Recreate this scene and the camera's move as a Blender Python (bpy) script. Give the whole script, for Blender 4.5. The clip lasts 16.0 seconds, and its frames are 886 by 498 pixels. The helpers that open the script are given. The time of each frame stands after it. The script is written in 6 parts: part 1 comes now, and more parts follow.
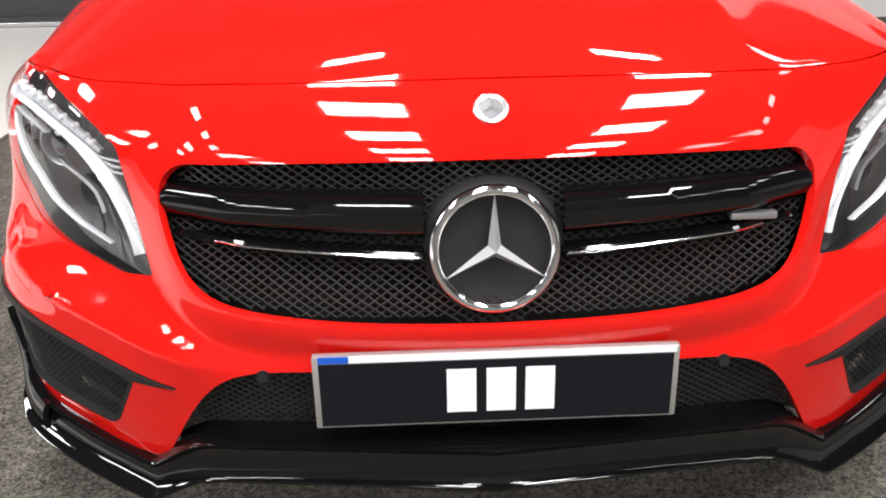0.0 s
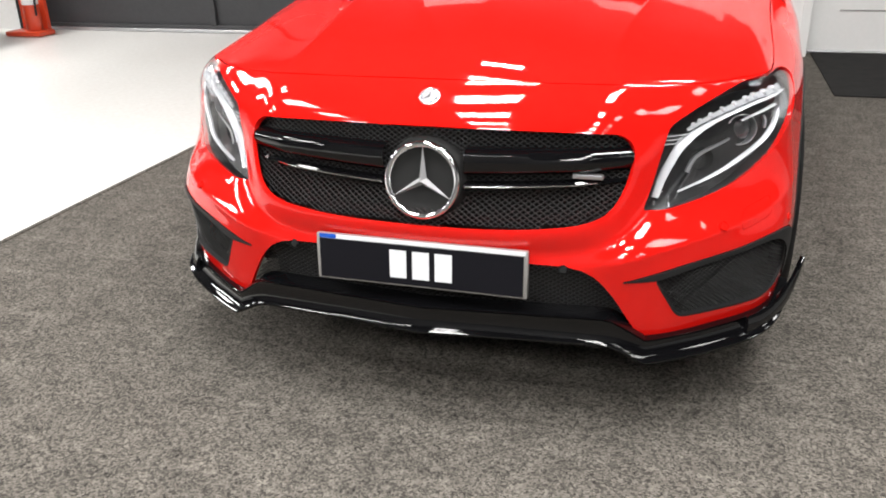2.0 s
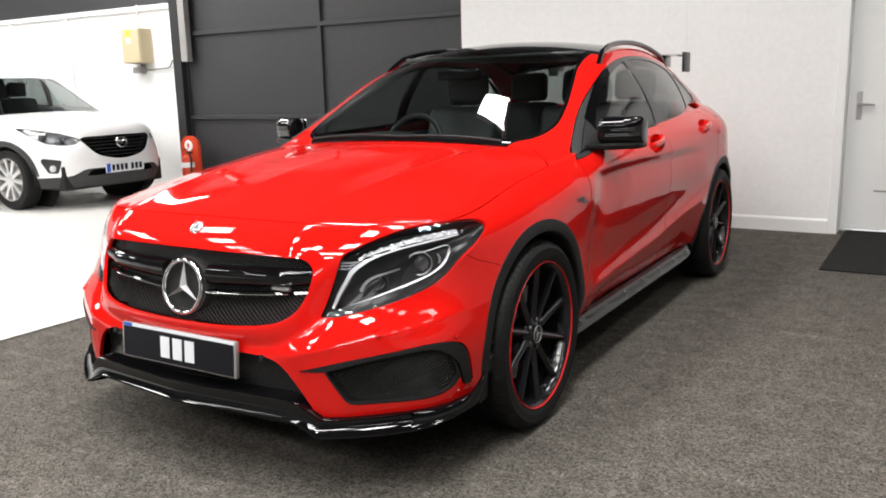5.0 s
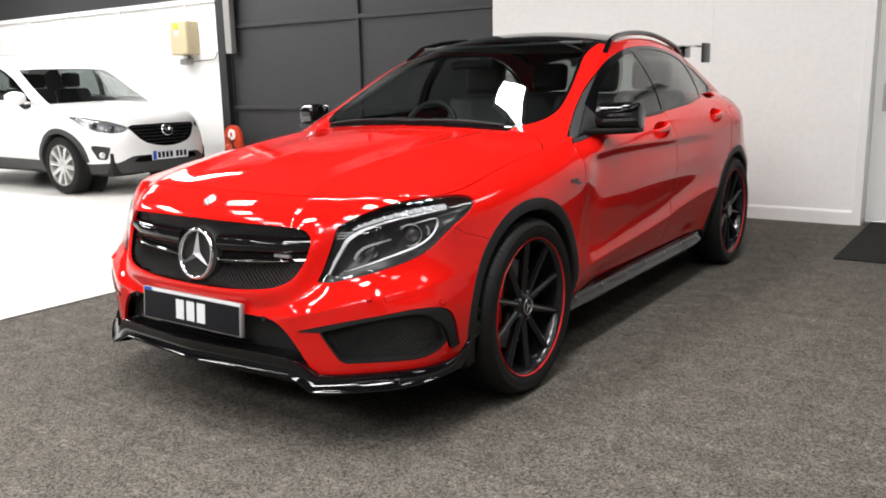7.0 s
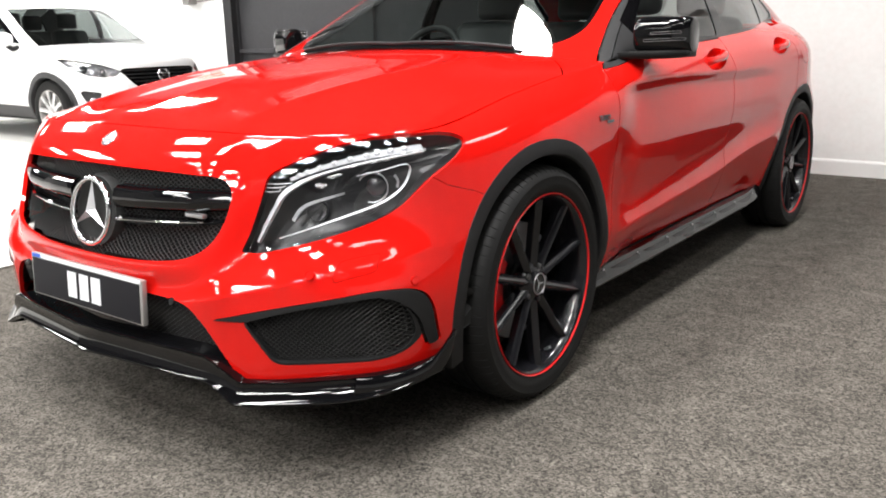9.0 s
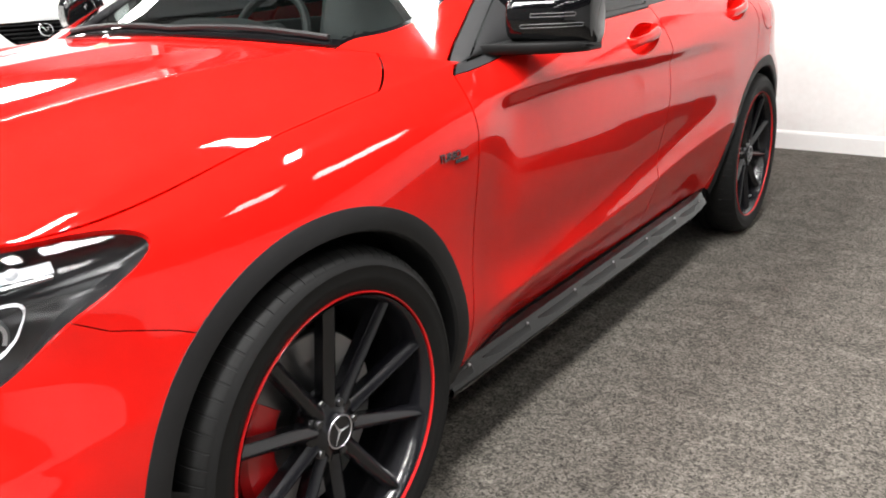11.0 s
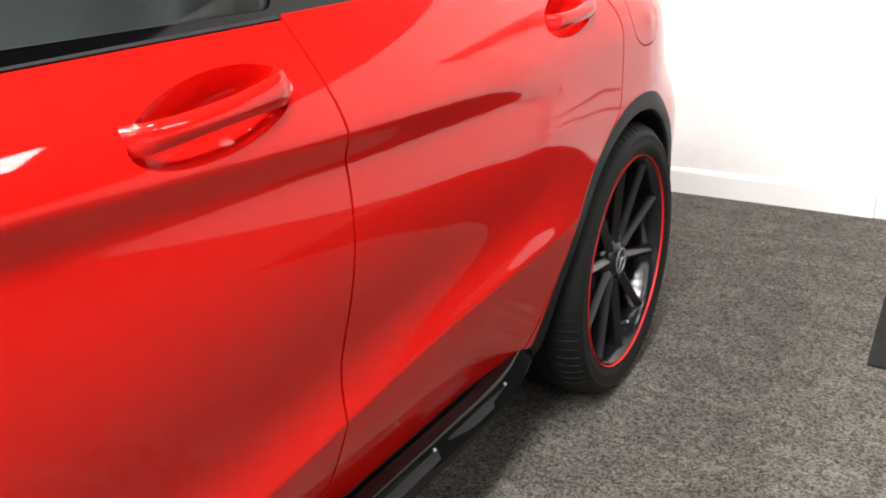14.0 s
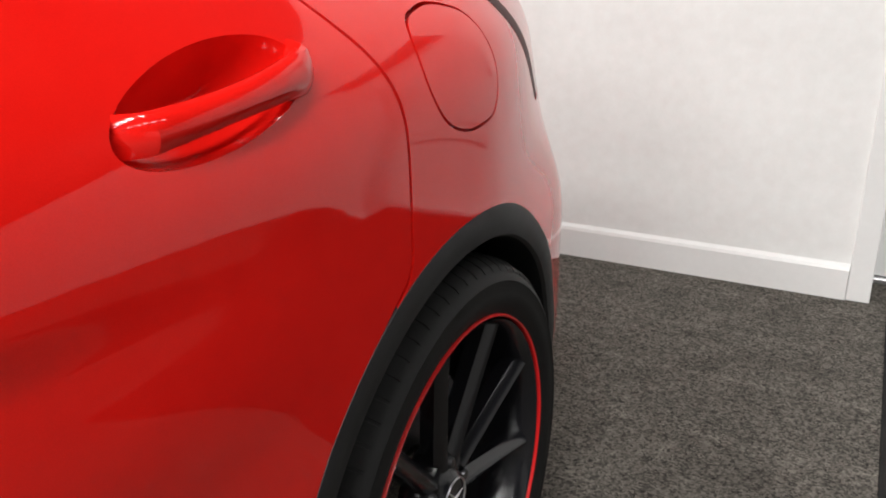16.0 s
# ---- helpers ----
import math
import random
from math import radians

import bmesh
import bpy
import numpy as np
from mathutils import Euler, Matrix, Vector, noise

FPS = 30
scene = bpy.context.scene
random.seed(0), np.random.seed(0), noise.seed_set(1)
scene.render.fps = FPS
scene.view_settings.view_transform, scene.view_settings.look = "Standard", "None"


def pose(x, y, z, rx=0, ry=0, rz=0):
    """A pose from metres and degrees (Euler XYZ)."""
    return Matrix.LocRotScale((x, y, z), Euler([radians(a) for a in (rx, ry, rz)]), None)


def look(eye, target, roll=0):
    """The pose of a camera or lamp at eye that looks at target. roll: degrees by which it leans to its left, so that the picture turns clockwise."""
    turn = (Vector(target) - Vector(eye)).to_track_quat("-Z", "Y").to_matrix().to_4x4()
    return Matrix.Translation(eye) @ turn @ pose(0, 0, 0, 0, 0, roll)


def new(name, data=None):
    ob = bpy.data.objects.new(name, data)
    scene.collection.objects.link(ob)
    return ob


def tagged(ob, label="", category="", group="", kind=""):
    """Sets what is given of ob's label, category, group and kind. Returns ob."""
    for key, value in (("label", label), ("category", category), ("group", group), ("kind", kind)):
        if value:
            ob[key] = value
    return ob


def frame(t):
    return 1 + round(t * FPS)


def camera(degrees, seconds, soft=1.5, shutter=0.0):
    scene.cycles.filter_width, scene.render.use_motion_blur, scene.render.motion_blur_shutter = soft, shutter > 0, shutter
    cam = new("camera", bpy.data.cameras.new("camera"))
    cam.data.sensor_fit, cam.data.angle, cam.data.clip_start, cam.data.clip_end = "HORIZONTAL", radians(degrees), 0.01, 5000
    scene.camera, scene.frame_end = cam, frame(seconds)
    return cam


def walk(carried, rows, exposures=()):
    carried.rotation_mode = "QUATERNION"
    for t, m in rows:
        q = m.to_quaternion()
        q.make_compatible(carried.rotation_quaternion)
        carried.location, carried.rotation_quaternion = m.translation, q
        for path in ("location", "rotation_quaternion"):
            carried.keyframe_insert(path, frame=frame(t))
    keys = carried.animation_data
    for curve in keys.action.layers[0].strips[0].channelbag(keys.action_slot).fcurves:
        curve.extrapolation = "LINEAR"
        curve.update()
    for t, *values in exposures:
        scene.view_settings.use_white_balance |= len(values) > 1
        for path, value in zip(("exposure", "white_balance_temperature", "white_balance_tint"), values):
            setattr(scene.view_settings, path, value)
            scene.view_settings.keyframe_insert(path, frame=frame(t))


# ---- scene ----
cam = camera(56.4, 16.0, 1.9)
PATH = [
    (0, (-0.107, -0.98, 1.12), (-0.05, 0.834, 0.281), -1.1),
    (0.5, (-0.003, -1.061, 1.117), (-0.08, 0.758, 0.291), -1.5),
    (1, (0.107, -1.31, 1.148), (-0.081, 0.515, 0.351), -1.6),
    (1.5, (0.323, -1.546, 1.2), (-0.012, 0.265, 0.419), -1.7),
    (2, (0.608, -1.688, 1.245), (0.052, 0.065, 0.46), -1.6),
    (2.5, (0.82, -1.639, 1.228), (0.217, 0.123, 0.5), -1.3),
    (3, (1.042, -1.556, 1.224), (0.325, 0.185, 0.549), -1.5),
    (3.5, (1.284, -1.53, 1.238), (0.373, 0.155, 0.663), -1.3),
    (4, (1.593, -1.607, 1.238), (0.588, 0.052, 0.752), -1.3),
    (4.5, (1.887, -1.675, 1.247), (0.876, 0.005, 0.85), -1.4),
    (7, (2.382, -1.79, 1.209), (1.259, -0.183, 0.812), -1.3),
    (7.5, (2.31, -1.601, 1.14), (1.166, -0.013, 0.732), -1.2),
    (8, (2.219, -1.445, 1.052), (1.047, 0.122, 0.638), -1.3),
    (10.3, (1.877, -0.446, 1.097), (0.731, 1.073, 0.482), -1.8),
    (10.5, (1.857, -0.344, 1.118), (0.711, 1.174, 0.498), -1.9),
    (11, (1.813, -0.044, 1.152), (0.72, 1.503, 0.511), -1.8),
    (11.5, (1.817, 0.252, 1.187), (0.746, 1.815, 0.545), -2.1),
    (12, (1.736, 0.502, 1.159), (0.654, 2.054, 0.51), -1.6),
    (12.5, (1.697, 0.794, 1.161), (0.619, 2.348, 0.509), -1.4),
    (13, (1.671, 1.121, 1.167), (0.618, 2.688, 0.507), -1.3),
    (13.5, (1.631, 1.418, 1.12), (0.571, 2.976, 0.447), -1.4),
    (14, (1.515, 1.746, 1.102), (0.528, 3.343, 0.411), -1.0),
    (14.5, (1.47, 2.126, 1.105), (0.543, 3.748, 0.391), -0.4),
    (15, (1.409, 2.427, 1.095), (0.508, 4.068, 0.392), -0.7),
    (15.5, (1.32, 2.679, 1.092), (0.438, 4.332, 0.392), -0.8),
    (16, (1.312, 2.778, 1.088), (0.44, 4.434, 0.382), -0.7),
]
EXPOSURES = [(0.0, -0.2), (1.5, -0.2), (3.5, -0.3), (4.5, -0.38), (7.0, -0.4), (8.2, -0.14), (10.3, 0.34), (12.0, 0.64), (13.5, 0.76), (14.0, 0.68), (15.0, 0.22), (16.0, -0.1)]
walk(cam, [(t, look(eye, target, roll)) for t, eye, target, roll in PATH], EXPOSURES)

# world and light
world = bpy.data.worlds.new("world")
scene.world = world
world.use_nodes = True
wn = world.node_tree.nodes
sky = wn.new("ShaderNodeTexSky")
sky.sky_type, sky.sun_disc, sky.sun_elevation, sky.sun_rotation = "NISHITA", False, radians(40), radians(150)
wn["Background"].inputs[1].default_value = 0.08
world.node_tree.links.new(sky.outputs[0], wn["Background"].inputs[0])


ROOM_X0, ROOM_X1, ROOM_Y0, ROOM_Y1, ROOM_H = -16.5, 7.6, -7.0, 6.05, 4.2


def area_lamp(x, y, z, sx, sy, watts, rot=0.0):
    d = bpy.data.lights.new("strip_lamp", "AREA")
    d.shape, d.size, d.size_y, d.energy = "RECTANGLE", sx, sy, watts
    d.color = (1.0, 0.985, 0.965)
    o = new("strip_lamp", d)
    o.location = (x, y, z)
    o.rotation_euler = (0, 0, rot)
    return o


# materials
def mat(name, base=(0.5, 0.5, 0.5), rough=0.5, metal=0.0, coat=0.0, spec=0.5):
    m = bpy.data.materials.new(name)
    m.use_nodes = True
    b = m.node_tree.nodes["Principled BSDF"]
    b.inputs["Base Color"].default_value = (*base, 1)
    b.inputs["Roughness"].default_value = rough
    b.inputs["Metallic"].default_value = metal
    b.inputs["Coat Weight"].default_value = coat
    b.inputs["Coat Roughness"].default_value = 0.02
    b.inputs["Specular IOR Level"].default_value = spec
    return m


def grain(m, scale, low, high, detail=6.0, bump=0.0, bump_scale=None, fac=(0.3, 0.7), rough=None, big=0.3, fine=0.62):
    """Two-scale colour variation with a fine relief, in object space metres."""
    nt = m.node_tree
    n, l = nt.nodes, nt.links
    b = n["Principled BSDF"]
    co = n.new("ShaderNodeNewGeometry")
    t1 = n.new("ShaderNodeTexNoise")
    t1.inputs["Scale"].default_value, t1.inputs["Detail"].default_value = scale, detail
    t1.inputs["Roughness"].default_value = fine
    t2 = n.new("ShaderNodeTexNoise")
    t2.inputs["Scale"].default_value, t2.inputs["Detail"].default_value = scale * 0.03, 4
    l.new(co.outputs["Position"], t1.inputs["Vector"])
    l.new(co.outputs["Position"], t2.inputs["Vector"])
    mx = n.new("ShaderNodeMix")
    mx.inputs[0].default_value = big
    l.new(t1.outputs["Fac"], mx.inputs[2])
    l.new(t2.outputs["Fac"], mx.inputs[3])
    r = n.new("ShaderNodeValToRGB")
    r.color_ramp.elements[0].position, r.color_ramp.elements[1].position = fac
    r.color_ramp.elements[0].color, r.color_ramp.elements[1].color = (*low, 1), (*high, 1)
    l.new(mx.outputs[0], r.inputs[0])
    l.new(r.outputs[0], b.inputs["Base Color"])
    if bump:
        t3 = n.new("ShaderNodeTexNoise")
        t3.inputs["Scale"].default_value, t3.inputs["Detail"].default_value = bump_scale or scale, 3
        l.new(co.outputs["Position"], t3.inputs["Vector"])
        bp = n.new("ShaderNodeBump")
        bp.inputs["Strength"].default_value, bp.inputs["Distance"].default_value = 0.6, bump
        l.new(t3.outputs["Fac"], bp.inputs["Height"])
        l.new(bp.outputs[0], b.inputs["Normal"])
    if rough:
        mr = n.new("ShaderNodeMapRange")
        mr.inputs["To Min"].default_value, mr.inputs["To Max"].default_value = rough
        l.new(t2.outputs["Fac"], mr.inputs["Value"])
        l.new(mr.outputs[0], b.inputs["Roughness"])
    return m


def tufts(m, scale, share):
    """Single yarn ends of a needle felt, mixed into the noise of a grained material."""
    n, l = m.node_tree.nodes, m.node_tree.links
    ramp = next(q for q in n if q.bl_idname == "ShaderNodeValToRGB")
    src = ramp.inputs[0].links[0].from_socket
    co, vo, sp, mx = n.new("ShaderNodeNewGeometry"), n.new("ShaderNodeTexVoronoi"), n.new("ShaderNodeSeparateColor"), n.new("ShaderNodeMix")
    vo.inputs["Scale"].default_value = scale
    l.new(co.outputs["Position"], vo.inputs["Vector"])
    l.new(vo.outputs["Color"], sp.inputs[0])
    mx.inputs[0].default_value = share
    l.new(src, mx.inputs[2])
    l.new(sp.outputs[0], mx.inputs[3])
    l.new(mx.outputs[0], ramp.inputs[0])


def glass(name, tint, rough=0.0):
    """A thin pane: tinted see-through with a mirror gloss that grows towards grazing sight, alike from both sides."""
    m = bpy.data.materials.new(name)
    m.use_nodes = True
    n, l = m.node_tree.nodes, m.node_tree.links
    n.clear()
    out, mix = n.new("ShaderNodeOutputMaterial"), n.new("ShaderNodeMixShader")
    tr, gl, lw = n.new("ShaderNodeBsdfTransparent"), n.new("ShaderNodeBsdfGlossy"), n.new("ShaderNodeLayerWeight")
    pw, ma = n.new("ShaderNodeMath"), n.new("ShaderNodeMath")
    pw.operation, ma.operation = "POWER", "MULTIPLY_ADD"
    pw.inputs[1].default_value, ma.inputs[1].default_value, ma.inputs[2].default_value = 4.2, 0.92, 0.05
    tr.inputs[0].default_value = (*tint, 1)
    gl.inputs["Roughness"].default_value = rough
    lw.inputs[0].default_value = 0.5
    l.new(lw.outputs["Facing"], pw.inputs[0])
    l.new(pw.outputs[0], ma.inputs[0])
    l.new(ma.outputs[0], mix.inputs[0])
    l.new(tr.outputs[0], mix.inputs[1])
    l.new(gl.outputs[0], mix.inputs[2])
    l.new(mix.outputs[0], out.inputs[0])
    return m


RED = mat("red_paint", (0.64, 0.004, 0.004), 0.5, 0.0, 1.0, 0.0)
grain(RED, 900, (0.59, 0.006, 0.0042), (0.67, 0.010, 0.0065), rough=(0.45, 0.55))
RED.node_tree.nodes["Principled BSDF"].inputs["Coat Roughness"].default_value = 0.035
WHITE_PAINT = mat("white_car_paint", (0.8, 0.8, 0.8), 0.3, 0.0, 1.0)
GLOSS_BLACK = mat("gloss_black", (0.003, 0.003, 0.0035), 0.04, 0.0, 0.0)
PLASTIC = mat("textured_black_plastic", (0.01, 0.01, 0.01), 0.55, spec=0.35)
grain(PLASTIC, 700, (0.007, 0.007, 0.0075), (0.013, 0.013, 0.014), bump=0.0003, rough=(0.5, 0.65))
DARK = mat("dark_cavity", (0.008, 0.008, 0.008), 0.8)
RUBBER = mat("tyre_rubber", (0.01, 0.01, 0.01), 0.6, spec=0.2)
grain(RUBBER, 300, (0.005, 0.005, 0.005), (0.011, 0.011, 0.011), bump=0.0003, rough=(0.5, 0.7))
ALLOY = mat("satin_black_alloy", (0.009, 0.009, 0.011), 0.17, 0.0, 0.0)
CHROME = mat("chrome", (0.85, 0.85, 0.87), 0.1, 1.0)
SILVER = mat("silver_plastic", (0.6, 0.6, 0.62), 0.3, 0.9)
STRIPE_RED = mat("rim_red", (0.65, 0.01, 0.012), 0.4, 0, 0.3)
CALIPER = mat("caliper_red", (0.5, 0.008, 0.01), 0.35, 0, 0.5)
STEEL = mat("brake_steel", (0.35, 0.35, 0.36), 0.35, 1.0)
GLASS_CLEAR = glass("clear_glass", (0.56, 0.61, 0.60))
GLASS_SIDE = glass("side_glass", (0.70, 0.75, 0.74))
GLASS_DARK = glass("privacy_glass", (0.38, 0.41, 0.40))
LENS = glass("lamp_lens", (0.95, 0.96, 0.97))
LAMP_WHITE = mat("lamp_light_guide", (0.58, 0.59, 0.61), 0.2, 0.0, 0.5)
CHROME_SATIN = mat("satin_reflector", (0.78, 0.79, 0.82), 0.25, 0.35)
LAMP_GREY = mat("lamp_bezel", (0.014, 0.014, 0.015), 0.3)
LAMP_CRYSTAL = mat("lamp_crystal", (0.62, 0.63, 0.65), 0.12, 0.3)
STAR = mat("bright_emblem", (0.8, 0.8, 0.82), 0.25, 0.55)
PLATE_BLACK = mat("plate_black", (0.006, 0.006, 0.009), 0.45, spec=0.2)
PLATE_WHITE = mat("plate_white", (0.75, 0.77, 0.8), 0.4)
PLATE_BLUE = mat("plate_blue", (0.01, 0.09, 0.5), 0.4)
PLATE_FRAME = mat("plate_frame", (0.42, 0.41, 0.4), 0.4, 0.6)
LEATHER = mat("dark_leather", (0.018, 0.017, 0.017), 0.5)
grain(LEATHER, 250, (0.014, 0.013, 0.013), (0.026, 0.025, 0.025), bump=0.0004)
PAPER = mat("white_paper", (0.85, 0.85, 0.85), 0.7)
TAIL_RED = mat("tail_lamp_red", (0.55, 0.03, 0.03), 0.15, 0, 0.2, spec=0.3)
TAIL_DARK = mat("tail_lamp_dark_edge", (0.05, 0.01, 0.01), 0.5, spec=0.1)
CARPET = mat("grey_carpet", (0.1, 0.1, 0.1), 0.95, spec=0.1)
grain(CARPET, 70, (0.022, 0.0203, 0.0185), (0.18, 0.164, 0.142), detail=12, bump=0.0004, bump_scale=300, fac=(0.29, 0.75), big=0.0, fine=0.74)
tufts(CARPET, 200, 0.34)


def ribs(m, pitch, phase, gain):
    """Faint broken pale lines across a carpet, where its widths were rolled."""
    n, l = m.node_tree.nodes, m.node_tree.links
    b = n["Principled BSDF"]
    src = b.inputs["Base Color"].links[0].from_socket
    co = n.new("ShaderNodeNewGeometry")
    sx = n.new("ShaderNodeSeparateXYZ")
    l.new(co.outputs["Position"], sx.inputs[0])

    def op(kind, a, c=None):
        q = n.new("ShaderNodeMath")
        q.operation = kind
        for k, v in ((0, a), (1, c)):
            if isinstance(v, (int, float)):
                q.inputs[k].default_value = v
            elif v is not None:
                l.new(v, q.inputs[k])
        return q.outputs[0]
    wob = n.new("ShaderNodeTexNoise")
    wob.inputs["Scale"].default_value, wob.inputs["Detail"].default_value = 14, 5
    l.new(co.outputs["Position"], wob.inputs["Vector"])
    y = op("ADD", op("ADD", sx.outputs[1], phase), op("MULTIPLY", wob.outputs["Fac"], 0.014))
    d = op("ABSOLUTE", op("SUBTRACT", op("PINGPONG", y, pitch / 2), 0.0))
    line = op("POWER", op("SUBTRACT", 1.0, op("MINIMUM", op("DIVIDE", d, 0.018), 1.0)), 1.5)
    brk = n.new("ShaderNodeTexNoise")
    brk.inputs["Scale"].default_value, brk.inputs["Detail"].default_value = 5, 3
    l.new(co.outputs["Position"], brk.inputs["Vector"])
    f = op("ADD", 1.0, op("MULTIPLY", op("MULTIPLY", line, brk.outputs["Fac"]), gain))
    cloud = n.new("ShaderNodeTexNoise")
    cloud.inputs["Scale"].default_value, cloud.inputs["Detail"].default_value = 9, 5
    l.new(co.outputs["Position"], cloud.inputs["Vector"])
    blot = n.new("ShaderNodeTexNoise")
    blot.inputs["Scale"].default_value, blot.inputs["Detail"].default_value, blot.inputs["Distortion"].default_value = 38, 4, 0.6
    l.new(co.outputs["Position"], blot.inputs["Vector"])
    f = op("MULTIPLY", f, op("ADD", 0.55, op("MULTIPLY", cloud.outputs["Fac"], 0.9)))
    f = op("MULTIPLY", f, op("ADD", 0.5, op("MULTIPLY", blot.outputs["Fac"], 1.0)))
    mx = n.new("ShaderNodeMix")
    mx.data_type, mx.blend_type = "RGBA", "MULTIPLY"
    mx.inputs[0].default_value = 1.0
    l.new(src, mx.inputs[6])
    l.new(f, mx.inputs[7])
    l.new(mx.outputs[2], b.inputs["Base Color"])


ribs(CARPET, 0.285, -1.38 - 0.007, 0.4)
WALL_PALE = mat("pale_grey_wall_paint", (0.45, 0.45, 0.445), 0.6)
grain(WALL_PALE, 25, (0.52, 0.52, 0.51), (0.58, 0.58, 0.57), bump=0.0003, bump_scale=60)
WALL_GREY = mat("dark_grey_wall_paint", (0.12, 0.12, 0.12), 0.6)
grain(WALL_GREY, 25, (0.10, 0.10, 0.10), (0.14, 0.14, 0.14), bump=0.0008, bump_scale=60)
CONCRETE = mat("pale_painted_concrete", (0.7, 0.68, 0.65), 0.35)
grain(CONCRETE, 30, (0.62, 0.6, 0.57), (0.74, 0.73, 0.71), bump=0.001, rough=(0.25, 0.5))
WALL_WHITE = mat("white_wall_paint", (0.8, 0.8, 0.79), 0.6)
grain(WALL_WHITE, 25, (0.76, 0.755, 0.74), (0.83, 0.83, 0.82), bump=0.0002, bump_scale=60)
TRIM_WHITE = mat("white_gloss_trim", (0.8, 0.8, 0.79), 0.3)
grain(TRIM_WHITE, 40, (0.78, 0.78, 0.77), (0.82, 0.82, 0.81), rough=(0.25, 0.4))
GATE_GREY = mat("dark_grey_gate_paint", (0.03, 0.03, 0.032), 0.5)
grain(GATE_GREY, 30, (0.026, 0.026, 0.028), (0.038, 0.038, 0.041), bump=0.0008, rough=(0.4, 0.6))
MAT_DARK = mat("dark_door_mat", (0.02, 0.02, 0.02), 0.95, spec=0.1)
grain(MAT_DARK, 400, (0.009, 0.009, 0.009), (0.032, 0.031, 0.03), bump=0.001)
CEILING = mat("ceiling_sheet", (0.04, 0.04, 0.04), 0.8)
grain(CEILING, 10, (0.03, 0.03, 0.03), (0.05, 0.05, 0.05))
BEIGE = mat("beige_enclosure", (0.5, 0.42, 0.27), 0.5)
ORANGE = mat("red_orange_stand", (0.62, 0.06, 0.02), 0.35, 0, 0.3)
YELLOW = mat("yellow_sticker", (0.7, 0.5, 0.02), 0.5)
GATE_BLACK = mat("black_steel", (0.012, 0.012, 0.013), 0.5)
grain(GATE_BLACK, 40, (0.009, 0.009, 0.01), (0.018, 0.018, 0.019), bump=0.0005)
CHANNEL_GREY = mat("grey_steel", (0.3, 0.29, 0.28), 0.5, 0.2)
grain(CHANNEL_GREY, 40, (0.25, 0.24, 0.23), (0.34, 0.33, 0.32), bump=0.0005)


# geometry helpers
def thing(name, label, category, group="", kind="", at=(0, 0, 0)):
    o = new(name)
    o.location = at
    o.empty_display_size = 0.1
    return tagged(o, label, category, group, kind)


def link_part(name, me, material, parent=None, label="", smooth=True):
    for m_ in (material if isinstance(material, (list, tuple)) else (material,)):
        me.materials.append(m_)
    if smooth:
        me.polygons.foreach_set("use_smooth", [True] * len(me.polygons))
    o = new(name, me)
    if parent:
        o.parent = parent
    if label:
        o["label"] = label
    return o


def part(name, bm, material, parent=None, label="", smooth=False):
    """Links a bmesh as one mesh object."""
    bmesh.ops.recalc_face_normals(bm, faces=bm.faces)
    me = bpy.data.meshes.new(name)
    bm.to_mesh(me)
    bm.free()
    o = link_part(name, me, material, parent, label, smooth)
    if smooth:
        me.set_sharp_from_angle(angle=radians(35))
    return o


def add_box(bm, x0, x1, y0, y1, z0, z1, bevel=0.0, m=None, seg=2):
    r = bmesh.ops.create_cube(bm, size=1.0)
    vs = r["verts"]
    for v in vs:
        v.co = Vector(((x0 + x1) / 2 + v.co.x * (x1 - x0), (y0 + y1) / 2 + v.co.y * (y1 - y0), (z0 + z1) / 2 + v.co.z * (z1 - z0)))
    if bevel:
        es = list({e for v in vs for e in v.link_edges})
        vs = [v for v in bmesh.ops.bevel(bm, geom=es, offset=bevel, segments=seg, affect="EDGES", profile=0.5)["verts"]]
    if m:
        bmesh.ops.transform(bm, matrix=m, verts=list(vs))
    return vs


def box(name, x0, x1, y0, y1, z0, z1, material, parent=None, bevel=0.0, label="", m=None):
    bm = bmesh.new()
    add_box(bm, x0, x1, y0, y1, z0, z1, bevel, m)
    return part(name, bm, material, parent, label, smooth=bevel > 0)


def lathe(bm, profile, seg=48, m=Matrix(), closed=False):
    """Turns (radius, height) pairs round the z axis."""
    rings = []
    for r, h in profile:
        rings.append([bm.verts.new(m @ Vector((r * math.cos(a), r * math.sin(a), h))) for a in (2 * math.pi * k / seg for k in range(seg))])
    pairs = list(zip(rings, rings[1:])) + ([(rings[-1], rings[0])] if closed else [])
    for a, b in pairs:
        for k in range(seg):
            bm.faces.new((a[k], a[(k + 1) % seg], b[(k + 1) % seg], b[k]))
    return rings


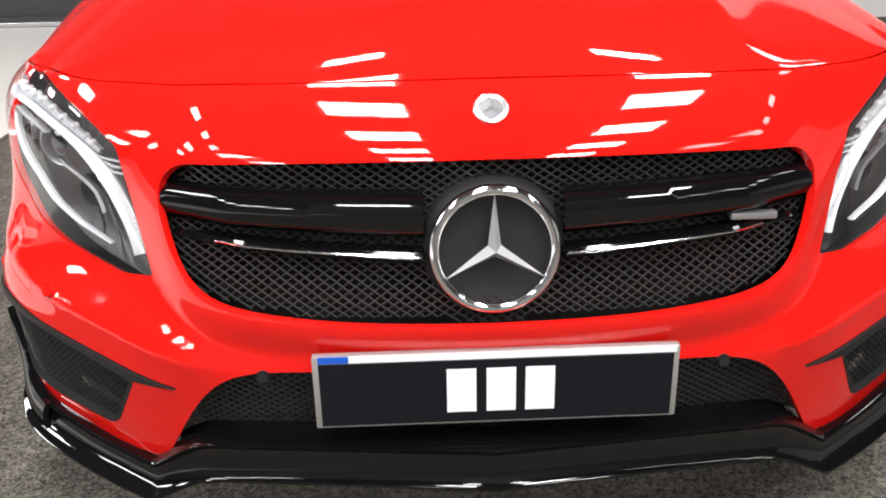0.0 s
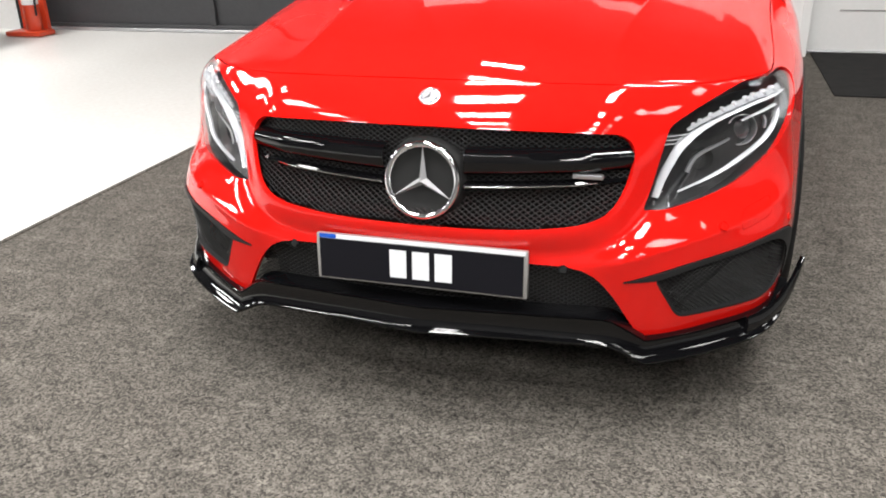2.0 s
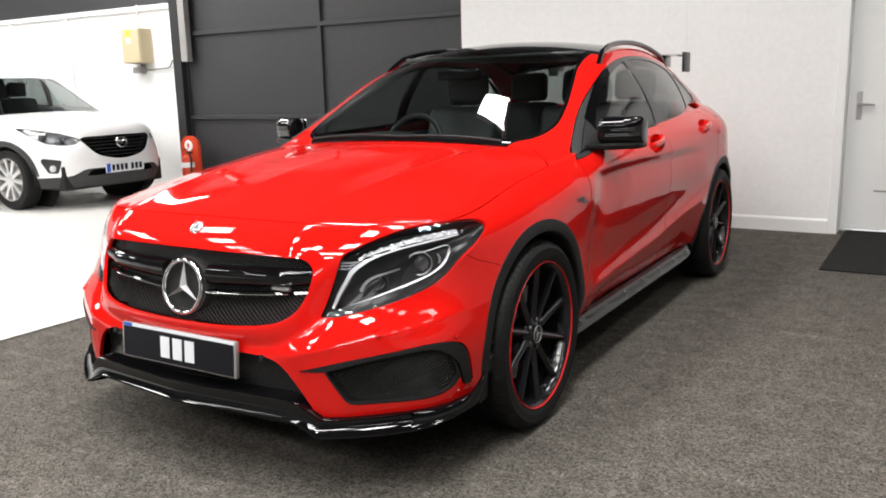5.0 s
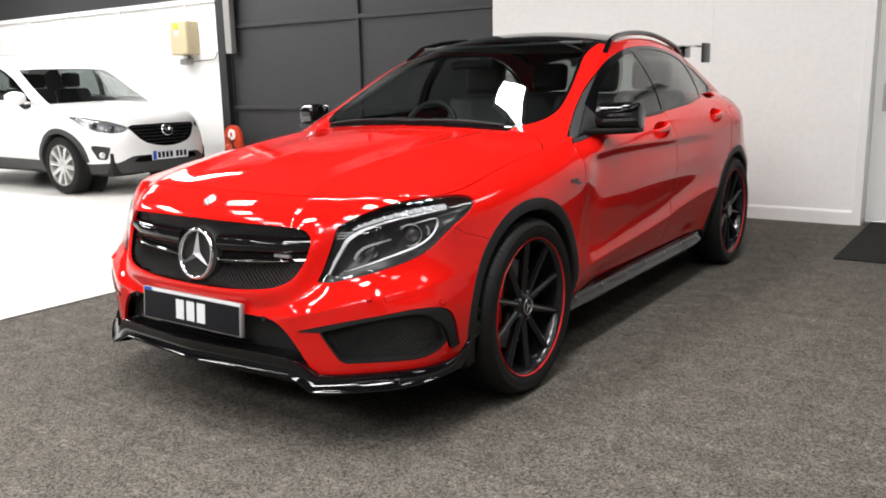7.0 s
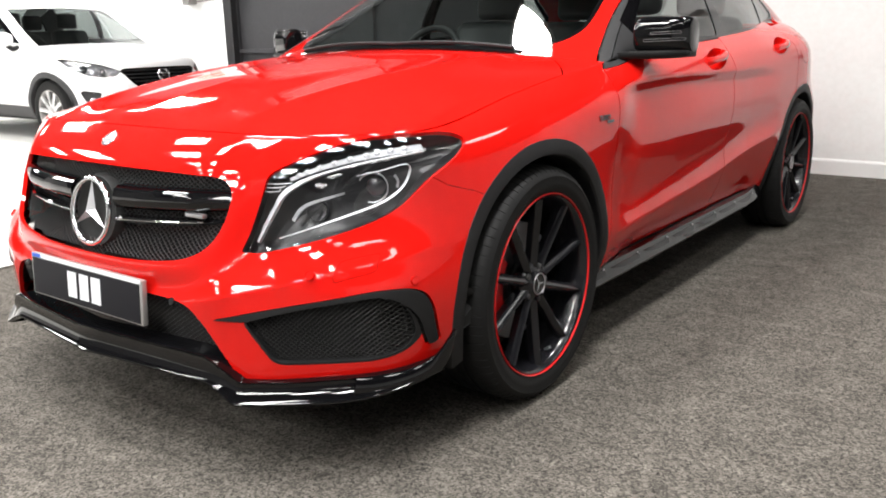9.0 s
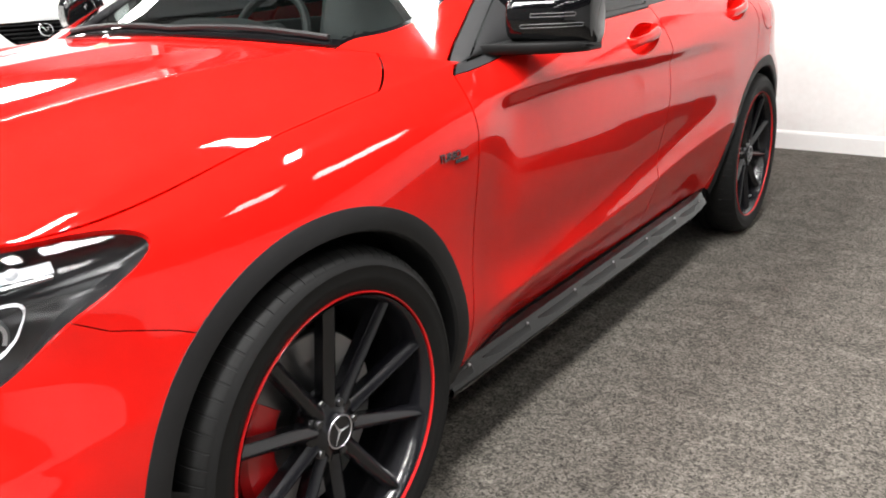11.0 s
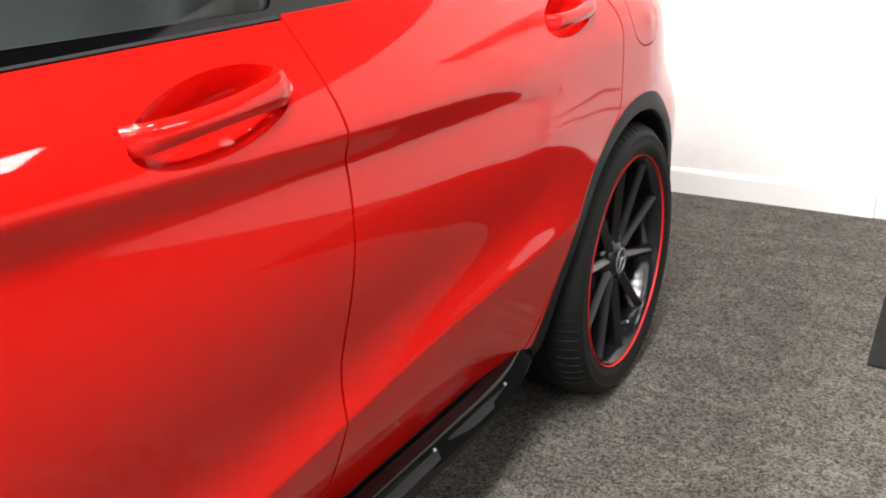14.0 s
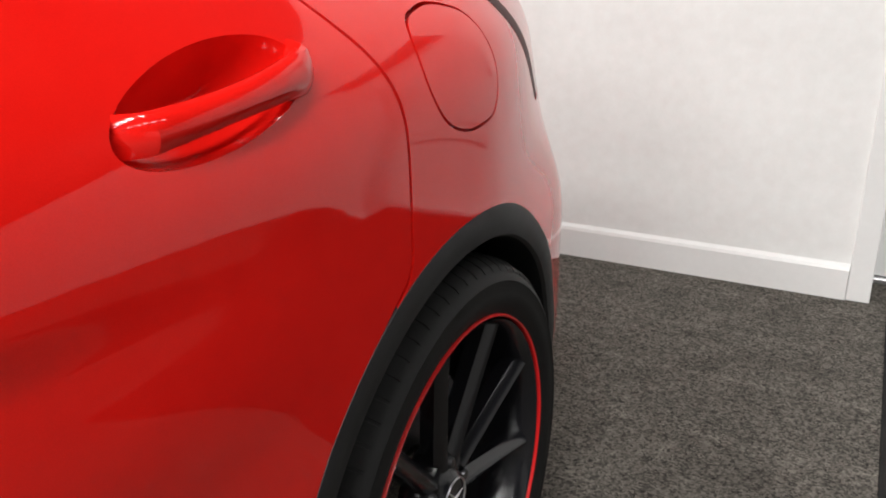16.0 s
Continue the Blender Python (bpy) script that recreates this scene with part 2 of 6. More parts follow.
def tube(bm, pts, r, seg=6, closed=False, flat=1.0):
    """A tube along points; r may be a list of radii."""
    pts = [Vector(p) for p in pts]
    n = len(pts)
    rs = r if isinstance(r, (list, tuple)) else [r] * n
    rings, up = [], None
    for i, p in enumerate(pts):
        a = pts[(i - 1) % n] if (closed or i) else p
        b = pts[(i + 1) % n] if (closed or i < n - 1) else p
        d = (b - a).normalized()
        if up is None:
            up = d.orthogonal().normalized()
        up = (up - d * up.dot(d)).normalized()
        side = d.cross(up)
        rings.append([bm.verts.new(p + (up * math.cos(t) * flat + side * math.sin(t)) * rs[i]) for t in (2 * math.pi * k / seg for k in range(seg))])
    for i in range(n if closed else n - 1):
        a, b = rings[i], rings[(i + 1) % n]
        for k in range(seg):
            bm.faces.new((a[k], a[(k + 1) % seg], b[(k + 1) % seg], b[k]))
    if not closed:
        bm.faces.new(rings[0][::-1])
        bm.faces.new(rings[-1])


def prism(bm, outline, place, depth):
    """Extrudes a 2D outline; place(a, b, d) gives the point at depth d."""
    f = [bm.verts.new(place(a, b, 0)) for a, b in outline]
    k = [bm.verts.new(place(a, b, depth)) for a, b in outline]
    n = len(f)
    bm.faces.new(f)
    bm.faces.new(k[::-1])
    for i in range(n):
        bm.faces.new((f[i], k[i], k[(i + 1) % n], f[(i + 1) % n]))


def sweep(bm, rows, closed=False):
    """Skins rows of points into one sheet."""
    vs = [[bm.verts.new(p) for p in r] for r in rows]
    n = len(vs[0])
    for a, b in zip(vs, vs[1:]):
        for k in range(n if closed else n - 1):
            bm.faces.new((a[k], a[(k + 1) % n], b[(k + 1) % n], b[k]))
    return vs


def spline(keys):
    """Natural cubic spline through rows (t, v1, v2, ...)."""
    k = np.array(keys, float)
    t, v = k[:, 0], k[:, 1:]
    n = len(t)
    h = np.diff(t)
    a = np.zeros((n, n))
    b = np.zeros((n, v.shape[1]))
    a[0, 0] = a[-1, -1] = 1
    for i in range(1, n - 1):
        a[i, i - 1], a[i, i], a[i, i + 1] = h[i - 1], 2 * (h[i - 1] + h[i]), h[i]
        b[i] = 3 * ((v[i + 1] - v[i]) / h[i] - (v[i] - v[i - 1]) / h[i - 1])
    c = np.linalg.solve(a, b)

    def f(s):
        s = np.atleast_1d(np.asarray(s, float))
        i = np.clip(np.searchsorted(t, s, "right") - 1, 0, n - 2)
        d = (s - t[i])[:, None]
        hh = h[i][:, None]
        s1 = (v[i + 1] - v[i]) / hh - hh * (2 * c[i] + c[i + 1]) / 3
        return v[i] + d * (s1 + d * (c[i] + d * (c[i + 1] - c[i]) / (3 * hh)))
    return f


def rounded(pts, r, seg=5):
    """A closed outline with its corners rounded; r one radius or one for each corner."""
    out, n = [], len(pts)
    for i in range(n):
        p, a, b = np.array(pts[i], float), np.array(pts[i - 1], float), np.array(pts[(i + 1) % n], float)
        ri = r[i] if isinstance(r, (list, tuple)) else r
        da, db = a - p, b - p
        la, lb = np.hypot(*da), np.hypot(*db)
        ra, rb = min(ri, la * 0.48), min(ri, lb * 0.48)
        q0, q1 = p + da / la * ra, p + db / lb * rb
        for k in range(seg + 1):
            s = k / seg
            out.append(tuple((1 - s) ** 2 * q0 + 2 * s * (1 - s) * p + s * s * q1))
    return out


def grown(outline, d):
    """The outline moved outwards by d."""
    o = np.array(outline, float)
    area = np.sum(o[:, 0] * np.roll(o[:, 1], -1) - o[:, 1] * np.roll(o[:, 0], -1))
    t = np.roll(o, -1, 0) - np.roll(o, 1, 0)
    t /= np.maximum(np.hypot(t[:, 0], t[:, 1]), 1e-9)[:, None]
    nrm = np.stack([t[:, 1], -t[:, 0]], 1) * (1 if area > 0 else -1)
    return [tuple(p) for p in o + nrm * d]


# surfaces as lists of polygons; a corner is (x, y, z, nx, ny, nz)
def normals_of(g, flip):
    du, dv = np.gradient(g, axis=0), np.gradient(g, axis=1)
    n = np.cross(du, dv) * (-1 if flip else 1)
    le = np.linalg.norm(n, axis=2, keepdims=True)
    bad = le[..., 0] < 1e-12
    n = n / np.maximum(le, 1e-12)
    if bad.any():
        for i, j in zip(*np.nonzero(bad)):
            n[i, j] = n[min(i + 1, g.shape[0] - 1) if i == 0 else max(i - 1, 0), j] if not bad[min(i + 1, g.shape[0] - 1) if i == 0 else max(i - 1, 0), j] else (0, 0, 1)
    return n


def patch(g, nrm, flip):
    out = []
    c = np.concatenate([g, nrm], 2)
    rows = [[tuple(p) for p in row] for row in c.tolist()]
    for i in range(len(rows) - 1):
        for j in range(len(rows[0]) - 1):
            q = [rows[i][j], rows[i + 1][j], rows[i + 1][j + 1], rows[i][j + 1]]
            out.append(q[::-1] if flip else q)
    return out


def inside(o, x, y):
    hit = False
    x0, y0 = o[-1]
    for x1, y1 in o:
        if (y1 > y) != (y0 > y) and x < (x0 - x1) * (y - y1) / (y0 - y1) + x1:
            hit = not hit
        x0, y0 = x1, y1
    return hit


def halve(poly, ia, ib, ax, ay, nx, ny):
    """Cuts a polygon by a line in the plane of axes ia, ib: the two sides."""
    d = [(p[ia] - ax) * nx + (p[ib] - ay) * ny for p in poly]
    if min(d) > -1e-7 or max(d) < 1e-7:
        return [poly]
    pos, neg = [], []
    n = len(poly)
    for i in range(n):
        p, q, a, b = poly[i], poly[(i + 1) % n], d[i], d[(i + 1) % n]
        if a >= 0:
            pos.append(p)
        if a <= 0:
            neg.append(p)
        if (a > 1e-9 and b < -1e-9) or (a < -1e-9 and b > 1e-9):
            s = a / (a - b)
            m = tuple(u + (v - u) * s for u, v in zip(p, q))
            pos.append(m)
            neg.append(m)
    return [k for k in (pos, neg) if len(k) > 2]


def cut(polys, outline, axes, where=None):
    """Cuts the polygons along an outline seen along one axis: (those inside, the rest)."""
    ia, ib = axes
    xs, ys = [p[0] for p in outline], [p[1] for p in outline]
    bx0, bx1, by0, by1 = min(xs), max(xs), min(ys), max(ys)
    ins, rest, cand = [], [], []
    for q in polys:
        a, b = [p[ia] for p in q], [p[ib] for p in q]
        if max(a) < bx0 or min(a) > bx1 or max(b) < by0 or min(b) > by1 or (where and not where(q)):
            rest.append(q)
        else:
            cand.append(q)
    n = len(outline)
    for i in range(n):
        (x0, y0), (x1, y1) = outline[i], outline[(i + 1) % n]
        le = math.hypot(x1 - x0, y1 - y0)
        if le < 1e-7:
            continue
        nx, ny = (y1 - y0) / le, -(x1 - x0) / le
        lo_x, hi_x, lo_y, hi_y = min(x0, x1), max(x0, x1), min(y0, y1), max(y0, y1)
        nxt = []
        for q in cand:
            if max(p[ia] for p in q) < lo_x or min(p[ia] for p in q) > hi_x or max(p[ib] for p in q) < lo_y or min(p[ib] for p in q) > hi_y:
                nxt.append(q)
            else:
                nxt += halve(q, ia, ib, x0, y0, nx, ny)
        cand = nxt
    for q in cand:
        k = len(q)
        (ins if inside(outline, sum(p[ia] for p in q) / k, sum(p[ib] for p in q) / k) else rest).append(q)
    return ins, rest


def cut_gap(polys, outline, axes, gap=0.004, where=None):
    """As cut, with a shut line of that width between the two."""
    a, rest = cut(polys, grown(outline, -gap / 2), axes, where)
    _, rest = cut(rest, grown(outline, gap / 2), axes, where)
    return a, rest


def mirror(polys):
    return [[(-p[0], p[1], p[2], -p[3], p[4], p[5]) for p in q[::-1]] for q in polys]


def shift(polys, d):
    """Moved along the normals by d."""
    return [[(p[0] + p[3] * d, p[1] + p[4] * d, p[2] + p[5] * d, p[3], p[4], p[5]) for p in q] for q in polys]


def panel(name, polys, material, parent=None, label="", rim=0.012):
    """One sheet panel with folded-in edges and the surface's own normals."""
    key, verts, vn, faces = {}, [], [], []
    for q in polys:
        f = []
        for p in q:
            k = (round(p[0], 5), round(p[1], 5), round(p[2], 5))
            if k not in key:
                key[k] = len(verts)
                verts.append(p[:3])
                vn.append(p[3:])
            if not f or (key[k] != f[-1] and key[k] != f[0]):
                f.append(key[k])
        if len(f) > 2 and len(set(f)) == len(f):
            faces.append(f)
    used = {}
    for f in faces:
        for a, b in zip(f, f[1:] + f[:1]):
            used[(a, b)] = used.get((a, b), 0) + 1
    loops = [vn[i] for f in faces for i in f]
    if rim:
        low = {}

        def lower(i):
            if i not in low:
                low[i] = len(verts)
                verts.append(tuple(np.array(verts[i]) - rim * np.array(vn[i])))
            return low[i]
        for (a, b) in [e for e in used if (e[1], e[0]) not in used]:
            pa, pb = np.array(verts[a]), np.array(verts[b])
            c = np.cross(pb - pa, np.array(vn[a]))
            c = c / max(np.linalg.norm(c), 1e-12)
            faces.append([b, a, lower(a), lower(b)])
            loops += [tuple(c)] * 4
    me = bpy.data.meshes.new(name)
    me.from_pydata([tuple(v) for v in verts], [], faces)
    me.polygons.foreach_set("use_smooth", [True] * len(me.polygons))
    me.normals_split_custom_set([tuple(float(x) for x in v) for v in loops])
    return link_part(name, me, material, parent, label)


# the hall
def slab(name, x0, x1, y0, y1, z0, z1, material, label=""):
    o = box(name, x0, x1, y0, y1, z0, z1, material)
    return tagged(o, label, "", "", "structure")


WALL_Y = 6.0
slab("floor_concrete", ROOM_X0, ROOM_X1, ROOM_Y0, ROOM_Y1 + 0.3, -0.3, -0.006, CONCRETE, "pale painted concrete workshop floor, worn and stained")
slab("floor_carpet", -2.04, ROOM_X1, ROOM_Y0, 5.70, -0.0055, 0.0, CARPET, "mottled grey needle-felt carpet with a cut edge")
slab("wall_back", ROOM_X0 - 0.2, -6.665, WALL_Y, WALL_Y + 0.25, -0.3, 2.40, WALL_WHITE, "white painted panelled workshop wall")
slab("wall_back_upper", ROOM_X0 - 0.2, ROOM_X1 + 0.2, WALL_Y + 0.06, WALL_Y + 0.25, 2.405, ROOM_H, GATE_GREY, "dark grey cladding above the white wall")
slab("wall_side_west", ROOM_X0 - 0.2, ROOM_X0, ROOM_Y0, WALL_Y, -0.3, 2.40, WALL_WHITE, "white painted wall")
slab("wall_side_west_upper", ROOM_X0 - 0.2, ROOM_X0 - 0.02, ROOM_Y0, WALL_Y, 2.405, ROOM_H, GATE_GREY, "dark grey cladding above the white wall")
slab("wall_side_east", ROOM_X1, ROOM_X1 + 0.2, ROOM_Y0, ROOM_Y1, -0.3, 2.45, WALL_PALE, "pale grey painted wall")
slab("wall_side_east_upper", ROOM_X1 + 0.02, ROOM_X1 + 0.2, ROOM_Y0, ROOM_Y1, 2.455, ROOM_H, GATE_GREY, "dark grey cladding above the white wall")
slab("wall_front", ROOM_X0 - 0.2, ROOM_X1 + 0.2, ROOM_Y0 - 0.2, ROOM_Y0, -0.3, ROOM_H, WALL_GREY, "dark grey painted wall")
slab("wall_partition", -2.04, 1.35, 5.491, 5.62, -0.0055, 2.75, WALL_WHITE, "white painted plasterboard partition")
slab("wall_partition_return", -2.04, -1.92, 5.62, WALL_Y + 0.05, -0.0055, 2.75, WALL_WHITE, "white painted plasterboard partition end")
slab("wall_partition_east", 2.42, ROOM_X1, 5.491, 5.62, -0.0055, 2.75, WALL_WHITE, "white painted plasterboard partition beside the door")
slab("wall_partition_head", 1.35, 2.42, 5.491, 5.62, 2.12, 2.75, WALL_WHITE, "white painted wall over the door")
slab("wall_behind_door", 1.0, 2.8, 5.82, 5.92, -0.0055, ROOM_H, WALL_WHITE, "white wall behind the door")
slab("wall_partition_upper", -2.04, ROOM_X1, 5.53, 5.62, 2.752, ROOM_H, GATE_GREY, "dark grey cladding above the partition")
slab("ceiling", ROOM_X0 - 0.2, ROOM_X1 + 0.2, ROOM_Y0 - 0.2, ROOM_Y1 + 0.2, ROOM_H, ROOM_H + 0.2, CEILING, "dark workshop roof lining")

bm = bmesh.new()
prof = [(0.0, 0.0), (-0.016, 0.0), (-0.016, 0.098), (-0.012, 0.108), (-0.004, 0.114), (0.0, 0.118)]
sweep(bm, [[(x, 5.491 + d, z) for d, z in prof] for x in (-2.04, 1.323)])
tagged(part("baseboard", bm, TRIM_WHITE), "white gloss skirting board with a scuffed edge", "", "", "structure")
bm = bmesh.new()
add_box(bm, 0.136, 0.146, 5.487, 5.491, 0.118, 2.745, 0.001)
tagged(part("wall_joint", bm, TRIM_WHITE), "thin joint strip in the white partition", "", "", "structure")
bm = bmesh.new()
add_box(bm, -2.052, -2.028, ROOM_Y0, 5.491, 0.0, 0.004, 0.0015)
tagged(part("carpet_edge_strip", bm, CARPET), "frayed grey carpet edge", "", "", "structure")

# panelling of the white back wall
for x in (-14.0, -12.68, -11.36, -10.22, -8.86):
    slab("trim_batten", x - 0.035, x + 0.035, WALL_Y - 0.03, WALL_Y - 0.001, 0.0, 2.33, TRIM_WHITE, "white wall batten")
slab("trim_rail", ROOM_X0, -6.67, WALL_Y - 0.04, WALL_Y - 0.001, 2.335, 2.398, TRIM_WHITE, "white rail on top of the wall")

# dark sliding gate
gate = thing("sliding_gate", "dark grey steel sliding gate with flush panels", "gate", at=(0, 0, 0))
xs = [-7.06, -4.66, -2.11]
zs = [0.05, 1.02, 2.2, 3.4]
for a, b in zip(xs, xs[1:]):
    for c, d in zip(zs, zs[1:]):
        bm = bmesh.new()
        add_box(bm, a + 0.03, b - 0.03, 6.055, 6.075, c + 0.025, d - 0.025, 0.002)
        part("gate_panel", bm, GATE_GREY, gate)
for z in zs:
    bm = bmesh.new()
    add_box(bm, -7.06, -2.08, 6.015, 6.07, z - 0.028, z + 0.028, 0.004)
    part("gate_rail", bm, GATE_GREY, gate)
for x in xs:
    bm = bmesh.new()
    add_box(bm, x - 0.03, x + 0.03, 6.018, 6.068, 0.05, 3.4, 0.004)
    part("gate_stile", bm, GATE_GREY, gate)
bm = bmesh.new()
add_box(bm, -7.06, -2.08, 6.0, 6.08, 0.0, 0.035, 0.004)
part("floor_track", bm, SILVER, gate, "bright steel floor track")
post = thing("gate_post", "black steel gate post with a grey channel", "post")
bm = bmesh.new()
add_box(bm, -7.26, -7.10, 5.93, 6.1, 0.0, ROOM_H - 0.01, 0.006)
part("post", bm, GATE_BLACK, post)
bm = bmesh.new()
add_box(bm, -7.06, -6.93, 5.90, 5.99, 1.81, 3.6, 0.01)
part("channel", bm, CHANNEL_GREY, post, "pale grey steel channel")

# electrical enclosure
enc = thing("electrical_enclosure", "beige steel electrical enclosure on the white wall", "electrical box")
bm = bmesh.new()
add_box(bm, -8.105, -7.72, 5.80, WALL_Y, 1.82, 2.315, 0.012)
part("body", bm, BEIGE, enc)
bm = bmesh.new()
add_box(bm, -8.095, -7.73, 5.785, 5.799, 1.832, 2.303, 0.006)
part("lid", bm, BEIGE, enc)
bm = bmesh.new()
add_box(bm, -7.99, -7.90, 5.781, 5.784, 2.20, 2.29, 0.0)
part("sticker", bm, YELLOW, enc, "yellow warning sticker")
bm = bmesh.new()
add_box(bm, -7.98, -7.91, 5.781, 5.784, 2.11, 2.185, 0.0)
part("sticker", bm, PAPER, enc, "white label with plain surface")
bm = bmesh.new()
add_box(bm, -8.03, -7.88, 5.87, WALL_Y, 1.68, 1.765, 0.01)
part("gland_box", bm, CHANNEL_GREY, enc, "small grey junction box")
bm = bmesh.new()
tube(bm, [(-7.92, 5.95, 1.82), (-7.92, 5.95, 1.72)], 0.02, 8)
part("gland", bm, CHANNEL_GREY, enc, "grey conduit", True)
bm = bmesh.new()
tube(bm, [(-7.84, 5.97, 1.72), (-7.42, 5.97, 1.74), (-7.36, 5.97, 1.76), (-7.31, 5.97, 1.84)], 0.012, 8)
part("conduit", bm, CHANNEL_GREY, enc, "thin grey conduit", True)
bm = bmesh.new()
tube(bm, [(-7.95, 5.97, 2.28), (-7.95, 5.97, 2.66)], 0.012, 8)
part("conduit", bm, TRIM_WHITE, enc, "white conduit", True)

# fire point
stand = thing("fire_point_stand", "red plastic fire extinguisher stand with a round sign", "extinguisher stand")
bm = bmesh.new()
o = [(-7.08, 0.0), (-6.66, 0.0), (-6.70, 0.06)] + [(-6.87 + 0.17 * math.cos(radians(a)), 0.63 + 0.17 * math.sin(radians(a))) for a in range(0, 181, 15)] + [(-7.05, 0.06)]
prism(bm, o, lambda a, b, d: (a, 5.72 + d, b), 0.05)
part("back_board", bm, ORANGE, stand)
bm = bmesh.new()
add_box(bm, -7.08, -6.60, 5.45, 5.719, 0.0, 0.06, 0.02)
part("foot", bm, ORANGE, stand, "", True)
bm = bmesh.new()
lathe(bm, [(0.0, 0.006), (0.075, 0.006), (0.08, 0.0)], 28, Matrix.Translation((-6.88, 5.718, 0.66)) @ pose(0, 0, 0, 90, 0, 0))
part("sign_disc", bm, PAPER, stand, "round white sign")
bm = bmesh.new()
add_box(bm, -6.90, -6.86, 5.708, 5.7115, 0.63, 0.69, 0.0)
part("sign_bar", bm, ORANGE, stand, "plain red bar on the sign")
ext = thing("fire_extinguisher", "red fire extinguisher with a white label band", "fire extinguisher")
em = Matrix.Translation((-6.76, 5.58, 0.061))
bm = bmesh.new()
lathe(bm, [(0.0, 0.0), (0.08, 0.0), (0.088, 0.012), (0.088, 0.40), (0.075, 0.445), (0.04, 0.47), (0.025, 0.475), (0.025, 0.50), (0.0, 0.50)], 32, em)
part("cylinder", bm, ORANGE, ext, "", True)
bm = bmesh.new()
lathe(bm, [(0.0885, 0.30), (0.0892, 0.302), (0.0892, 0.372), (0.0885, 0.374)], 32, em)
part("label_band", bm, PAPER, ext, "white label band", True)
bm = bmesh.new()
add_box(bm, -0.015, 0.10, -0.012, 0.012, 0.50, 0.525, 0.004, em)
add_box(bm, -0.02, 0.085, -0.010, 0.010, 0.545, 0.56, 0.004, em @ pose(0, 0, 0, 0, -8, 0))
part("lever", bm, PLASTIC, ext, "black lever", True)
bm = bmesh.new()
tube(bm, [em @ Vector(p) for p in ((0.02, -0.02, 0.51), (0.10, -0.05, 0.50), (0.13, -0.06, 0.40), (0.11, -0.06, 0.18))], 0.012, 8)
part("hose", bm, PLASTIC, ext, "black hose", True)

for item, dx in ((gate, 0.136), (post, 0.19), (enc, 0.18)):
    item.matrix_basis = Matrix.Translation((dx, 0, 0)) @ Matrix.Diagonal((0.943, 1, 0.907, 1))
for item in (stand, ext):
    item.matrix_basis = Matrix.Translation((0.07, 0.46, 0)) @ Matrix.Diagonal((0.92, 0.92, 0.88, 1))

# white door with its frame, and the mat
door = thing("door_1", "plain white door with thin grey strips, closed", "door", kind="structure")
bm = bmesh.new()
add_box(bm, 1.394, 2.345, 5.69, 5.73, 0.02, 2.06, 0.003)
part("leaf", bm, TRIM_WHITE, door)
for x0, z in ((1.72, 0.425), (1.62, 0.328)):
    bm = bmesh.new()
    add_box(bm, x0, 2.30, 5.6855, 5.691, z, z + 0.012, 0.001)
    part("groove_strip", bm, CHANNEL_GREY, door, "thin grey strip across the door")
bm = bmesh.new()
add_box(bm, 1.455, 1.495, 5.683, 5.691, 0.90, 1.12, 0.004)
tube(bm, [(1.475, 5.685, 1.02), (1.475, 5.635, 1.02), (1.49, 5.63, 1.02), (1.59, 5.63, 1.015)], 0.009, 8)
part("door_handle", bm, SILVER, door, "satin silver lever handle")
for x0, x1, z0, z1, nm in ((1.324, 1.393, 0.0, 2.14, "jamb"), (2.346, 2.428, 0.0, 2.14, "jamb"), (1.393, 2.346, 2.062, 2.14, "head")):
    bm = bmesh.new()
    add_box(bm, x0, x1, 5.476, 5.76, z0, z1, 0.004)
    part("frame_" + nm, bm, TRIM_WHITE, door)
bm = bmesh.new()
add_box(bm, 1.394, 2.345, 5.665, 5.76, 0.0, 0.018, 0.004)
part("threshold", bm, SILVER, door, "metal threshold")
bm = bmesh.new()
add_box(bm, 1.442, 2.75, 4.06, 5.66, 0.001, 0.010, 0.003)
tagged(part("door_mat", bm, MAT_DARK), "dark charcoal barrier mat in front of the white door", "mat")


# car bodies: x across, y from nose to tail, z up
def slopes(t, v):
    """Monotone slopes, so that sections blend with no overshoot."""
    h = np.diff(t)
    d = np.diff(v, axis=0) / h[:, None]
    m = np.zeros_like(v)
    w1, w2 = (2 * h[1:] + h[:-1])[:, None], (h[1:] + 2 * h[:-1])[:, None]
    same = d[:-1] * d[1:] > 0
    m[1:-1] = np.where(same, (w1 + w2) / (w1 / np.where(same, d[:-1], 1) + w2 / np.where(same, d[1:], 1)), 0)
    return m


def coons(front, side, rear, mid):
    n, m = len(front), len(side)
    s, t = np.linspace(0, 1, n)[:, None, None], np.linspace(0, 1, m)[None, :, None]
    f, r, sd, md = front[:, None], rear[:, None], side[None], mid[None]
    return (1 - t) * f + t * r + (1 - s) * md + s * sd - ((1 - s) * (1 - t) * front[0] + s * (1 - t) * front[-1] + (1 - s) * t * rear[0] + s * t * rear[-1])


def arch_row(edge, mid, n):
    """Half a crowned row from the middle to an edge point."""
    s = np.linspace(0, 1, n)[:, None]
    e, m = np.asarray(edge), np.array([0, *mid])
    p = m + (e - m) * s
    p[:, 1] = m[1] + (e[1] - m[1]) * s[:, 0] ** 2
    p[:, 2] = m[2] + (e[2] - m[2]) * s[:, 0] ** 2
    return p


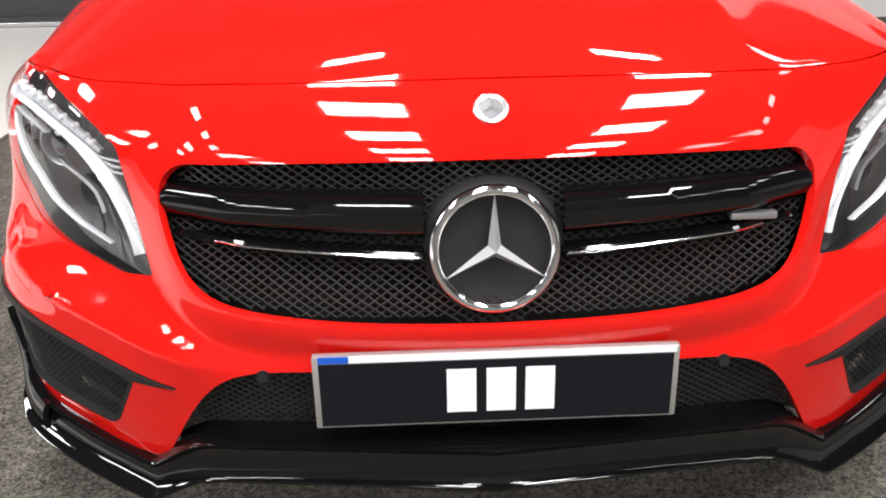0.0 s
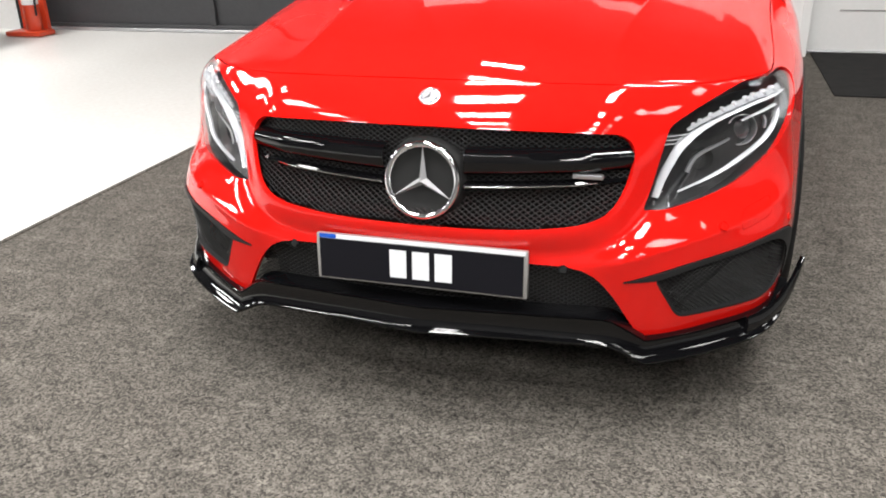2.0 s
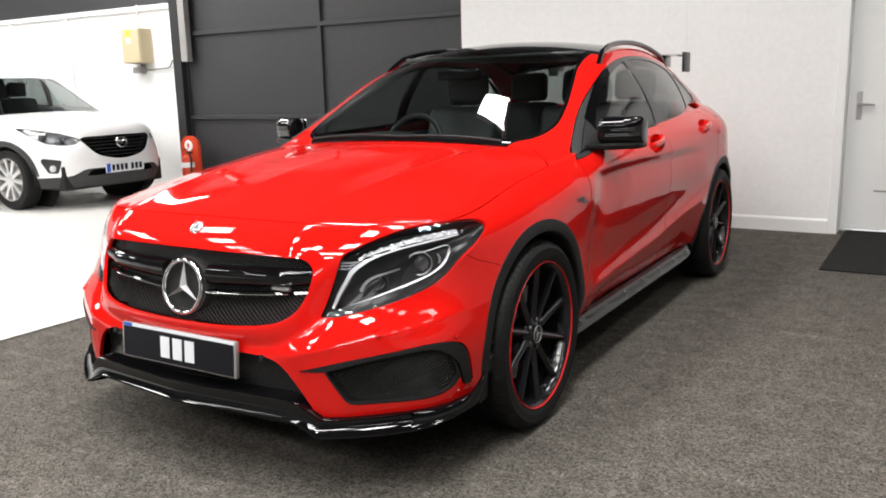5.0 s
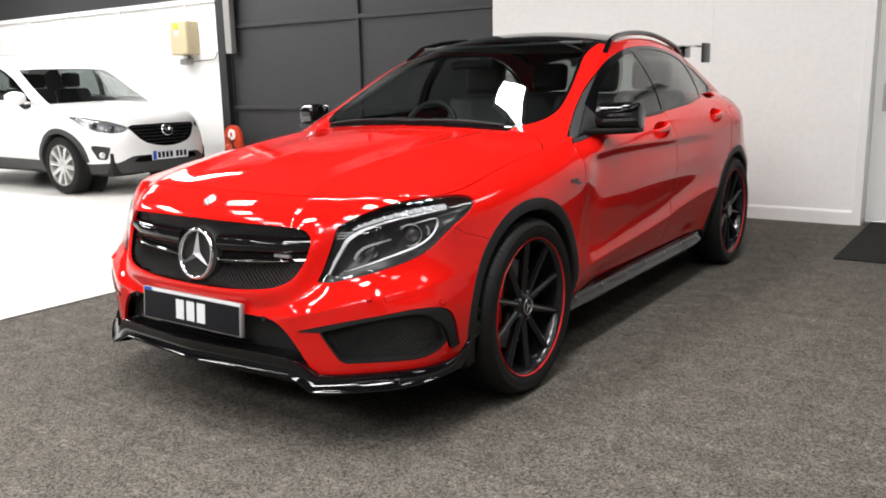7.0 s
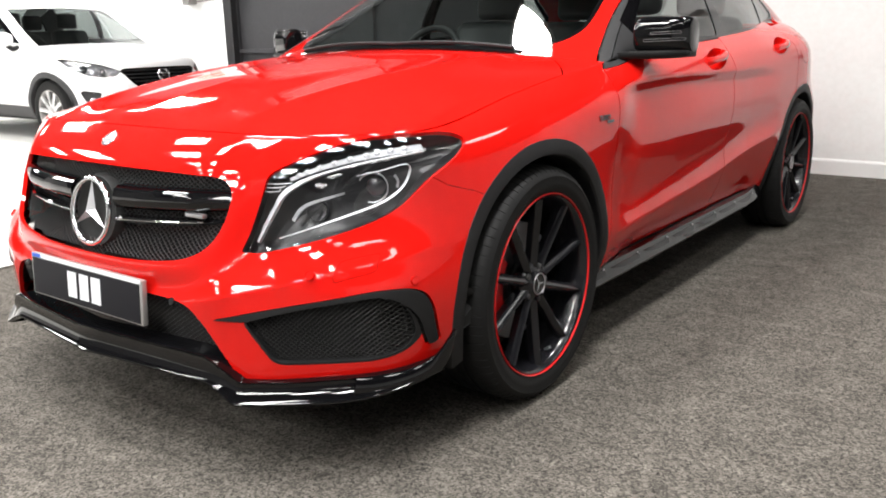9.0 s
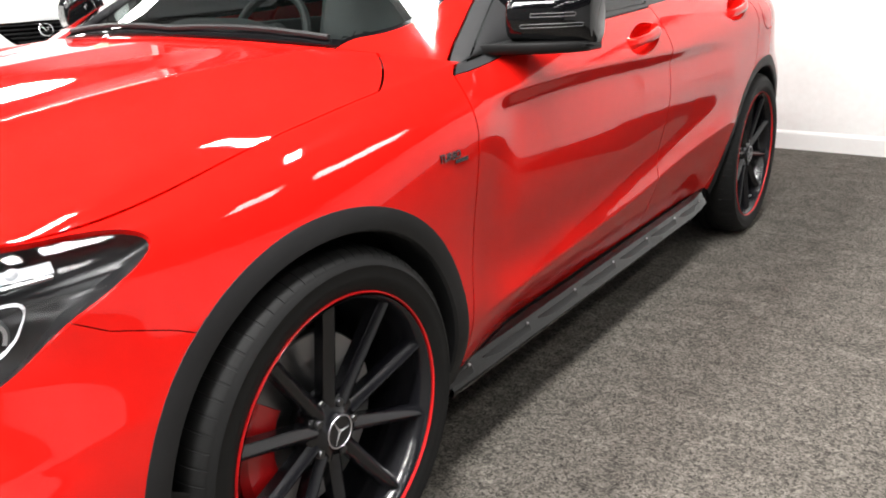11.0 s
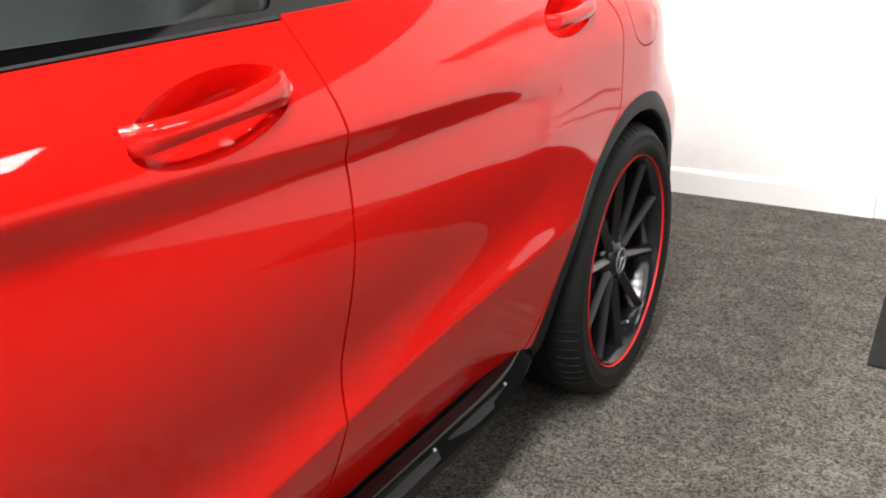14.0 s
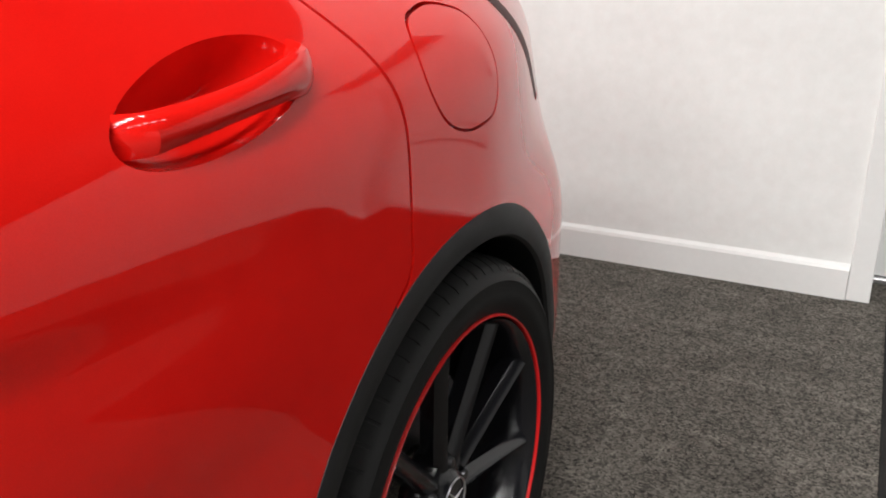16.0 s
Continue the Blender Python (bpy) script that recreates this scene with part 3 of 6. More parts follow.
class Hull:
    """Half a car body, lofted through sections that run round a plan outline."""

    def __init__(self, W, YF, DF, YR, DR, nf, mf, sections, corner, screen, tail, rail, crown, nose, levels, fine, rear_n=4.0, shape=None, swell=None, prow=None):
        pts = []
        if prow:
            pts = [tuple(v) for v in spline([(k, *v) for k, v in enumerate(prow)])(np.linspace(0, len(prow) - 1, 181))]
        else:
            for k in range(181):
                th = (math.pi / 2) * k / 180
                pts.append((W * math.sin(th) ** (2 / nf), YF + DF * (1 - math.cos(th) ** (2 / mf))))
        pts += [(W, YF + DF + (YR - DR - YF - DF) * k / 140) for k in range(1, 140)]
        for k in range(181):
            th = (math.pi / 2) * k / 180
            pts.append((W * math.cos(th) ** (2 / rear_n), YR - DR * (1 - math.sin(th))))
        p = np.array(pts)
        self.plan = p[np.r_[True, np.hypot(*np.diff(p, axis=0).T) > 1e-6]]
        self.arc = np.r_[0, np.cumsum(np.hypot(*np.diff(self.plan, axis=0).T))]
        a_c, a_s, a_t, end = self.arc_y(corner), self.arc_y(screen), self.arc_y(tail), self.arc[-1]
        self.arcs = np.unique(np.concatenate([np.linspace(0, a_c, int(80 * fine)), np.linspace(a_c, a_s, int(46 * fine)), np.linspace(a_s, a_t, int(120 * fine)), np.linspace(a_t, end, int(46 * fine))]))
        place = [(end if k == "end" else self.arc_x(v) if k == "x" else self.arc_y(v)) for k, v, _, _ in sections]
        self.sec_t = np.array(place)
        self.sec_v = np.array([[*z, *d] for _, _, z, d in sections])
        self.SIDE = self.side_grid(levels)
        if shape:
            shape(self.SIDE)
        top = self.TOP = self.SIDE[:, -1]
        i_c, i_s, i_t = (int(np.argmin(abs(self.arcs - a))) for a in (a_c, a_s, a_t))
        self.i_s = i_s
        self.RAIL = spline([(0.0, *top[i_s]), *rail, (1.0, *top[i_t])])
        self.CROWN = spline(crown)
        col = self.SIDE[0]
        reach = math.hypot(nose[0][1] - col[-1][1], nose[0][2] - col[-1][2])
        under = col[int(np.argmin(abs(np.hypot(col[:, 1] - col[-1][1], col[:, 2] - col[-1][2]) - reach)))]
        middle = spline([(-nose[0][0], under[1], under[2]), (0.0, top[0][1], top[0][2]), *nose, (1.0, crown[0][1], crown[0][2])])
        n_f = i_c + 1
        mid = np.zeros((i_s - i_c + 1, 3))
        mid[:, 1:] = middle(np.linspace(0, 1, len(mid)))
        self.BONNET = coons(top[:n_f], top[i_c:i_s + 1], arch_row(top[i_s], self.CROWN(0)[0], n_f), mid)
        if swell:
            swell(self.BONNET)
        nt = self.nt = int(90 * fine)
        tt = np.linspace(0, 1, nt + 1)
        self.nr = int(40 * fine)
        self.ROOF = np.stack([arch_row(self.RAIL(t)[0], self.CROWN(t)[0], self.nr + 1) for t in tt], 1)
        belt = np.stack([np.interp(np.linspace(a_s, a_t, nt + 1), self.arcs, top[:, k]) for k in range(3)], 1)
        hh = np.linspace(0, 1, 21)[:, None, None]
        gl = belt[None] * (1 - hh) + self.RAIL(tt)[None] * hh
        gl[..., 0] += 0.03 * np.sin(math.pi * hh[..., 0]) * np.sin(math.pi * tt)[None] ** 0.5
        grids = [self.SIDE, self.BONNET, self.ROOF, gl]
        c = np.array([0, 2.2, 0.6])
        flips = [np.sum(normals_of(g, False) * (g - c)) < 0 for g in grids]
        norms = [normals_of(g, f) for g, f in zip(grids, flips)]
        acc = {}
        for g, n in zip(grids, norms):
            for i in range(g.shape[0]):
                for j in range(g.shape[1]):
                    if i in (0, g.shape[0] - 1) or j in (0, g.shape[1] - 1):
                        acc.setdefault(tuple(np.round(g[i, j], 4)), []).append(n[i, j].copy())
        for g, n in zip(grids, norms):
            for i in range(g.shape[0]):
                for j in range(g.shape[1]):
                    if i in (0, g.shape[0] - 1) or j in (0, g.shape[1] - 1):
                        s = np.sum([v for v in acc[tuple(np.round(g[i, j], 4))] if v.dot(n[i, j]) > 0.5], 0)
                        if g[i, j, 0] < 1e-5:
                            s[0] = 0
                        n[i, j] = s / max(np.linalg.norm(s), 1e-9)
        self.side_p, self.bonnet_p, self.roof_p, self.glass_p = (patch(g, n, f) for g, n, f in zip(grids, norms, flips))
        self.s_flat, self.n_flat = self.SIDE.reshape(-1, 3), norms[0].reshape(-1, 3)
        self.is_front = self.s_flat[:, 1] < YF + DF
        self.memo = {}

    def arc_y(self, y):
        return float(np.interp(y, self.plan[:, 1], self.arc))

    def arc_x(self, x):
        return float(np.interp(x, self.plan[:170, 0], self.arc[:170]))

    def plan_at(self, a):
        e = 0.01
        f = lambda s, k: np.interp(s, self.arc, self.plan[:, k])
        tx, ty = f(a + e, 0) - f(a - e, 0), f(a + e, 1) - f(a - e, 1)
        le = np.hypot(tx, ty)
        return f(a, 0), f(a, 1), ty / le, -tx / le

    def side_grid(self, levels):
        t, v = self.sec_t, self.sec_v
        a = self.arcs
        m = slopes(t, v)
        i = np.clip(np.searchsorted(t, a, "right") - 1, 0, len(t) - 2)
        h = (t[i + 1] - t[i])[:, None]
        s = (a[:, None] - t[i][:, None]) / h
        val = (1 + 2 * s) * (1 - s) ** 2 * v[i] + s * (1 - s) ** 2 * h * m[i] + s * s * (3 - 2 * s) * v[i + 1] + s * s * (s - 1) * h * m[i + 1]
        px, py, nx, ny = self.plan_at(a)
        nx[0], ny[0], nx[-1], ny[-1] = 0, -1, 0, 1
        q = np.linspace(0, 8, levels)
        g = np.zeros((len(a), levels, 3))
        for k in range(len(a)):
            zz, dd = val[k, :9], val[k, 9:]
            # one point past the top keeps the curve bending up to the edge
            f = spline([(r, zz[r], dd[r]) for r in range(9)] + [(9, 3 * zz[8] - 3 * zz[7] + zz[6], 3 * dd[8] - 3 * dd[7] + dd[6])])(q)
            g[k, :, 0], g[k, :, 1], g[k, :, 2] = px[k] - nx[k] * f[:, 1], py[k] - ny[k] * f[:, 1], f[:, 0]
        g[..., 0] = np.maximum(g[..., 0], 0)
        return g

    def near(self, w, k=6):
        idx = np.argpartition(w, k)[:k]
        g = 1 / (w[idx] + 1e-6)
        p, n = np.sum(self.s_flat[idx] * g[:, None], 0) / g.sum(), np.sum(self.n_flat[idx] * g[:, None], 0)
        return p, n / np.linalg.norm(n)

    def front(self, x, z, d=0.0):
        """The body's point at (x, z) seen from the front, d along its normal, and the normal."""
        key = ("f", round(abs(x), 3), round(z, 3))
        if key not in self.memo:
            w = (abs(x) - self.s_flat[:, 0]) ** 2 + (z - self.s_flat[:, 2]) ** 2
            self.memo[key] = self.near(np.where(self.is_front, w, 9))
        p, n = self.memo[key]
        s = -1 if x < 0 else 1
        return Vector((x + s * n[0] * d, p[1] + n[1] * d, z + n[2] * d)), Vector((s * n[0], n[1], n[2]))

    def side(self, y, z, d=0.0, s=1):
        """The same at (y, z) seen from the side."""
        key = ("s", round(y, 3), round(z, 3))
        if key not in self.memo:
            w = (y - self.s_flat[:, 1]) ** 2 + (z - self.s_flat[:, 2]) ** 2
            self.memo[key] = self.near(np.where(self.s_flat[:, 0] > 0.6, w, 9))
        p, n = self.memo[key]
        return Vector((s * (p[0] + n[0] * d), y + n[1] * d, z + n[2] * d)), Vector((s * n[0], n[1], n[2]))

    def roof_cells(self, pick):
        return [q for k, q in enumerate(self.roof_p) if pick(k // self.nt, k % self.nt)]


XZ, YZ, XY = (0, 2), (1, 2), (0, 1)


def front_only(q):
    return q[0][1] < 0.86


def ring(y, z, r, n=72):
    return [(y + r * math.cos(2 * math.pi * k / n), z + r * math.sin(2 * math.pi * k / n)) for k in range(n)]


def flank_lines(g):
    """The flank by its lean, in degrees (facing up counts positive): an undercut below the crease, a hollow, and a blade that climbs to the tail."""
    crease = spline([(1.30, 0.884), (1.6, 0.898), (2.2, 0.897), (2.6, 0.889), (2.85, 0.887), (3.0, 0.880), (3.2, 0.868), (3.4, 0.85)])
    blade = spline([(1.2, 0.388), (1.5, 0.402), (1.8, 0.424), (2.1, 0.444), (2.41, 0.470), (2.64, 0.502), (2.95, 0.540), (3.3, 0.576)])
    for i in range(g.shape[0]):
        y = float(g[i, 48, 1])
        if g[i, 48, 0] < 0.7 or not 1.36 < y < 3.36:
            continue
        z, x = g[i, :, 2], g[i, :, 0]
        zc, zb, zp = float(crease(y)[0, 0]), float(blade(y)[0, 0]), 0.738
        fade = np.clip((3.25 - y) / 0.5, 0, 1)
        at_p = np.interp(y, (1.5, 1.9, 2.5, 2.9), (4.0, 3.0, -2.5, -4.0))
        deep = np.interp(y, (1.5, 2.0, 2.6, 2.9, 3.25), (-9.0, -11.0, -12.0, -9.0, -3.0))
        zz = np.linspace(zc, zb, 240)
        keys = [(zb, 11), (zb + 0.02, 11), (zb + 0.045, 7), (zb + 0.075, -1), (zb + 0.11, deep + 1), (0.5 * (zb + zp) + 0.03, deep), (zp - 0.05, at_p - 5), (zp, at_p), (zp + 0.045, at_p * 0.4 + 5), (zc - 0.044, 7), (zc - 0.032, 7 - 22 * fade), (zc - 0.005, 7 - 27 * fade), (zc - 0.001, 8)]
        keys.sort()
        lean = np.interp(zz, [k[0] for k in keys], [k[1] for k in keys])
        run = np.r_[0, np.cumsum(np.tan(np.radians(lean[:-1])) * -np.diff(zz))]
        xc, foot = np.interp(zc, z, x), np.interp(0.288, z, x)
        prof = np.interp(z, zz[::-1], (xc + run)[::-1])
        s = np.clip((zb - z) / (zb - 0.288), 0, 1)
        prof = np.where(z < zb, xc + run[-1] + (foot - xc - run[-1]) * (0.75 * s + 0.25 * s * s), prof)
        prof = np.where((z > zc) | (z < 0.288), x, prof)
        w = np.clip((y - 1.36) / 0.2, 0, 1) * np.clip((3.36 - y) / 0.34, 0, 1)
        g[i, :, 0] = x + (prof - x) * w * w * (3 - 2 * w)


def grille_frame(g):
    """A raised frame round the grille with a soft valley outside it."""
    o = np.array(GRILLE)
    a, b = o, np.roll(o, -1, 0)
    keep = (a[:, 0] > -0.1) | (b[:, 0] > -0.1)
    a, b = a[keep], b[keep]
    n = 90
    x, z = g[:n, :, 0], g[:n, :, 2]
    p = np.stack([x, z], -1)[..., None, :]
    d = b - a
    t = np.clip(((p - a) * d).sum(-1) / np.maximum((d * d).sum(-1), 1e-9), 0, 1)
    dist = np.sqrt((((a + d * t[..., None]) - p) ** 2).sum(-1)).min(-1)
    low = np.clip((0.735 - z) / 0.06, 0, 1)
    g[:n, :, 1] -= low * (0.012 * np.exp(-(dist / 0.034) ** 2) - 0.010 * np.exp(-((dist - 0.066) / 0.026) ** 2))


def front_crease(g):
    """A crease that runs from the lamp's foot out over the side intake."""
    x, y, z = g[..., 0], g[..., 1], g[..., 2]
    zc = 0.455 + 0.10 * np.clip((x - 0.45) / 0.4, 0, 1.2)
    f = np.clip((x - 0.40) / 0.12, 0, 1) * np.clip((0.72 - y) / 0.3, 0, 1)
    s = z - zc
    g[..., 1] -= f * 0.012 * np.where(s > 0, np.exp(-np.abs(s) / 0.05), np.exp(-np.abs(s) / 0.02))


def body_lines(g):
    flank_lines(g)
    grille_frame(g)
    front_crease(g)


def bonnet_lines(g):
    for i in range(g.shape[0]):
        for j in range(g.shape[1]):
            x, y, z = g[i, j]
            fade = min(1, i / 8) * min(1, (g.shape[0] - 1 - i) / 6) * math.sin(math.pi * j / (g.shape[1] - 1)) ** 0.6
            r = 0.40 + 0.10 * (y - 0.3)
            g[i, j, 2] += fade * (0.013 * math.exp(-abs(x - r) / 0.045) - 0.004 * math.exp(-((x - r + 0.14) / 0.07) ** 2))


# the red car
GRILLE = rounded([(-0.2, 0.752), (0.25, 0.749), (0.455, 0.743), (0.490, 0.705), (0.478, 0.630), (0.448, 0.574), (0.385, 0.545), (0.27, 0.532), (0.15, 0.526), (-0.2, 0.522)], [0.0, 0.1, 0.035, 0.04, 0.08, 0.05, 0.07, 0.1, 0.1, 0.0])
hull = Hull(
    0.905, 0.043, 0.85, 4.42, 0.82, 3.5, 1.8,
    [
        ("x", 0.0, (0.20, 0.26, 0.36, 0.44, 0.50, 0.58, 0.70, 0.775, 0.840), (0.05, 0.03, 0.01, 0.0, 0.006, 0.024, 0.050, 0.083, 0.164)),
        ("x", 0.40, (0.20, 0.26, 0.36, 0.44, 0.50, 0.58, 0.70, 0.775, 0.838), (0.04, 0.02, 0.006, 0.0, 0.008, 0.036, 0.060, 0.088, 0.155)),
        ("x", 0.55, (0.20, 0.26, 0.35, 0.43, 0.50, 0.57, 0.66, 0.745, 0.834), (0.03, 0.012, 0.004, 0.0, 0.018, 0.055, 0.080, 0.100, 0.156)),
        ("x", 0.72, (0.20, 0.27, 0.34, 0.42, 0.50, 0.58, 0.67, 0.76, 0.830), (0.04, 0.02, 0.01, 0.0, 0.005, 0.046, 0.072, 0.099, 0.138)),
        ("x", 0.81, (0.20, 0.275, 0.35, 0.43, 0.51, 0.59, 0.68, 0.765, 0.830), (0.04, 0.018, 0.008, 0.0, 0.010, 0.055, 0.078, 0.096, 0.140)),
        ("y", 0.46, (0.20, 0.28, 0.36, 0.44, 0.52, 0.60, 0.69, 0.77, 0.830), (0.035, 0.015, 0.005, 0.0, 0.006, 0.022, 0.036, 0.048, 0.098)),
        ("y", 0.90, (0.20, 0.30, 0.40, 0.50, 0.60, 0.69, 0.77, 0.84, 0.895), (0.03, 0.01, 0.0, 0.0, 0.0, 0.0, 0.012, 0.045, 0.115)),
        ("y", 1.25, (0.21, 0.29, 0.39, 0.49, 0.59, 0.69, 0.79, 0.87, 0.945), (0.07, 0.04, 0.015, 0.01, 0.01, 0.005, 0.003, 0.02, 0.10)),
        ("y", 1.70, (0.22, 0.31, 0.415, 0.495, 0.585, 0.70, 0.80, 0.89, 0.985), (0.13, 0.090, 0.046, 0.074, 0.072, 0.046, 0.008, 0.015, 0.085)),
        ("y", 2.90, (0.23, 0.31, 0.43, 0.515, 0.605, 0.72, 0.83, 0.93, 1.05), (0.13, 0.090, 0.047, 0.024, 0.010, 0.004, 0.006, 0.018, 0.10)),
        ("y", 3.60, (0.22, 0.30, 0.42, 0.53, 0.64, 0.76, 0.88, 0.99, 1.105), (0.05, 0.01, 0.0, 0.0, 0.0, 0.0, 0.0, 0.03, 0.20)),
        ("y", 4.15, (0.24, 0.32, 0.44, 0.55, 0.66, 0.78, 0.90, 1.0, 1.09), (0.03, 0.01, 0.0, 0.0, 0.004, 0.040, 0.062, 0.098, 0.21)),
        ("end", 0.0, (0.24, 0.32, 0.44, 0.55, 0.66, 0.78, 0.90, 1.0, 1.09), (0.03, 0.01, 0.0, 0.0, 0.02, 0.05, 0.07, 0.09, 0.16)),
    ],
    0.62, 1.42, 4.02,
    [(0.14, 0.728, 1.72, 1.122), (0.28, 0.66, 2.04, 1.285), (0.42, 0.60, 2.36, 1.385), (0.55, 0.575, 2.7, 1.42), (0.68, 0.565, 3.06, 1.41), (0.8, 0.57, 3.42, 1.345), (0.91, 0.59, 3.75, 1.23)],
    [(0.0, 1.285, 1.012), (0.14, 1.53, 1.163), (0.28, 1.83, 1.325), (0.42, 2.18, 1.439), (0.55, 2.6, 1.478), (0.68, 3.05, 1.47), (0.8, 3.5, 1.43), (0.91, 3.95, 1.27), (1.0, 4.26, 1.095)],
    [(0.12, 0.315, 0.889), (0.25, 0.455, 0.925), (0.5, 0.72, 0.967), (0.75, 1.0, 0.993)],
    97, 1.0, 6.2, body_lines, bonnet_lines,
    [(0.0, 0.043), (0.13, 0.045), (0.26, 0.052), (0.38, 0.064), (0.49, 0.083), (0.60, 0.132), (0.70, 0.196), (0.79, 0.268), (0.848, 0.352), (0.877, 0.475), (0.895, 0.66), (0.905, 0.893)])

car = thing("car", "glossy red compact SUV with gloss black trim, parked on grey carpet", "car")
WHEELS = [(0.90, 0.347), (3.60, 0.347)]
INTAKE = rounded([(-0.2, 0.452), (0.385, 0.445), (0.445, 0.40), (0.525, 0.262), (0.5, 0.20), (-0.2, 0.20)], [0.0, 0.06, 0.06, 0.01, 0.01, 0.0])
FOG = rounded([(0.558, 0.413), (0.69, 0.450), (0.822, 0.470), (0.849, 0.43), (0.850, 0.350), (0.824, 0.312), (0.612, 0.308)], [0.012, 0.08, 0.03, 0.04, 0.03, 0.04, 0.02])
BLADE = rounded([(0.48, 0.411), (0.612, 0.445), (0.812, 0.483), (0.856, 0.477), (0.867, 0.43), (0.862, 0.320), (0.854, 0.318), (0.854, 0.42), (0.824, 0.4695), (0.69, 0.4495), (0.558, 0.4115)], [0.004, 0.08, 0.03, 0.03, 0.04, 0.01, 0.004, 0.04, 0.03, 0.08, 0.01])
LAMP = rounded([(0.513, 0.567), (0.526, 0.61), (0.541, 0.68), (0.556, 0.748), (0.60, 0.775), (0.65, 0.80), (0.70, 0.82), (0.75, 0.829), (0.80, 0.825), (0.832, 0.803), (0.842, 0.77), (0.837, 0.732), (0.80, 0.662), (0.75, 0.627), (0.70, 0.607), (0.65, 0.591), (0.60, 0.578), (0.56, 0.568)], [0.006, 0.05, 0.05, 0.012, 0.05, 0.05, 0.05, 0.05, 0.04, 0.02, 0.02, 0.03, 0.05, 0.05, 0.05, 0.05, 0.05, 0.05])
DOOR_F = rounded([(1.335, 0.288), (1.348, 0.60), (1.352, 0.90), (1.368, 0.941), (1.47, 0.999), (1.47, 1.2), (2.49, 1.2), (2.478, 0.985), (2.502, 0.87), (2.503, 0.75), (2.487, 0.55), (2.477, 0.288)], [0.02, 0.1, 0.04, 0.0, 0.0, 0.0, 0.0, 0.05, 0.06, 0.08, 0.1, 0.02])
DOOR_R = rounded([(2.477, 0.288), (2.487, 0.55), (2.503, 0.75), (2.502, 0.87), (2.478, 0.985), (2.49, 1.3), (3.33, 1.3), (3.375, 1.05), (3.435, 0.965), (3.447, 0.87), (3.446, 0.755), (3.30, 0.65), (3.19, 0.48), (3.14, 0.288)], [0.02, 0.1, 0.08, 0.06, 0.05, 0.0, 0.0, 0.1, 0.08, 0.1, 0.02, 0.12, 0.1, 0.02])
DLO = rounded([(1.372, 0.942), (1.418, 0.969), (1.468, 0.997), (1.541, 1.036), (1.636, 1.088), (1.836, 1.193), (2.08, 1.300), (2.45, 1.368), (2.75, 1.384), (3.1, 1.365), (3.4, 1.285), (3.66, 1.15), (3.62, 1.085), (2.9, 1.040), (1.7, 0.988), (1.53, 0.957), (1.44, 0.946)], [0.004, 0.05, 0.05, 0.1, 0.1, 0.2, 0.2, 0.2, 0.2, 0.2, 0.2, 0.04, 0.03, 0.4, 0.2, 0.1, 0.05])
SCREEN = rounded([(-0.1, 1.0), (0.50, 1.0), (0.53, 1.372), (0.606, 1.425), (0.645, 1.488), (0.663, 1.56), (0.656, 1.64), (0.637, 1.75), (0.598, 1.908), (0.548, 2.084), (0.525, 2.5), (-0.1, 2.5)], [0, 0, 0.06, 0.06, 0.06, 0.06, 0.1, 0.2, 0.2, 0.2, 0, 0])
CORNER = rounded([(1.0, 1.105), (0.815, 1.125), (0.795, 1.172), (0.757, 1.23), (0.70, 1.30), (0.655, 1.345), (0.58, 1.42), (0.58, 1.6), (1.0, 1.6)], [0, 0.04, 0.06, 0.06, 0.06, 0.06, 0, 0, 0])
FLAP = rounded([(3.512, 1.008), (3.492, 0.95), (3.522, 0.90), (3.58, 0.878), (3.665, 0.884), (3.684, 0.95), (3.668, 1.006), (3.59, 1.022)], 0.03)
HANDLE_F = [(2.311 + 0.120 * math.cos(a) + 0.02 * math.sin(a), 0.942 + 0.041 * math.sin(a) + 0.010 * math.cos(a)) for a in (2 * math.pi * k / 40 for k in range(40))]
HANDLE_R = [(3.216 + 0.108 * math.cos(a) + 0.02 * math.sin(a), 0.977 + 0.038 * math.sin(a) + 0.010 * math.cos(a)) for a in (2 * math.pi * k / 40 for k in range(40))]
TAIL = rounded([(3.73, 1.075), (3.80, 0.995), (3.895, 0.915), (3.98, 0.842), (4.12, 0.842), (4.45, 0.87), (4.45, 1.05), (4.1, 1.08)], 0.02)
TAIL_SEAL = [(3.5, 1.2), (3.70, 1.075), (3.77, 0.995), (3.865, 0.915), (3.95, 0.842), (3.95, 0.7), (4.03, 0.7), (4.03, 0.842), (3.94, 0.927), (3.842, 1.009), (3.772, 1.09), (3.66, 1.2)]
WASHER = rounded([(0.736, 0.506), (0.734, 0.552), (0.795, 0.565), (0.803, 0.526)], 0.01)

p_ = hull.side_p
_, p_ = cut(p_, GRILLE, XZ, front_only)
_, p_ = cut(p_, INTAKE, XZ, front_only)
blade_p, p_ = cut_gap(p_, BLADE, XZ, 0.002, front_only)
ring_p, p_ = cut(p_, grown(FOG, 0.006), XZ, front_only)
_, ring_p = cut(ring_p, FOG, XZ, front_only)
lamp_p, p_ = cut_gap(p_, LAMP, XZ, 0.004, front_only)
washer_p, p_ = cut_gap(p_, WASHER, XZ, 0.0008, front_only)
for y, z in WHEELS:
    _, p_ = cut(p_, ring(y, z, 0.420), YZ)
    _, p_ = cut(p_, [(y - 0.420, z), (y + 0.420, z), (y + 0.420, 0), (y - 0.420, 0)], YZ)
door_f_p, p_ = cut_gap(p_, DOOR_F, YZ, 0.005)
door_r_p, p_ = cut_gap(p_, DOOR_R, YZ, 0.005)
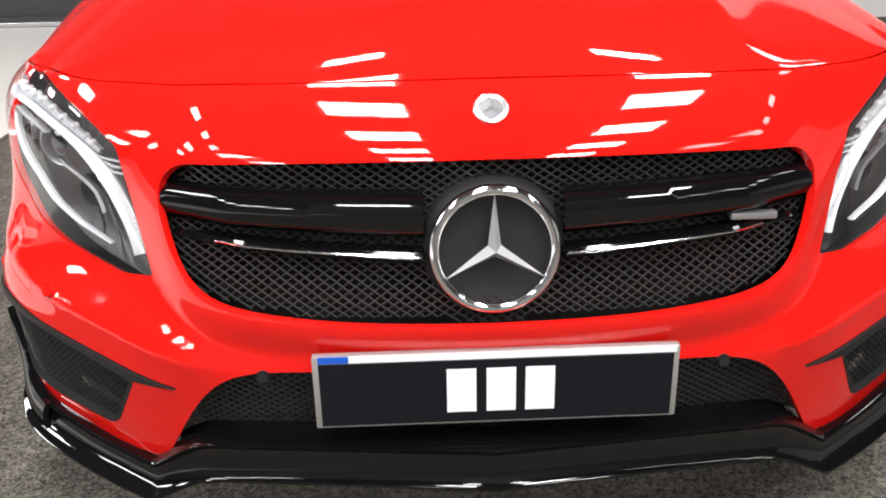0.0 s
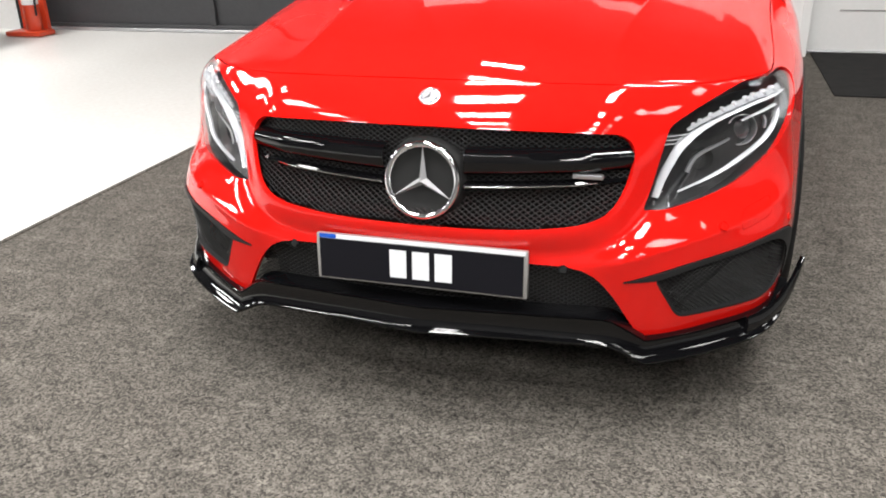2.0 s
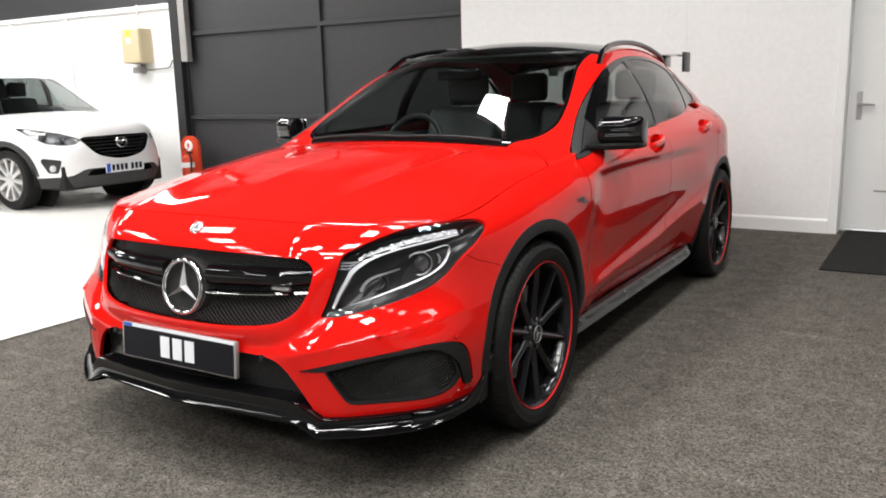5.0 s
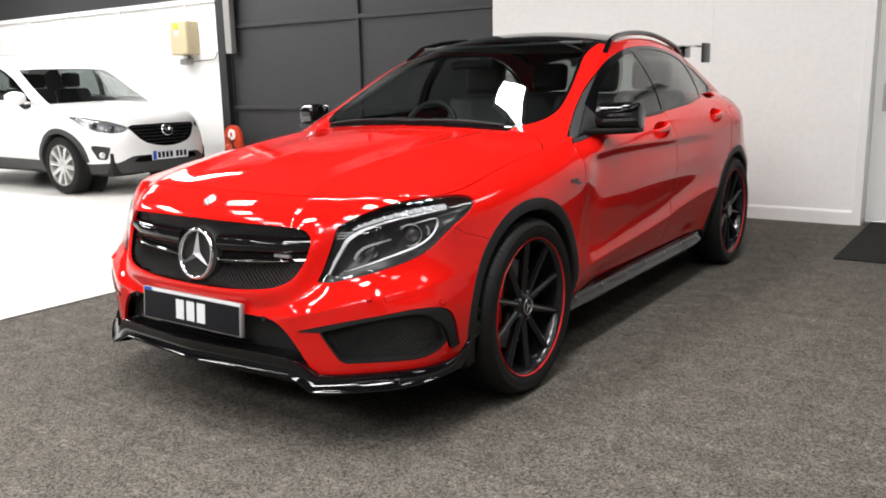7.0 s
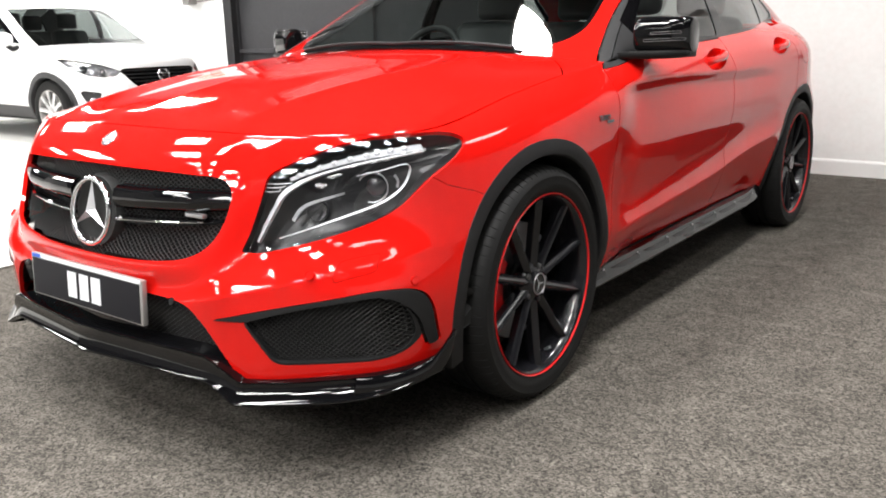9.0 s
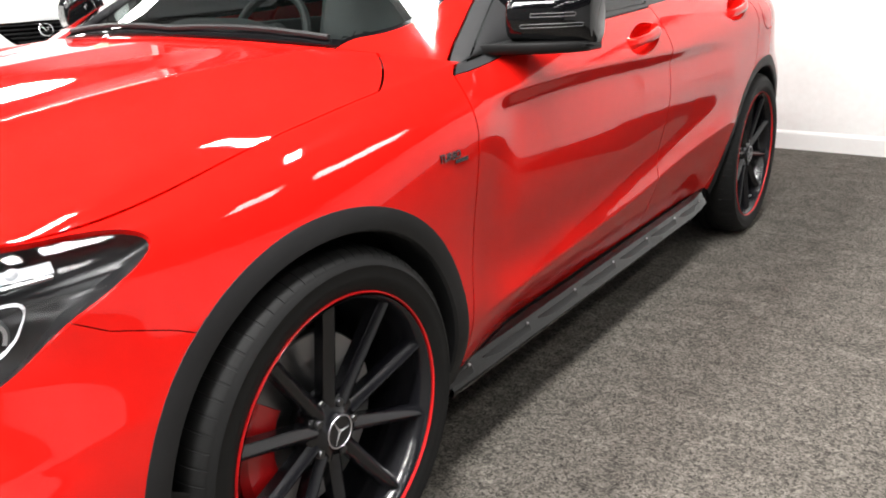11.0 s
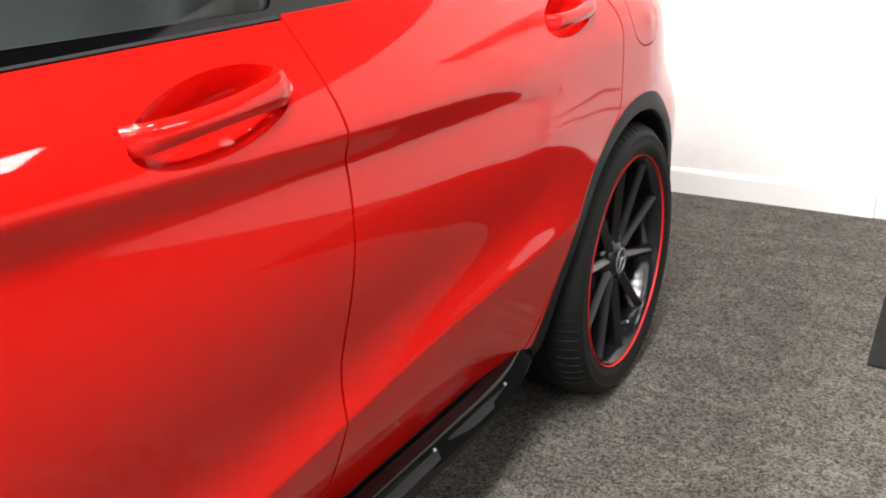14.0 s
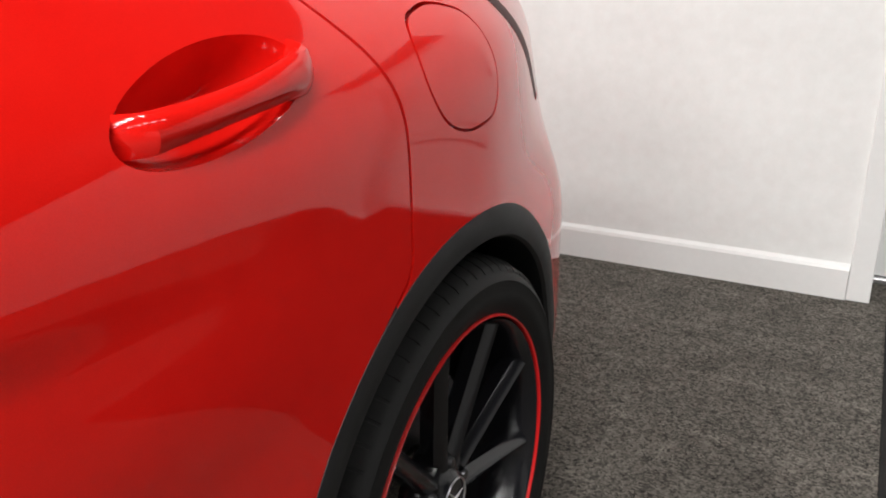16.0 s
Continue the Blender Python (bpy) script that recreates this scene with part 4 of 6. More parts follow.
sail_low_p, door_f_p = cut_gap(door_f_p, DLO, YZ, 0.002)
_, p_ = cut(p_, DLO, YZ)
_, door_f_p = cut(door_f_p, HANDLE_F, YZ)
_, door_r_p = cut(door_r_p, HANDLE_R, YZ)
flap_p, p_ = cut_gap(p_, FLAP, YZ, 0.0035)
tail_p, p_ = cut_gap(p_, TAIL, YZ, 0.004)
sill_p, p_ = cut(p_, [(1.0, 0.0), (3.4, 0.0), (3.4, 0.286), (1.0, 0.286)], YZ)
_, p_ = cut(p_, [(-0.5, 0.0), (0.62, 0.0), (0.62, 0.30), (0.56, 0.285), (0.45, 0.263), (0.2, 0.255), (-0.5, 0.25)], YZ)
bumper_p, p_ = cut_gap(p_, [(-0.5, 0.0), (0.9, 0.0), (0.9, 0.55), (0.66, 0.640), (0.58, 0.675), (0.50, 0.70), (0.42, 0.75), (0.40, 0.82), (0.375, 0.83), (0.36, 1.2), (-0.5, 1.2)], YZ, 0.0018)
fender_p, quarter_p = cut(p_, [(-1, 0), (2.0, 0), (2.0, 2), (-1, 2)], YZ)


def islands(polys):
    """Connected groups of a polygon list, largest first."""
    owner, groups = {}, {}
    for i, q in enumerate(polys):
        groups[i] = [i]
        for v in q:
            key = tuple(round(float(c), 4) for c in v[:3])
            j = owner.get(key)
            if j is not None and j != i:
                a, b = i, j
                while groups[a] is None or isinstance(groups[a], int):
                    a = groups[a]
                while isinstance(groups[b], int):
                    b = groups[b]
                if a != b:
                    if len(groups[a]) > len(groups[b]):
                        a, b = b, a
                    groups[b] += groups[a]
                    groups[a] = b
            owner[key] = i
    return [[polys[k] for k in g] for g in sorted((g for g in groups.values() if not isinstance(g, int)), key=len, reverse=True)]


def both(name, polys, material, label="", rim=0.012):
    a = panel(name, polys, material, car, label, rim)
    b = panel(name, mirror(polys), material, car, label, rim)
    return a, b


bumper = panel("front_bumper", bumper_p + mirror(bumper_p), RED, car)
corner_p, _ = cut(hull.bonnet_p, CORNER, XY)
fenders = both("fender", fender_p + corner_p, RED)
rear_p_, quarter_p = cut(quarter_p, [(3.75, 0.0), (5.0, 0.0), (5.0, 0.83), (3.75, 0.83)], YZ)
for nm, piece in zip(["quarter_panel"] + ["sill_corner"] * 9, islands(quarter_p)):
    both(nm, piece, RED)
rear_bumper = panel("rear_bumper", rear_p_ + mirror(rear_p_), RED, car)
doors_f = both("front_door", door_f_p, RED)
doors_r = both("rear_door", door_r_p, RED)
both("side_sill", sill_p, PLASTIC, "black plastic sill")
both("fuel_flap", flap_p, RED)
both("washer_cover", washer_p, RED)
seal_p, tail_p = cut(tail_p, TAIL_SEAL, YZ)
both("tail_lamp", tail_p, TAIL_RED, "red tail lamp lens")
both("tail_lamp_edge", seal_p, TAIL_DARK, "dark edge of the tail lamp")
both("intake_blade", shift(blade_p, 0.004), PLASTIC, "black blade trim over the side intake", rim=0.03)
both("intake_frame", shift(ring_p, 0.001), PLASTIC, "black surround of the side intake", rim=0.035)
edge = [(float(x), float(y)) for x, y, _ in hull.TOP[:hull.i_s + 1]]
rear_edge = [(float(x), float(y)) for x, y, _ in hull.BONNET[::-1, -1]]
bonnet_p, _ = cut(hull.bonnet_p, grown([(-0.1, edge[0][1])] + edge + rear_edge + [(-0.1, rear_edge[-1][1])], -0.0035), XY)
_, bonnet_p = cut(bonnet_p, grown(CORNER, 0.0055), XY)
bonnet = panel("bonnet", bonnet_p + mirror(bonnet_p), RED, car)

# glasshouse
SEAL_GREY = mat("rubber_seal", (0.03, 0.03, 0.031), 0.7, spec=0.12)
SAIL_BLACK = mat("fine_grained_black_plastic", (0.022, 0.022, 0.023), 0.6, spec=0.15)
front_p = hull.roof_cells(lambda i, j: j < 36)
front_p, pillar_p = cut(front_p, SCREEN, XY)
sail_high_p, pillar_p = cut_gap(pillar_p, DLO, YZ, 0.002)
screen_p, frit_p = cut(front_p, grown(SCREEN, -0.014), XY)
roof_top_p = hull.roof_cells(lambda i, j: 36 <= j < 76 and i < 38)
roof_edge_p = hull.roof_cells(lambda i, j: 36 <= j and i >= 38)
rear_p = hull.roof_cells(lambda i, j: j >= 76 and i < 38)
panel("windscreen", screen_p + mirror(screen_p), GLASS_CLEAR, car, "clear windscreen glass", rim=0.004)
both("windscreen_edge", frit_p, GLOSS_BLACK, "black windscreen border")
panel("roof", roof_top_p + mirror(roof_top_p), GLOSS_BLACK, car, "gloss black panoramic roof")
panel("rear_window", rear_p + mirror(rear_p), GLASS_DARK, car, "dark tinted rear window", rim=0.004)
dlo_p, frame_p = cut_gap(hull.glass_p, DLO, YZ, 0.002)
sail_p, dlo_p = cut_gap(dlo_p, [(1.3, 0.9), (1.70, 0.9), (1.655, 1.2), (1.3, 1.2)], YZ, 0.003)
WIN_F = rounded([(1.715, 1.012), (1.685, 1.05), (1.88, 1.175), (2.13, 1.275), (2.475, 1.352), (2.475, 1.035)], [0.02, 0.02, 0.1, 0.2, 0.02, 0.02])
WIN_R = rounded([(2.56, 1.045), (2.56, 1.356), (2.75, 1.365), (3.08, 1.345), (3.25, 1.30), (3.29, 1.082)], [0.02, 0.02, 0.2, 0.2, 0.03, 0.03])
WIN_Q = rounded([(3.33, 1.09), (3.30, 1.29), (3.40, 1.26), (3.62, 1.14), (3.59, 1.115)], [0.02, 0.02, 0.05, 0.02, 0.02])
for nm, o, m_, lb in (("front_window", WIN_F, GLASS_SIDE, "clear side glass"), ("rear_side_window", WIN_R, GLASS_DARK, "dark tinted side glass"), ("quarter_window", WIN_Q, GLASS_DARK, "dark tinted quarter glass")):
    w_, dlo_p = cut_gap(dlo_p, o, YZ, 0.002)
    both(nm, shift(w_, -0.003), m_, lb, rim=0.004)
both("window_trim", dlo_p, GLOSS_BLACK, "gloss black window surround")
sail_p, seal_p = cut_gap(sail_p + sail_low_p + sail_high_p, grown(DLO, -0.016), YZ, 0.003)
both("sail_panel", sail_p, SAIL_BLACK, "matt black mirror base panel")
both("window_seal", seal_p, SEAL_GREY, "grey rubber seal along the pillar")
both("roof_side", frame_p + pillar_p + roof_edge_p, RED)


# wheel arches, lips and skirts
def arch_cladding(cy, cz, s, front):
    bm = bmesh.new()
    rows = []
    lo, hi = (-18, 198)
    for k in range(73):
        a = radians(lo + (hi - lo) * k / 72)
        c, n = math.cos(a), math.sin(a)
        row = []
        wide = 0.430 + (0.03 * max(0, -n + 0.15) if c * (1 if front else -1) > 0 else 0)
        for r, d in ((0.380, -0.09), (0.378, -0.008), (0.382, -0.002), (0.395, 0.001), (wide - 0.014, 0.002), (wide - 0.006, 0.001), (wide - 0.003, -0.012)):
            y, z = cy + r * c, max(cz + r * n, 0.2)
            p = hull.side(y, z)[0]
            row.append((s * (abs(p.x) + d), y, z))
        rows.append(row)
    sweep(bm, rows)
    part("arch_cladding", bm, PLASTIC, car, "matt black plastic wheel arch trim", True)
    bm = bmesh.new()
    rows = []
    for k in range(37):
        a = radians(-10 + 200 * k / 36)
        rows.append([(s * x, cy + 0.40 * math.cos(a), cz + 0.40 * math.sin(a)) for x in (0.84, 0.60, 0.52)])
    sweep(bm, rows)
    wall = [bm.verts.new((s * 0.53, cy + 0.41 * math.cos(a), cz + 0.41 * math.sin(a))) for a in (2 * math.pi * k / 36 for k in range(36))]
    bm.faces.new(wall)
    part("arch_liner", bm, DARK, car, "dark felt wheel arch liner", True)


def front_lip():
    """Gloss black splitter under the nose: pointed in the middle, stepped down at its corners."""
    line = spline([(k, *v) for k, v in enumerate([
        (0.60, 0.128, 0.261, 0.095, 0.2125), (0.66, 0.168, 0.263, 0.134, 0.215), (0.72, 0.213, 0.2665, 0.177, 0.218),
        (0.78, 0.262, 0.270, 0.224, 0.223), (0.835, 0.325, 0.273, 0.285, 0.232), (0.868, 0.395, 0.276, 0.362, 0.242), (0.882, 0.455, 0.280, 0.425, 0.250)])])
    half = [(0.44 * k / 8, 0.012 + 0.046 * k / 8, 0.323 - 0.002 * k / 8, 0.003 + 0.054 * k / 8, 0.256 - 0.0045 * (k / 8) ** 2) for k in range(9)]
    half += [(0.462, 0.062, 0.317, 0.0595, 0.2485), (0.49, 0.070, 0.300, 0.0605, 0.2385), (0.515, 0.080, 0.281, 0.061, 0.2265), (0.540, 0.089, 0.263, 0.062, 0.2145), (0.552, 0.096, 0.2605, 0.066, 0.2125)]
    half += [tuple(v) for v in line(np.linspace(0, 6, 25))]
    side = []
    for k, (x, yt, zt, yf, zf) in enumerate(half):
        a, b = half[max(0, k - 1)], half[min(len(half) - 1, k + 1)]
        t = Vector((b[0] - a[0], b[3] - a[3]))
        n = Vector((-t.y, t.x)).normalized() if k else Vector((0, 1))
        row = []
        for f, back, up in ((0.0, 0.06, 0.004), (0.0, 0.006, 0.002), (0.0, 0.0, 0.0), (0.06, 0.004, -0.002), (0.3, 0.011, 0.0), (0.6, 0.012, 0.0), (0.88, 0.006, 0.001), (1.0, 0.003, 0.0045), (1.0, 0.0004, 0.0025), (1.0, 0.0, 0.0), (1.0, 0.001, -0.0025), (1.0, 0.006, -0.005), (1.0, 0.10, -0.007)):
            y, z = yt + (yf - yt) * f, zt + (zf - zt) * f
            row.append((x + n.x * back, y + n.y * back, z + up))
        side.append(row)
    bm = bmesh.new()
    sweep(bm, [[(-x, y, z) for x, y, z in r] for r in side[:0:-1]] + side)
    part("front_lip", bm, GLOSS_BLACK, car, "gloss black front splitter", True)


def canard(s):
    """Black fin that sweeps up off the splitter at the bumper's outer corner."""
    top = spline([(0, 0.775, 0.252, 0.272), (1, 0.826, 0.315, 0.272), (2, 0.864, 0.378, 0.281), (3, 0.890, 0.410, 0.308), (4, 0.909, 0.438, 0.357)])
    low = spline([(0, 0.775, 0.236, 0.232), (1, 0.832, 0.300, 0.237), (2, 0.876, 0.380, 0.247), (3, 0.896, 0.425, 0.272), (4, 0.912, 0.444, 0.350)])
    bm = bmesh.new()
    rows = []
    for q in np.linspace(0, 4, 25):
        u, v = Vector(top(q)[0]), Vector(low(q)[0])
        d = Vector((-0.8, 0.6, 0)) * 0.009
        m = (u + v) / 2 + Vector((0.004, -0.003, 0))
        rows.append([(s * p.x, p.y, p.z) for p in (u, u * 0.85 + v * 0.15 + Vector((0.003, -0.002, 0)), m, v * 0.85 + u * 0.15 + Vector((0.002, -0.0015, 0)), v, v + d, m + d, u + d)])
    vs = sweep(bm, rows, True)
    bm.faces.new(vs[0])
    bm.faces.new(vs[-1][::-1])
    part("bumper_fin", bm, GLOSS_BLACK, car, "gloss black corner fin", True)


def side_skirt(s):
    bm = bmesh.new()
    rows = []
    for k in range(61):
        y = 1.30 + 1.87 * k / 60
        lift = 0.03 * max(0, (y - 2.9) / 0.27) ** 2
        tuck = 0.02 * max(0, (y - 3.0) / 0.17) ** 2
        rows.append([(s * (x - tuck), y, z + lift) for x, z in ((0.815, 0.285), (0.838, 0.281), (0.842, 0.272), (0.846, 0.258), (0.854, 0.240), (0.857, 0.231), (0.853, 0.223), (0.82, 0.212), (0.70, 0.205))])
    sweep(bm, rows)
    part("side_skirt", bm, GLOSS_BLACK, car, "gloss black side skirt", True)
    for y in (1.38, 1.66, 1.937, 2.208, 2.482, 2.752, 3.02):
        bm = bmesh.new()
        lathe(bm, [(0.0, 0.003), (0.003, 0.0025), (0.004, 0.0)], 10, Matrix.Translation((s * 0.8455, y, 0.270)) @ pose(0, 0, 0, 0, s * 60, 0))
        part("skirt_screw", bm, SILVER, car, "bright screw head", True)
        bm = bmesh.new()
        rows = []
        for q in range(13):
            yy = y + 0.012 - 0.232 * q / 12
            low = 0.246 + 0.016 * max(0, (q - 7) / 5) ** 1.5
            rows.append([(s * (np.interp(z, (0.231, 0.240, 0.258, 0.278), (0.857, 0.854, 0.846, 0.842)) + d), yy, z) for z, d in ((low, -0.0005), (low + 0.0008, 0.0008), ((low + 0.266) / 2, 0.0009), (0.2652, 0.0008), (0.266, -0.0005))])
        sweep(bm, rows)
        part("skirt_inlay", bm, PLASTIC_GREY, car, "grey satin skirt inlay", True)


PLASTIC_GREY = mat("satin_grey_plastic", (0.022, 0.022, 0.023), 0.33, 0, 0.0, spec=0.35)
for cy, cz in WHEELS:
    for s in (1, -1):
        arch_cladding(cy, cz, s, cy < 2)
front_lip()
for s in (1, -1):
    canard(s)
    side_skirt(s)
box("floor_pan", -0.66, 0.66, 0.45, 4.2, 0.19, 0.42, DARK, car, 0.02, "dark underbody")
bm = bmesh.new()
add_box(bm, -0.52, 0.52, 0.26, 1.2, 0.21, 0.72, 0.02)
part("engine_bay", bm, DARK, car, "dark cavity behind the grille")


# wheels
BOLT = mat("dark_bolt_steel", (0.10, 0.10, 0.105), 0.35, 0.9)


def star_shape(bm, m, r, depth, base):
    """A three-armed emblem with ridged arms."""
    apex = bm.verts.new(m @ Vector((0, 0, depth)))
    tips, dips = [], []
    for k in range(3):
        a = math.pi / 2 + 2 * math.pi * k / 3
        tips.append(bm.verts.new(m @ Vector((r * math.cos(a), r * math.sin(a), depth * 0.35))))
        b = a + math.pi / 3
        dips.append(bm.verts.new(m @ Vector((base * math.cos(b), base * math.sin(b), 0))))
    for k in range(3):
        bm.faces.new((apex, tips[k], dips[k]))
        bm.faces.new((apex, dips[k], tips[(k + 1) % 3]))


def torus(bm, r, t, m, seg=64, tseg=10, flat=1.0):
    lathe(bm, [(r + t * math.cos(a), flat * t * math.sin(a)) for a in (2 * math.pi * k / tseg for k in range(tseg))], seg, m, True)


def build_wheel(cy, cz, s, turn):
    # local z points out of the car
    m = Matrix.Translation((s * 0.900, cy, cz)) @ pose(0, 0, 0, 0, s * 90, 0)
    bm = bmesh.new()
    lathe(bm, [(0.262, -0.006), (0.255, -0.012), (0.250, -0.03), (0.243, -0.06), (0.236, -0.10), (0.236, -0.19), (0.262, -0.215)], 72, m)
    wheel = part("wheel", bm, ALLOY, car, "satin black ten-spoke alloy wheel", True)
    bm = bmesh.new()
    lathe(bm, [(0.264, -0.215), (0.30, -0.225), (0.330, -0.222), (0.343, -0.205), (0.347, -0.18), (0.3475, -0.165), (0.342, -0.163), (0.342, -0.157), (0.3475, -0.155), (0.3475, -0.125), (0.342, -0.123), (0.342, -0.116), (0.3475, -0.114), (0.3475, -0.088), (0.342, -0.086), (0.342, -0.08), (0.3475, -0.078), (0.347, -0.05), (0.344, -0.03), (0.336, -0.012), (0.325, -0.001), (0.318, 0.003), (0.316, 0.002), (0.300, 0.004), (0.286, 0.001), (0.275, -0.005), (0.268, -0.008)], 96, m)
    # shoulder blocks of the tread, with narrow slits between them
    for k in range(80):
        rows = []
        for f, h in ((0.06, -0.0005), (0.09, 0.0014), (0.91, 0.0014), (0.94, -0.0005)):
            rows.append([m @ Vector(((r + h * u) * math.cos(a), (r + h * u) * math.sin(a), z + h * w)) for r, z, u, w in ((0.3472, -0.056, 0.95, 0.1), (0.347, -0.05, 0.95, 0.2), (0.344, -0.03, 0.9, 0.4), (0.336, -0.012, 0.7, 0.7), (0.330, -0.006, 0.5, 0.8)) for a in (2 * math.pi * (k + f + 2.0 * (z + 0.03)) / 80,)])
        sweep(bm, rows)
    part("tyre", bm, RUBBER, wheel, "black low-profile tyre", True)
    bm = bmesh.new()
    lathe(bm, [(0.2704, -0.010), (0.2702, -0.005), (0.2685, -0.002), (0.2663, -0.004), (0.2657, -0.010)], 96, m, True)
    part("rim_stripe", bm, STRIPE_RED, wheel, "red painted rim edge", True)
    for k in range(10):
        a = turn + 2 * math.pi * k / 10
        bm = bmesh.new()
        rows = []
        for q in range(9):
            f = q / 8
            r = 0.05 + 0.205 * f
            w = 0.0125 + 0.004 * (1 - f) ** 2 + 0.002 * f
            top = -0.034 + 0.018 * f ** 1.2
            rows.append([m @ (Matrix.Rotation(a, 4, "Z") @ Vector((r, y, z))) for y, z in ((-w, top - 0.035), (-w, top - 0.014), (-w * 0.45, top - 0.003), (0, top), (w * 0.45, top - 0.003), (w, top - 0.014), (w, top - 0.035))])
        vs = sweep(bm, rows)
        bm.faces.new(vs[0])
        bm.faces.new(vs[-1][::-1])
        part("spoke", bm, ALLOY, wheel, "", True)
    bm = bmesh.new()
    lathe(bm, [(0.0, -0.028), (0.032, -0.028), (0.035, -0.031), (0.040, -0.036), (0.062, -0.042), (0.070, -0.052), (0.072, -0.08)], 48, m)
    part("hub", bm, ALLOY, wheel, "", True)
    bm = bmesh.new()
    torus(bm, 0.0315, 0.0014, m @ Matrix.Translation((0, 0, -0.026)), 40, 6)
    star_shape(bm, m @ Matrix.Translation((0, 0, -0.027)) @ Matrix.Rotation(turn, 4, "Z"), 0.030, 0.003, 0.0035)
    part("hub_emblem", bm, SILVER, wheel, "silver hub emblem", True)
    for k in range(5):
        a = turn + 0.3 + 2 * math.pi * k / 5
        bm = bmesh.new()
        lathe(bm, [(0.0, 0.0), (0.007, 0.0), (0.0085, -0.003), (0.009, -0.02)], 12, m @ Matrix.Translation((0.052 * math.cos(a), 0.052 * math.sin(a), -0.034)))
        part("wheel_bolt", bm, BOLT, wheel, "dark steel wheel bolt", True)
    bm = bmesh.new()
    a = turn + radians(18)
    tube(bm, [m @ Vector((0.246 * math.cos(a), 0.246 * math.sin(a), -0.05)), m @ Vector((0.232 * math.cos(a), 0.232 * math.sin(a), -0.03))], 0.004, 8)
    part("valve", bm, SILVER, wheel, "valve stem", True)
    bm = bmesh.new()
    lathe(bm, [(0.06, -0.10), (0.172, -0.10), (0.175, -0.103), (0.175, -0.125), (0.06, -0.125)], 64, m, True)
    part("brake_disc", bm, STEEL, wheel, "steel brake disc", True)
    bm = bmesh.new()
    rows = []
    for k in range(13):
        a = radians(-38 + 76 * k / 12) + math.pi
        prof = ((0.118, -0.13), (0.118, -0.078), (0.135, -0.070), (0.185, -0.070), (0.198, -0.082), (0.198, -0.13))
        rows.append([Vector((s * (0.900 + z), cy + r * math.cos(a), cz + r * math.sin(a))) for r, z in prof])
    vs = sweep(bm, rows, True)
    bm.faces.new(vs[0])
    bm.faces.new(vs[-1][::-1])
    part("caliper", bm, CALIPER, wheel, "red brake caliper", True)


for (cy, cz), tn in zip(WHEELS, (0.0, 0.12)):
    for s in (1, -1):
        build_wheel(cy, cz, s, tn)


# front grille, intakes and plate
def clip_runs(pts, outline):
    runs, cur = [], []
    for p in pts:
        if inside(outline, *p):
            cur.append(p)
        else:
            if len(cur) > 1:
                runs.append(cur)
            cur = []
    if len(cur) > 1:
        runs.append(cur)
    return runs


def diamond_mesh(name, outline, depth, pitch, slant, r, material, holes=(), label=""):
    """Expanded metal: crossed wires inside an outline, set back from the body."""
    bm = bmesh.new()
    xs, zs = [p[0] for p in outline], [p[1] for p in outline]
    x0, x1, z0, z1 = min(xs), max(xs), min(zs), max(zs)
    reach = (z1 - z0) * slant
    for sg in (1, -1):
        c = x0 - reach
        while c < x1 + reach:
            n = 26
            line = []
            for k in range(n + 1):
                z = z0 + (z1 - z0) * k / n
                line.append((c + sg * (z - (z0 + z1) / 2) * slant, z))
            for run in clip_runs([p for p in line if not any(h(*p) for h in holes)], outline):
                run = run[::2] + ([run[-1]] if len(run) % 2 == 0 else [])
                if abs(run[0][1] - run[-1][1]) > 1.5 * (z1 - z0) / n * len(run) * 2:
                    continue
                tube(bm, [hull.front(x, z)[0] + Vector((0, depth + 0.0012 * sg, 0)) for x, z in run], r, 4)
            c += pitch
    o = part(name, bm, material, car, label)
    o["kind"] = "stuff"
    return o


whole = lambda o: [p for p in o if p[0] > -0.1] + [(-x, z) for x, z in reversed([p for p in o if p[0] > -0.1])]
GRILLE_W, INTAKE_W = whole(GRILLE), whole(INTAKE)
MESH_WIRE = mat("black_mesh_wire", (0.035, 0.035, 0.036), 0.28, 0.0)
MESH_DARK = mat("dark_mesh_wire", (0.012, 0.012, 0.012), 0.4)
diamond_mesh("grille_mesh", grown(GRILLE_W, 0.012), 0.034, 0.0185, 1.6, 0.0016, MESH_WIRE, label="black diamond grille mesh")
diamond_mesh("intake_mesh", grown(INTAKE_W, 0.01), 0.05, 0.0185, 1.6, 0.0015, MESH_WIRE, label="black diamond intake mesh")
for s in (1, -1):
    o = [(s * x, z) for x, z in grown(FOG, 0.008)]
    diamond_mesh("side_intake_mesh", o, 0.014, 0.0115, 1.0, 0.0012, MESH_DARK, label="black diamond mesh in the side intake")


def backing(name, outline, depth):
    bm = bmesh.new()
    vs = [bm.verts.new(hull.front(x, z)[0] + Vector((0, depth, 0))) for x, z in outline]
    bm.faces.new(vs)
    part(name, bm, DARK, car, "dark backing")


for s in (1, -1):
    backing("intake_back", [(s * x, z) for x, z in grown(FOG, 0.03)], 0.075)


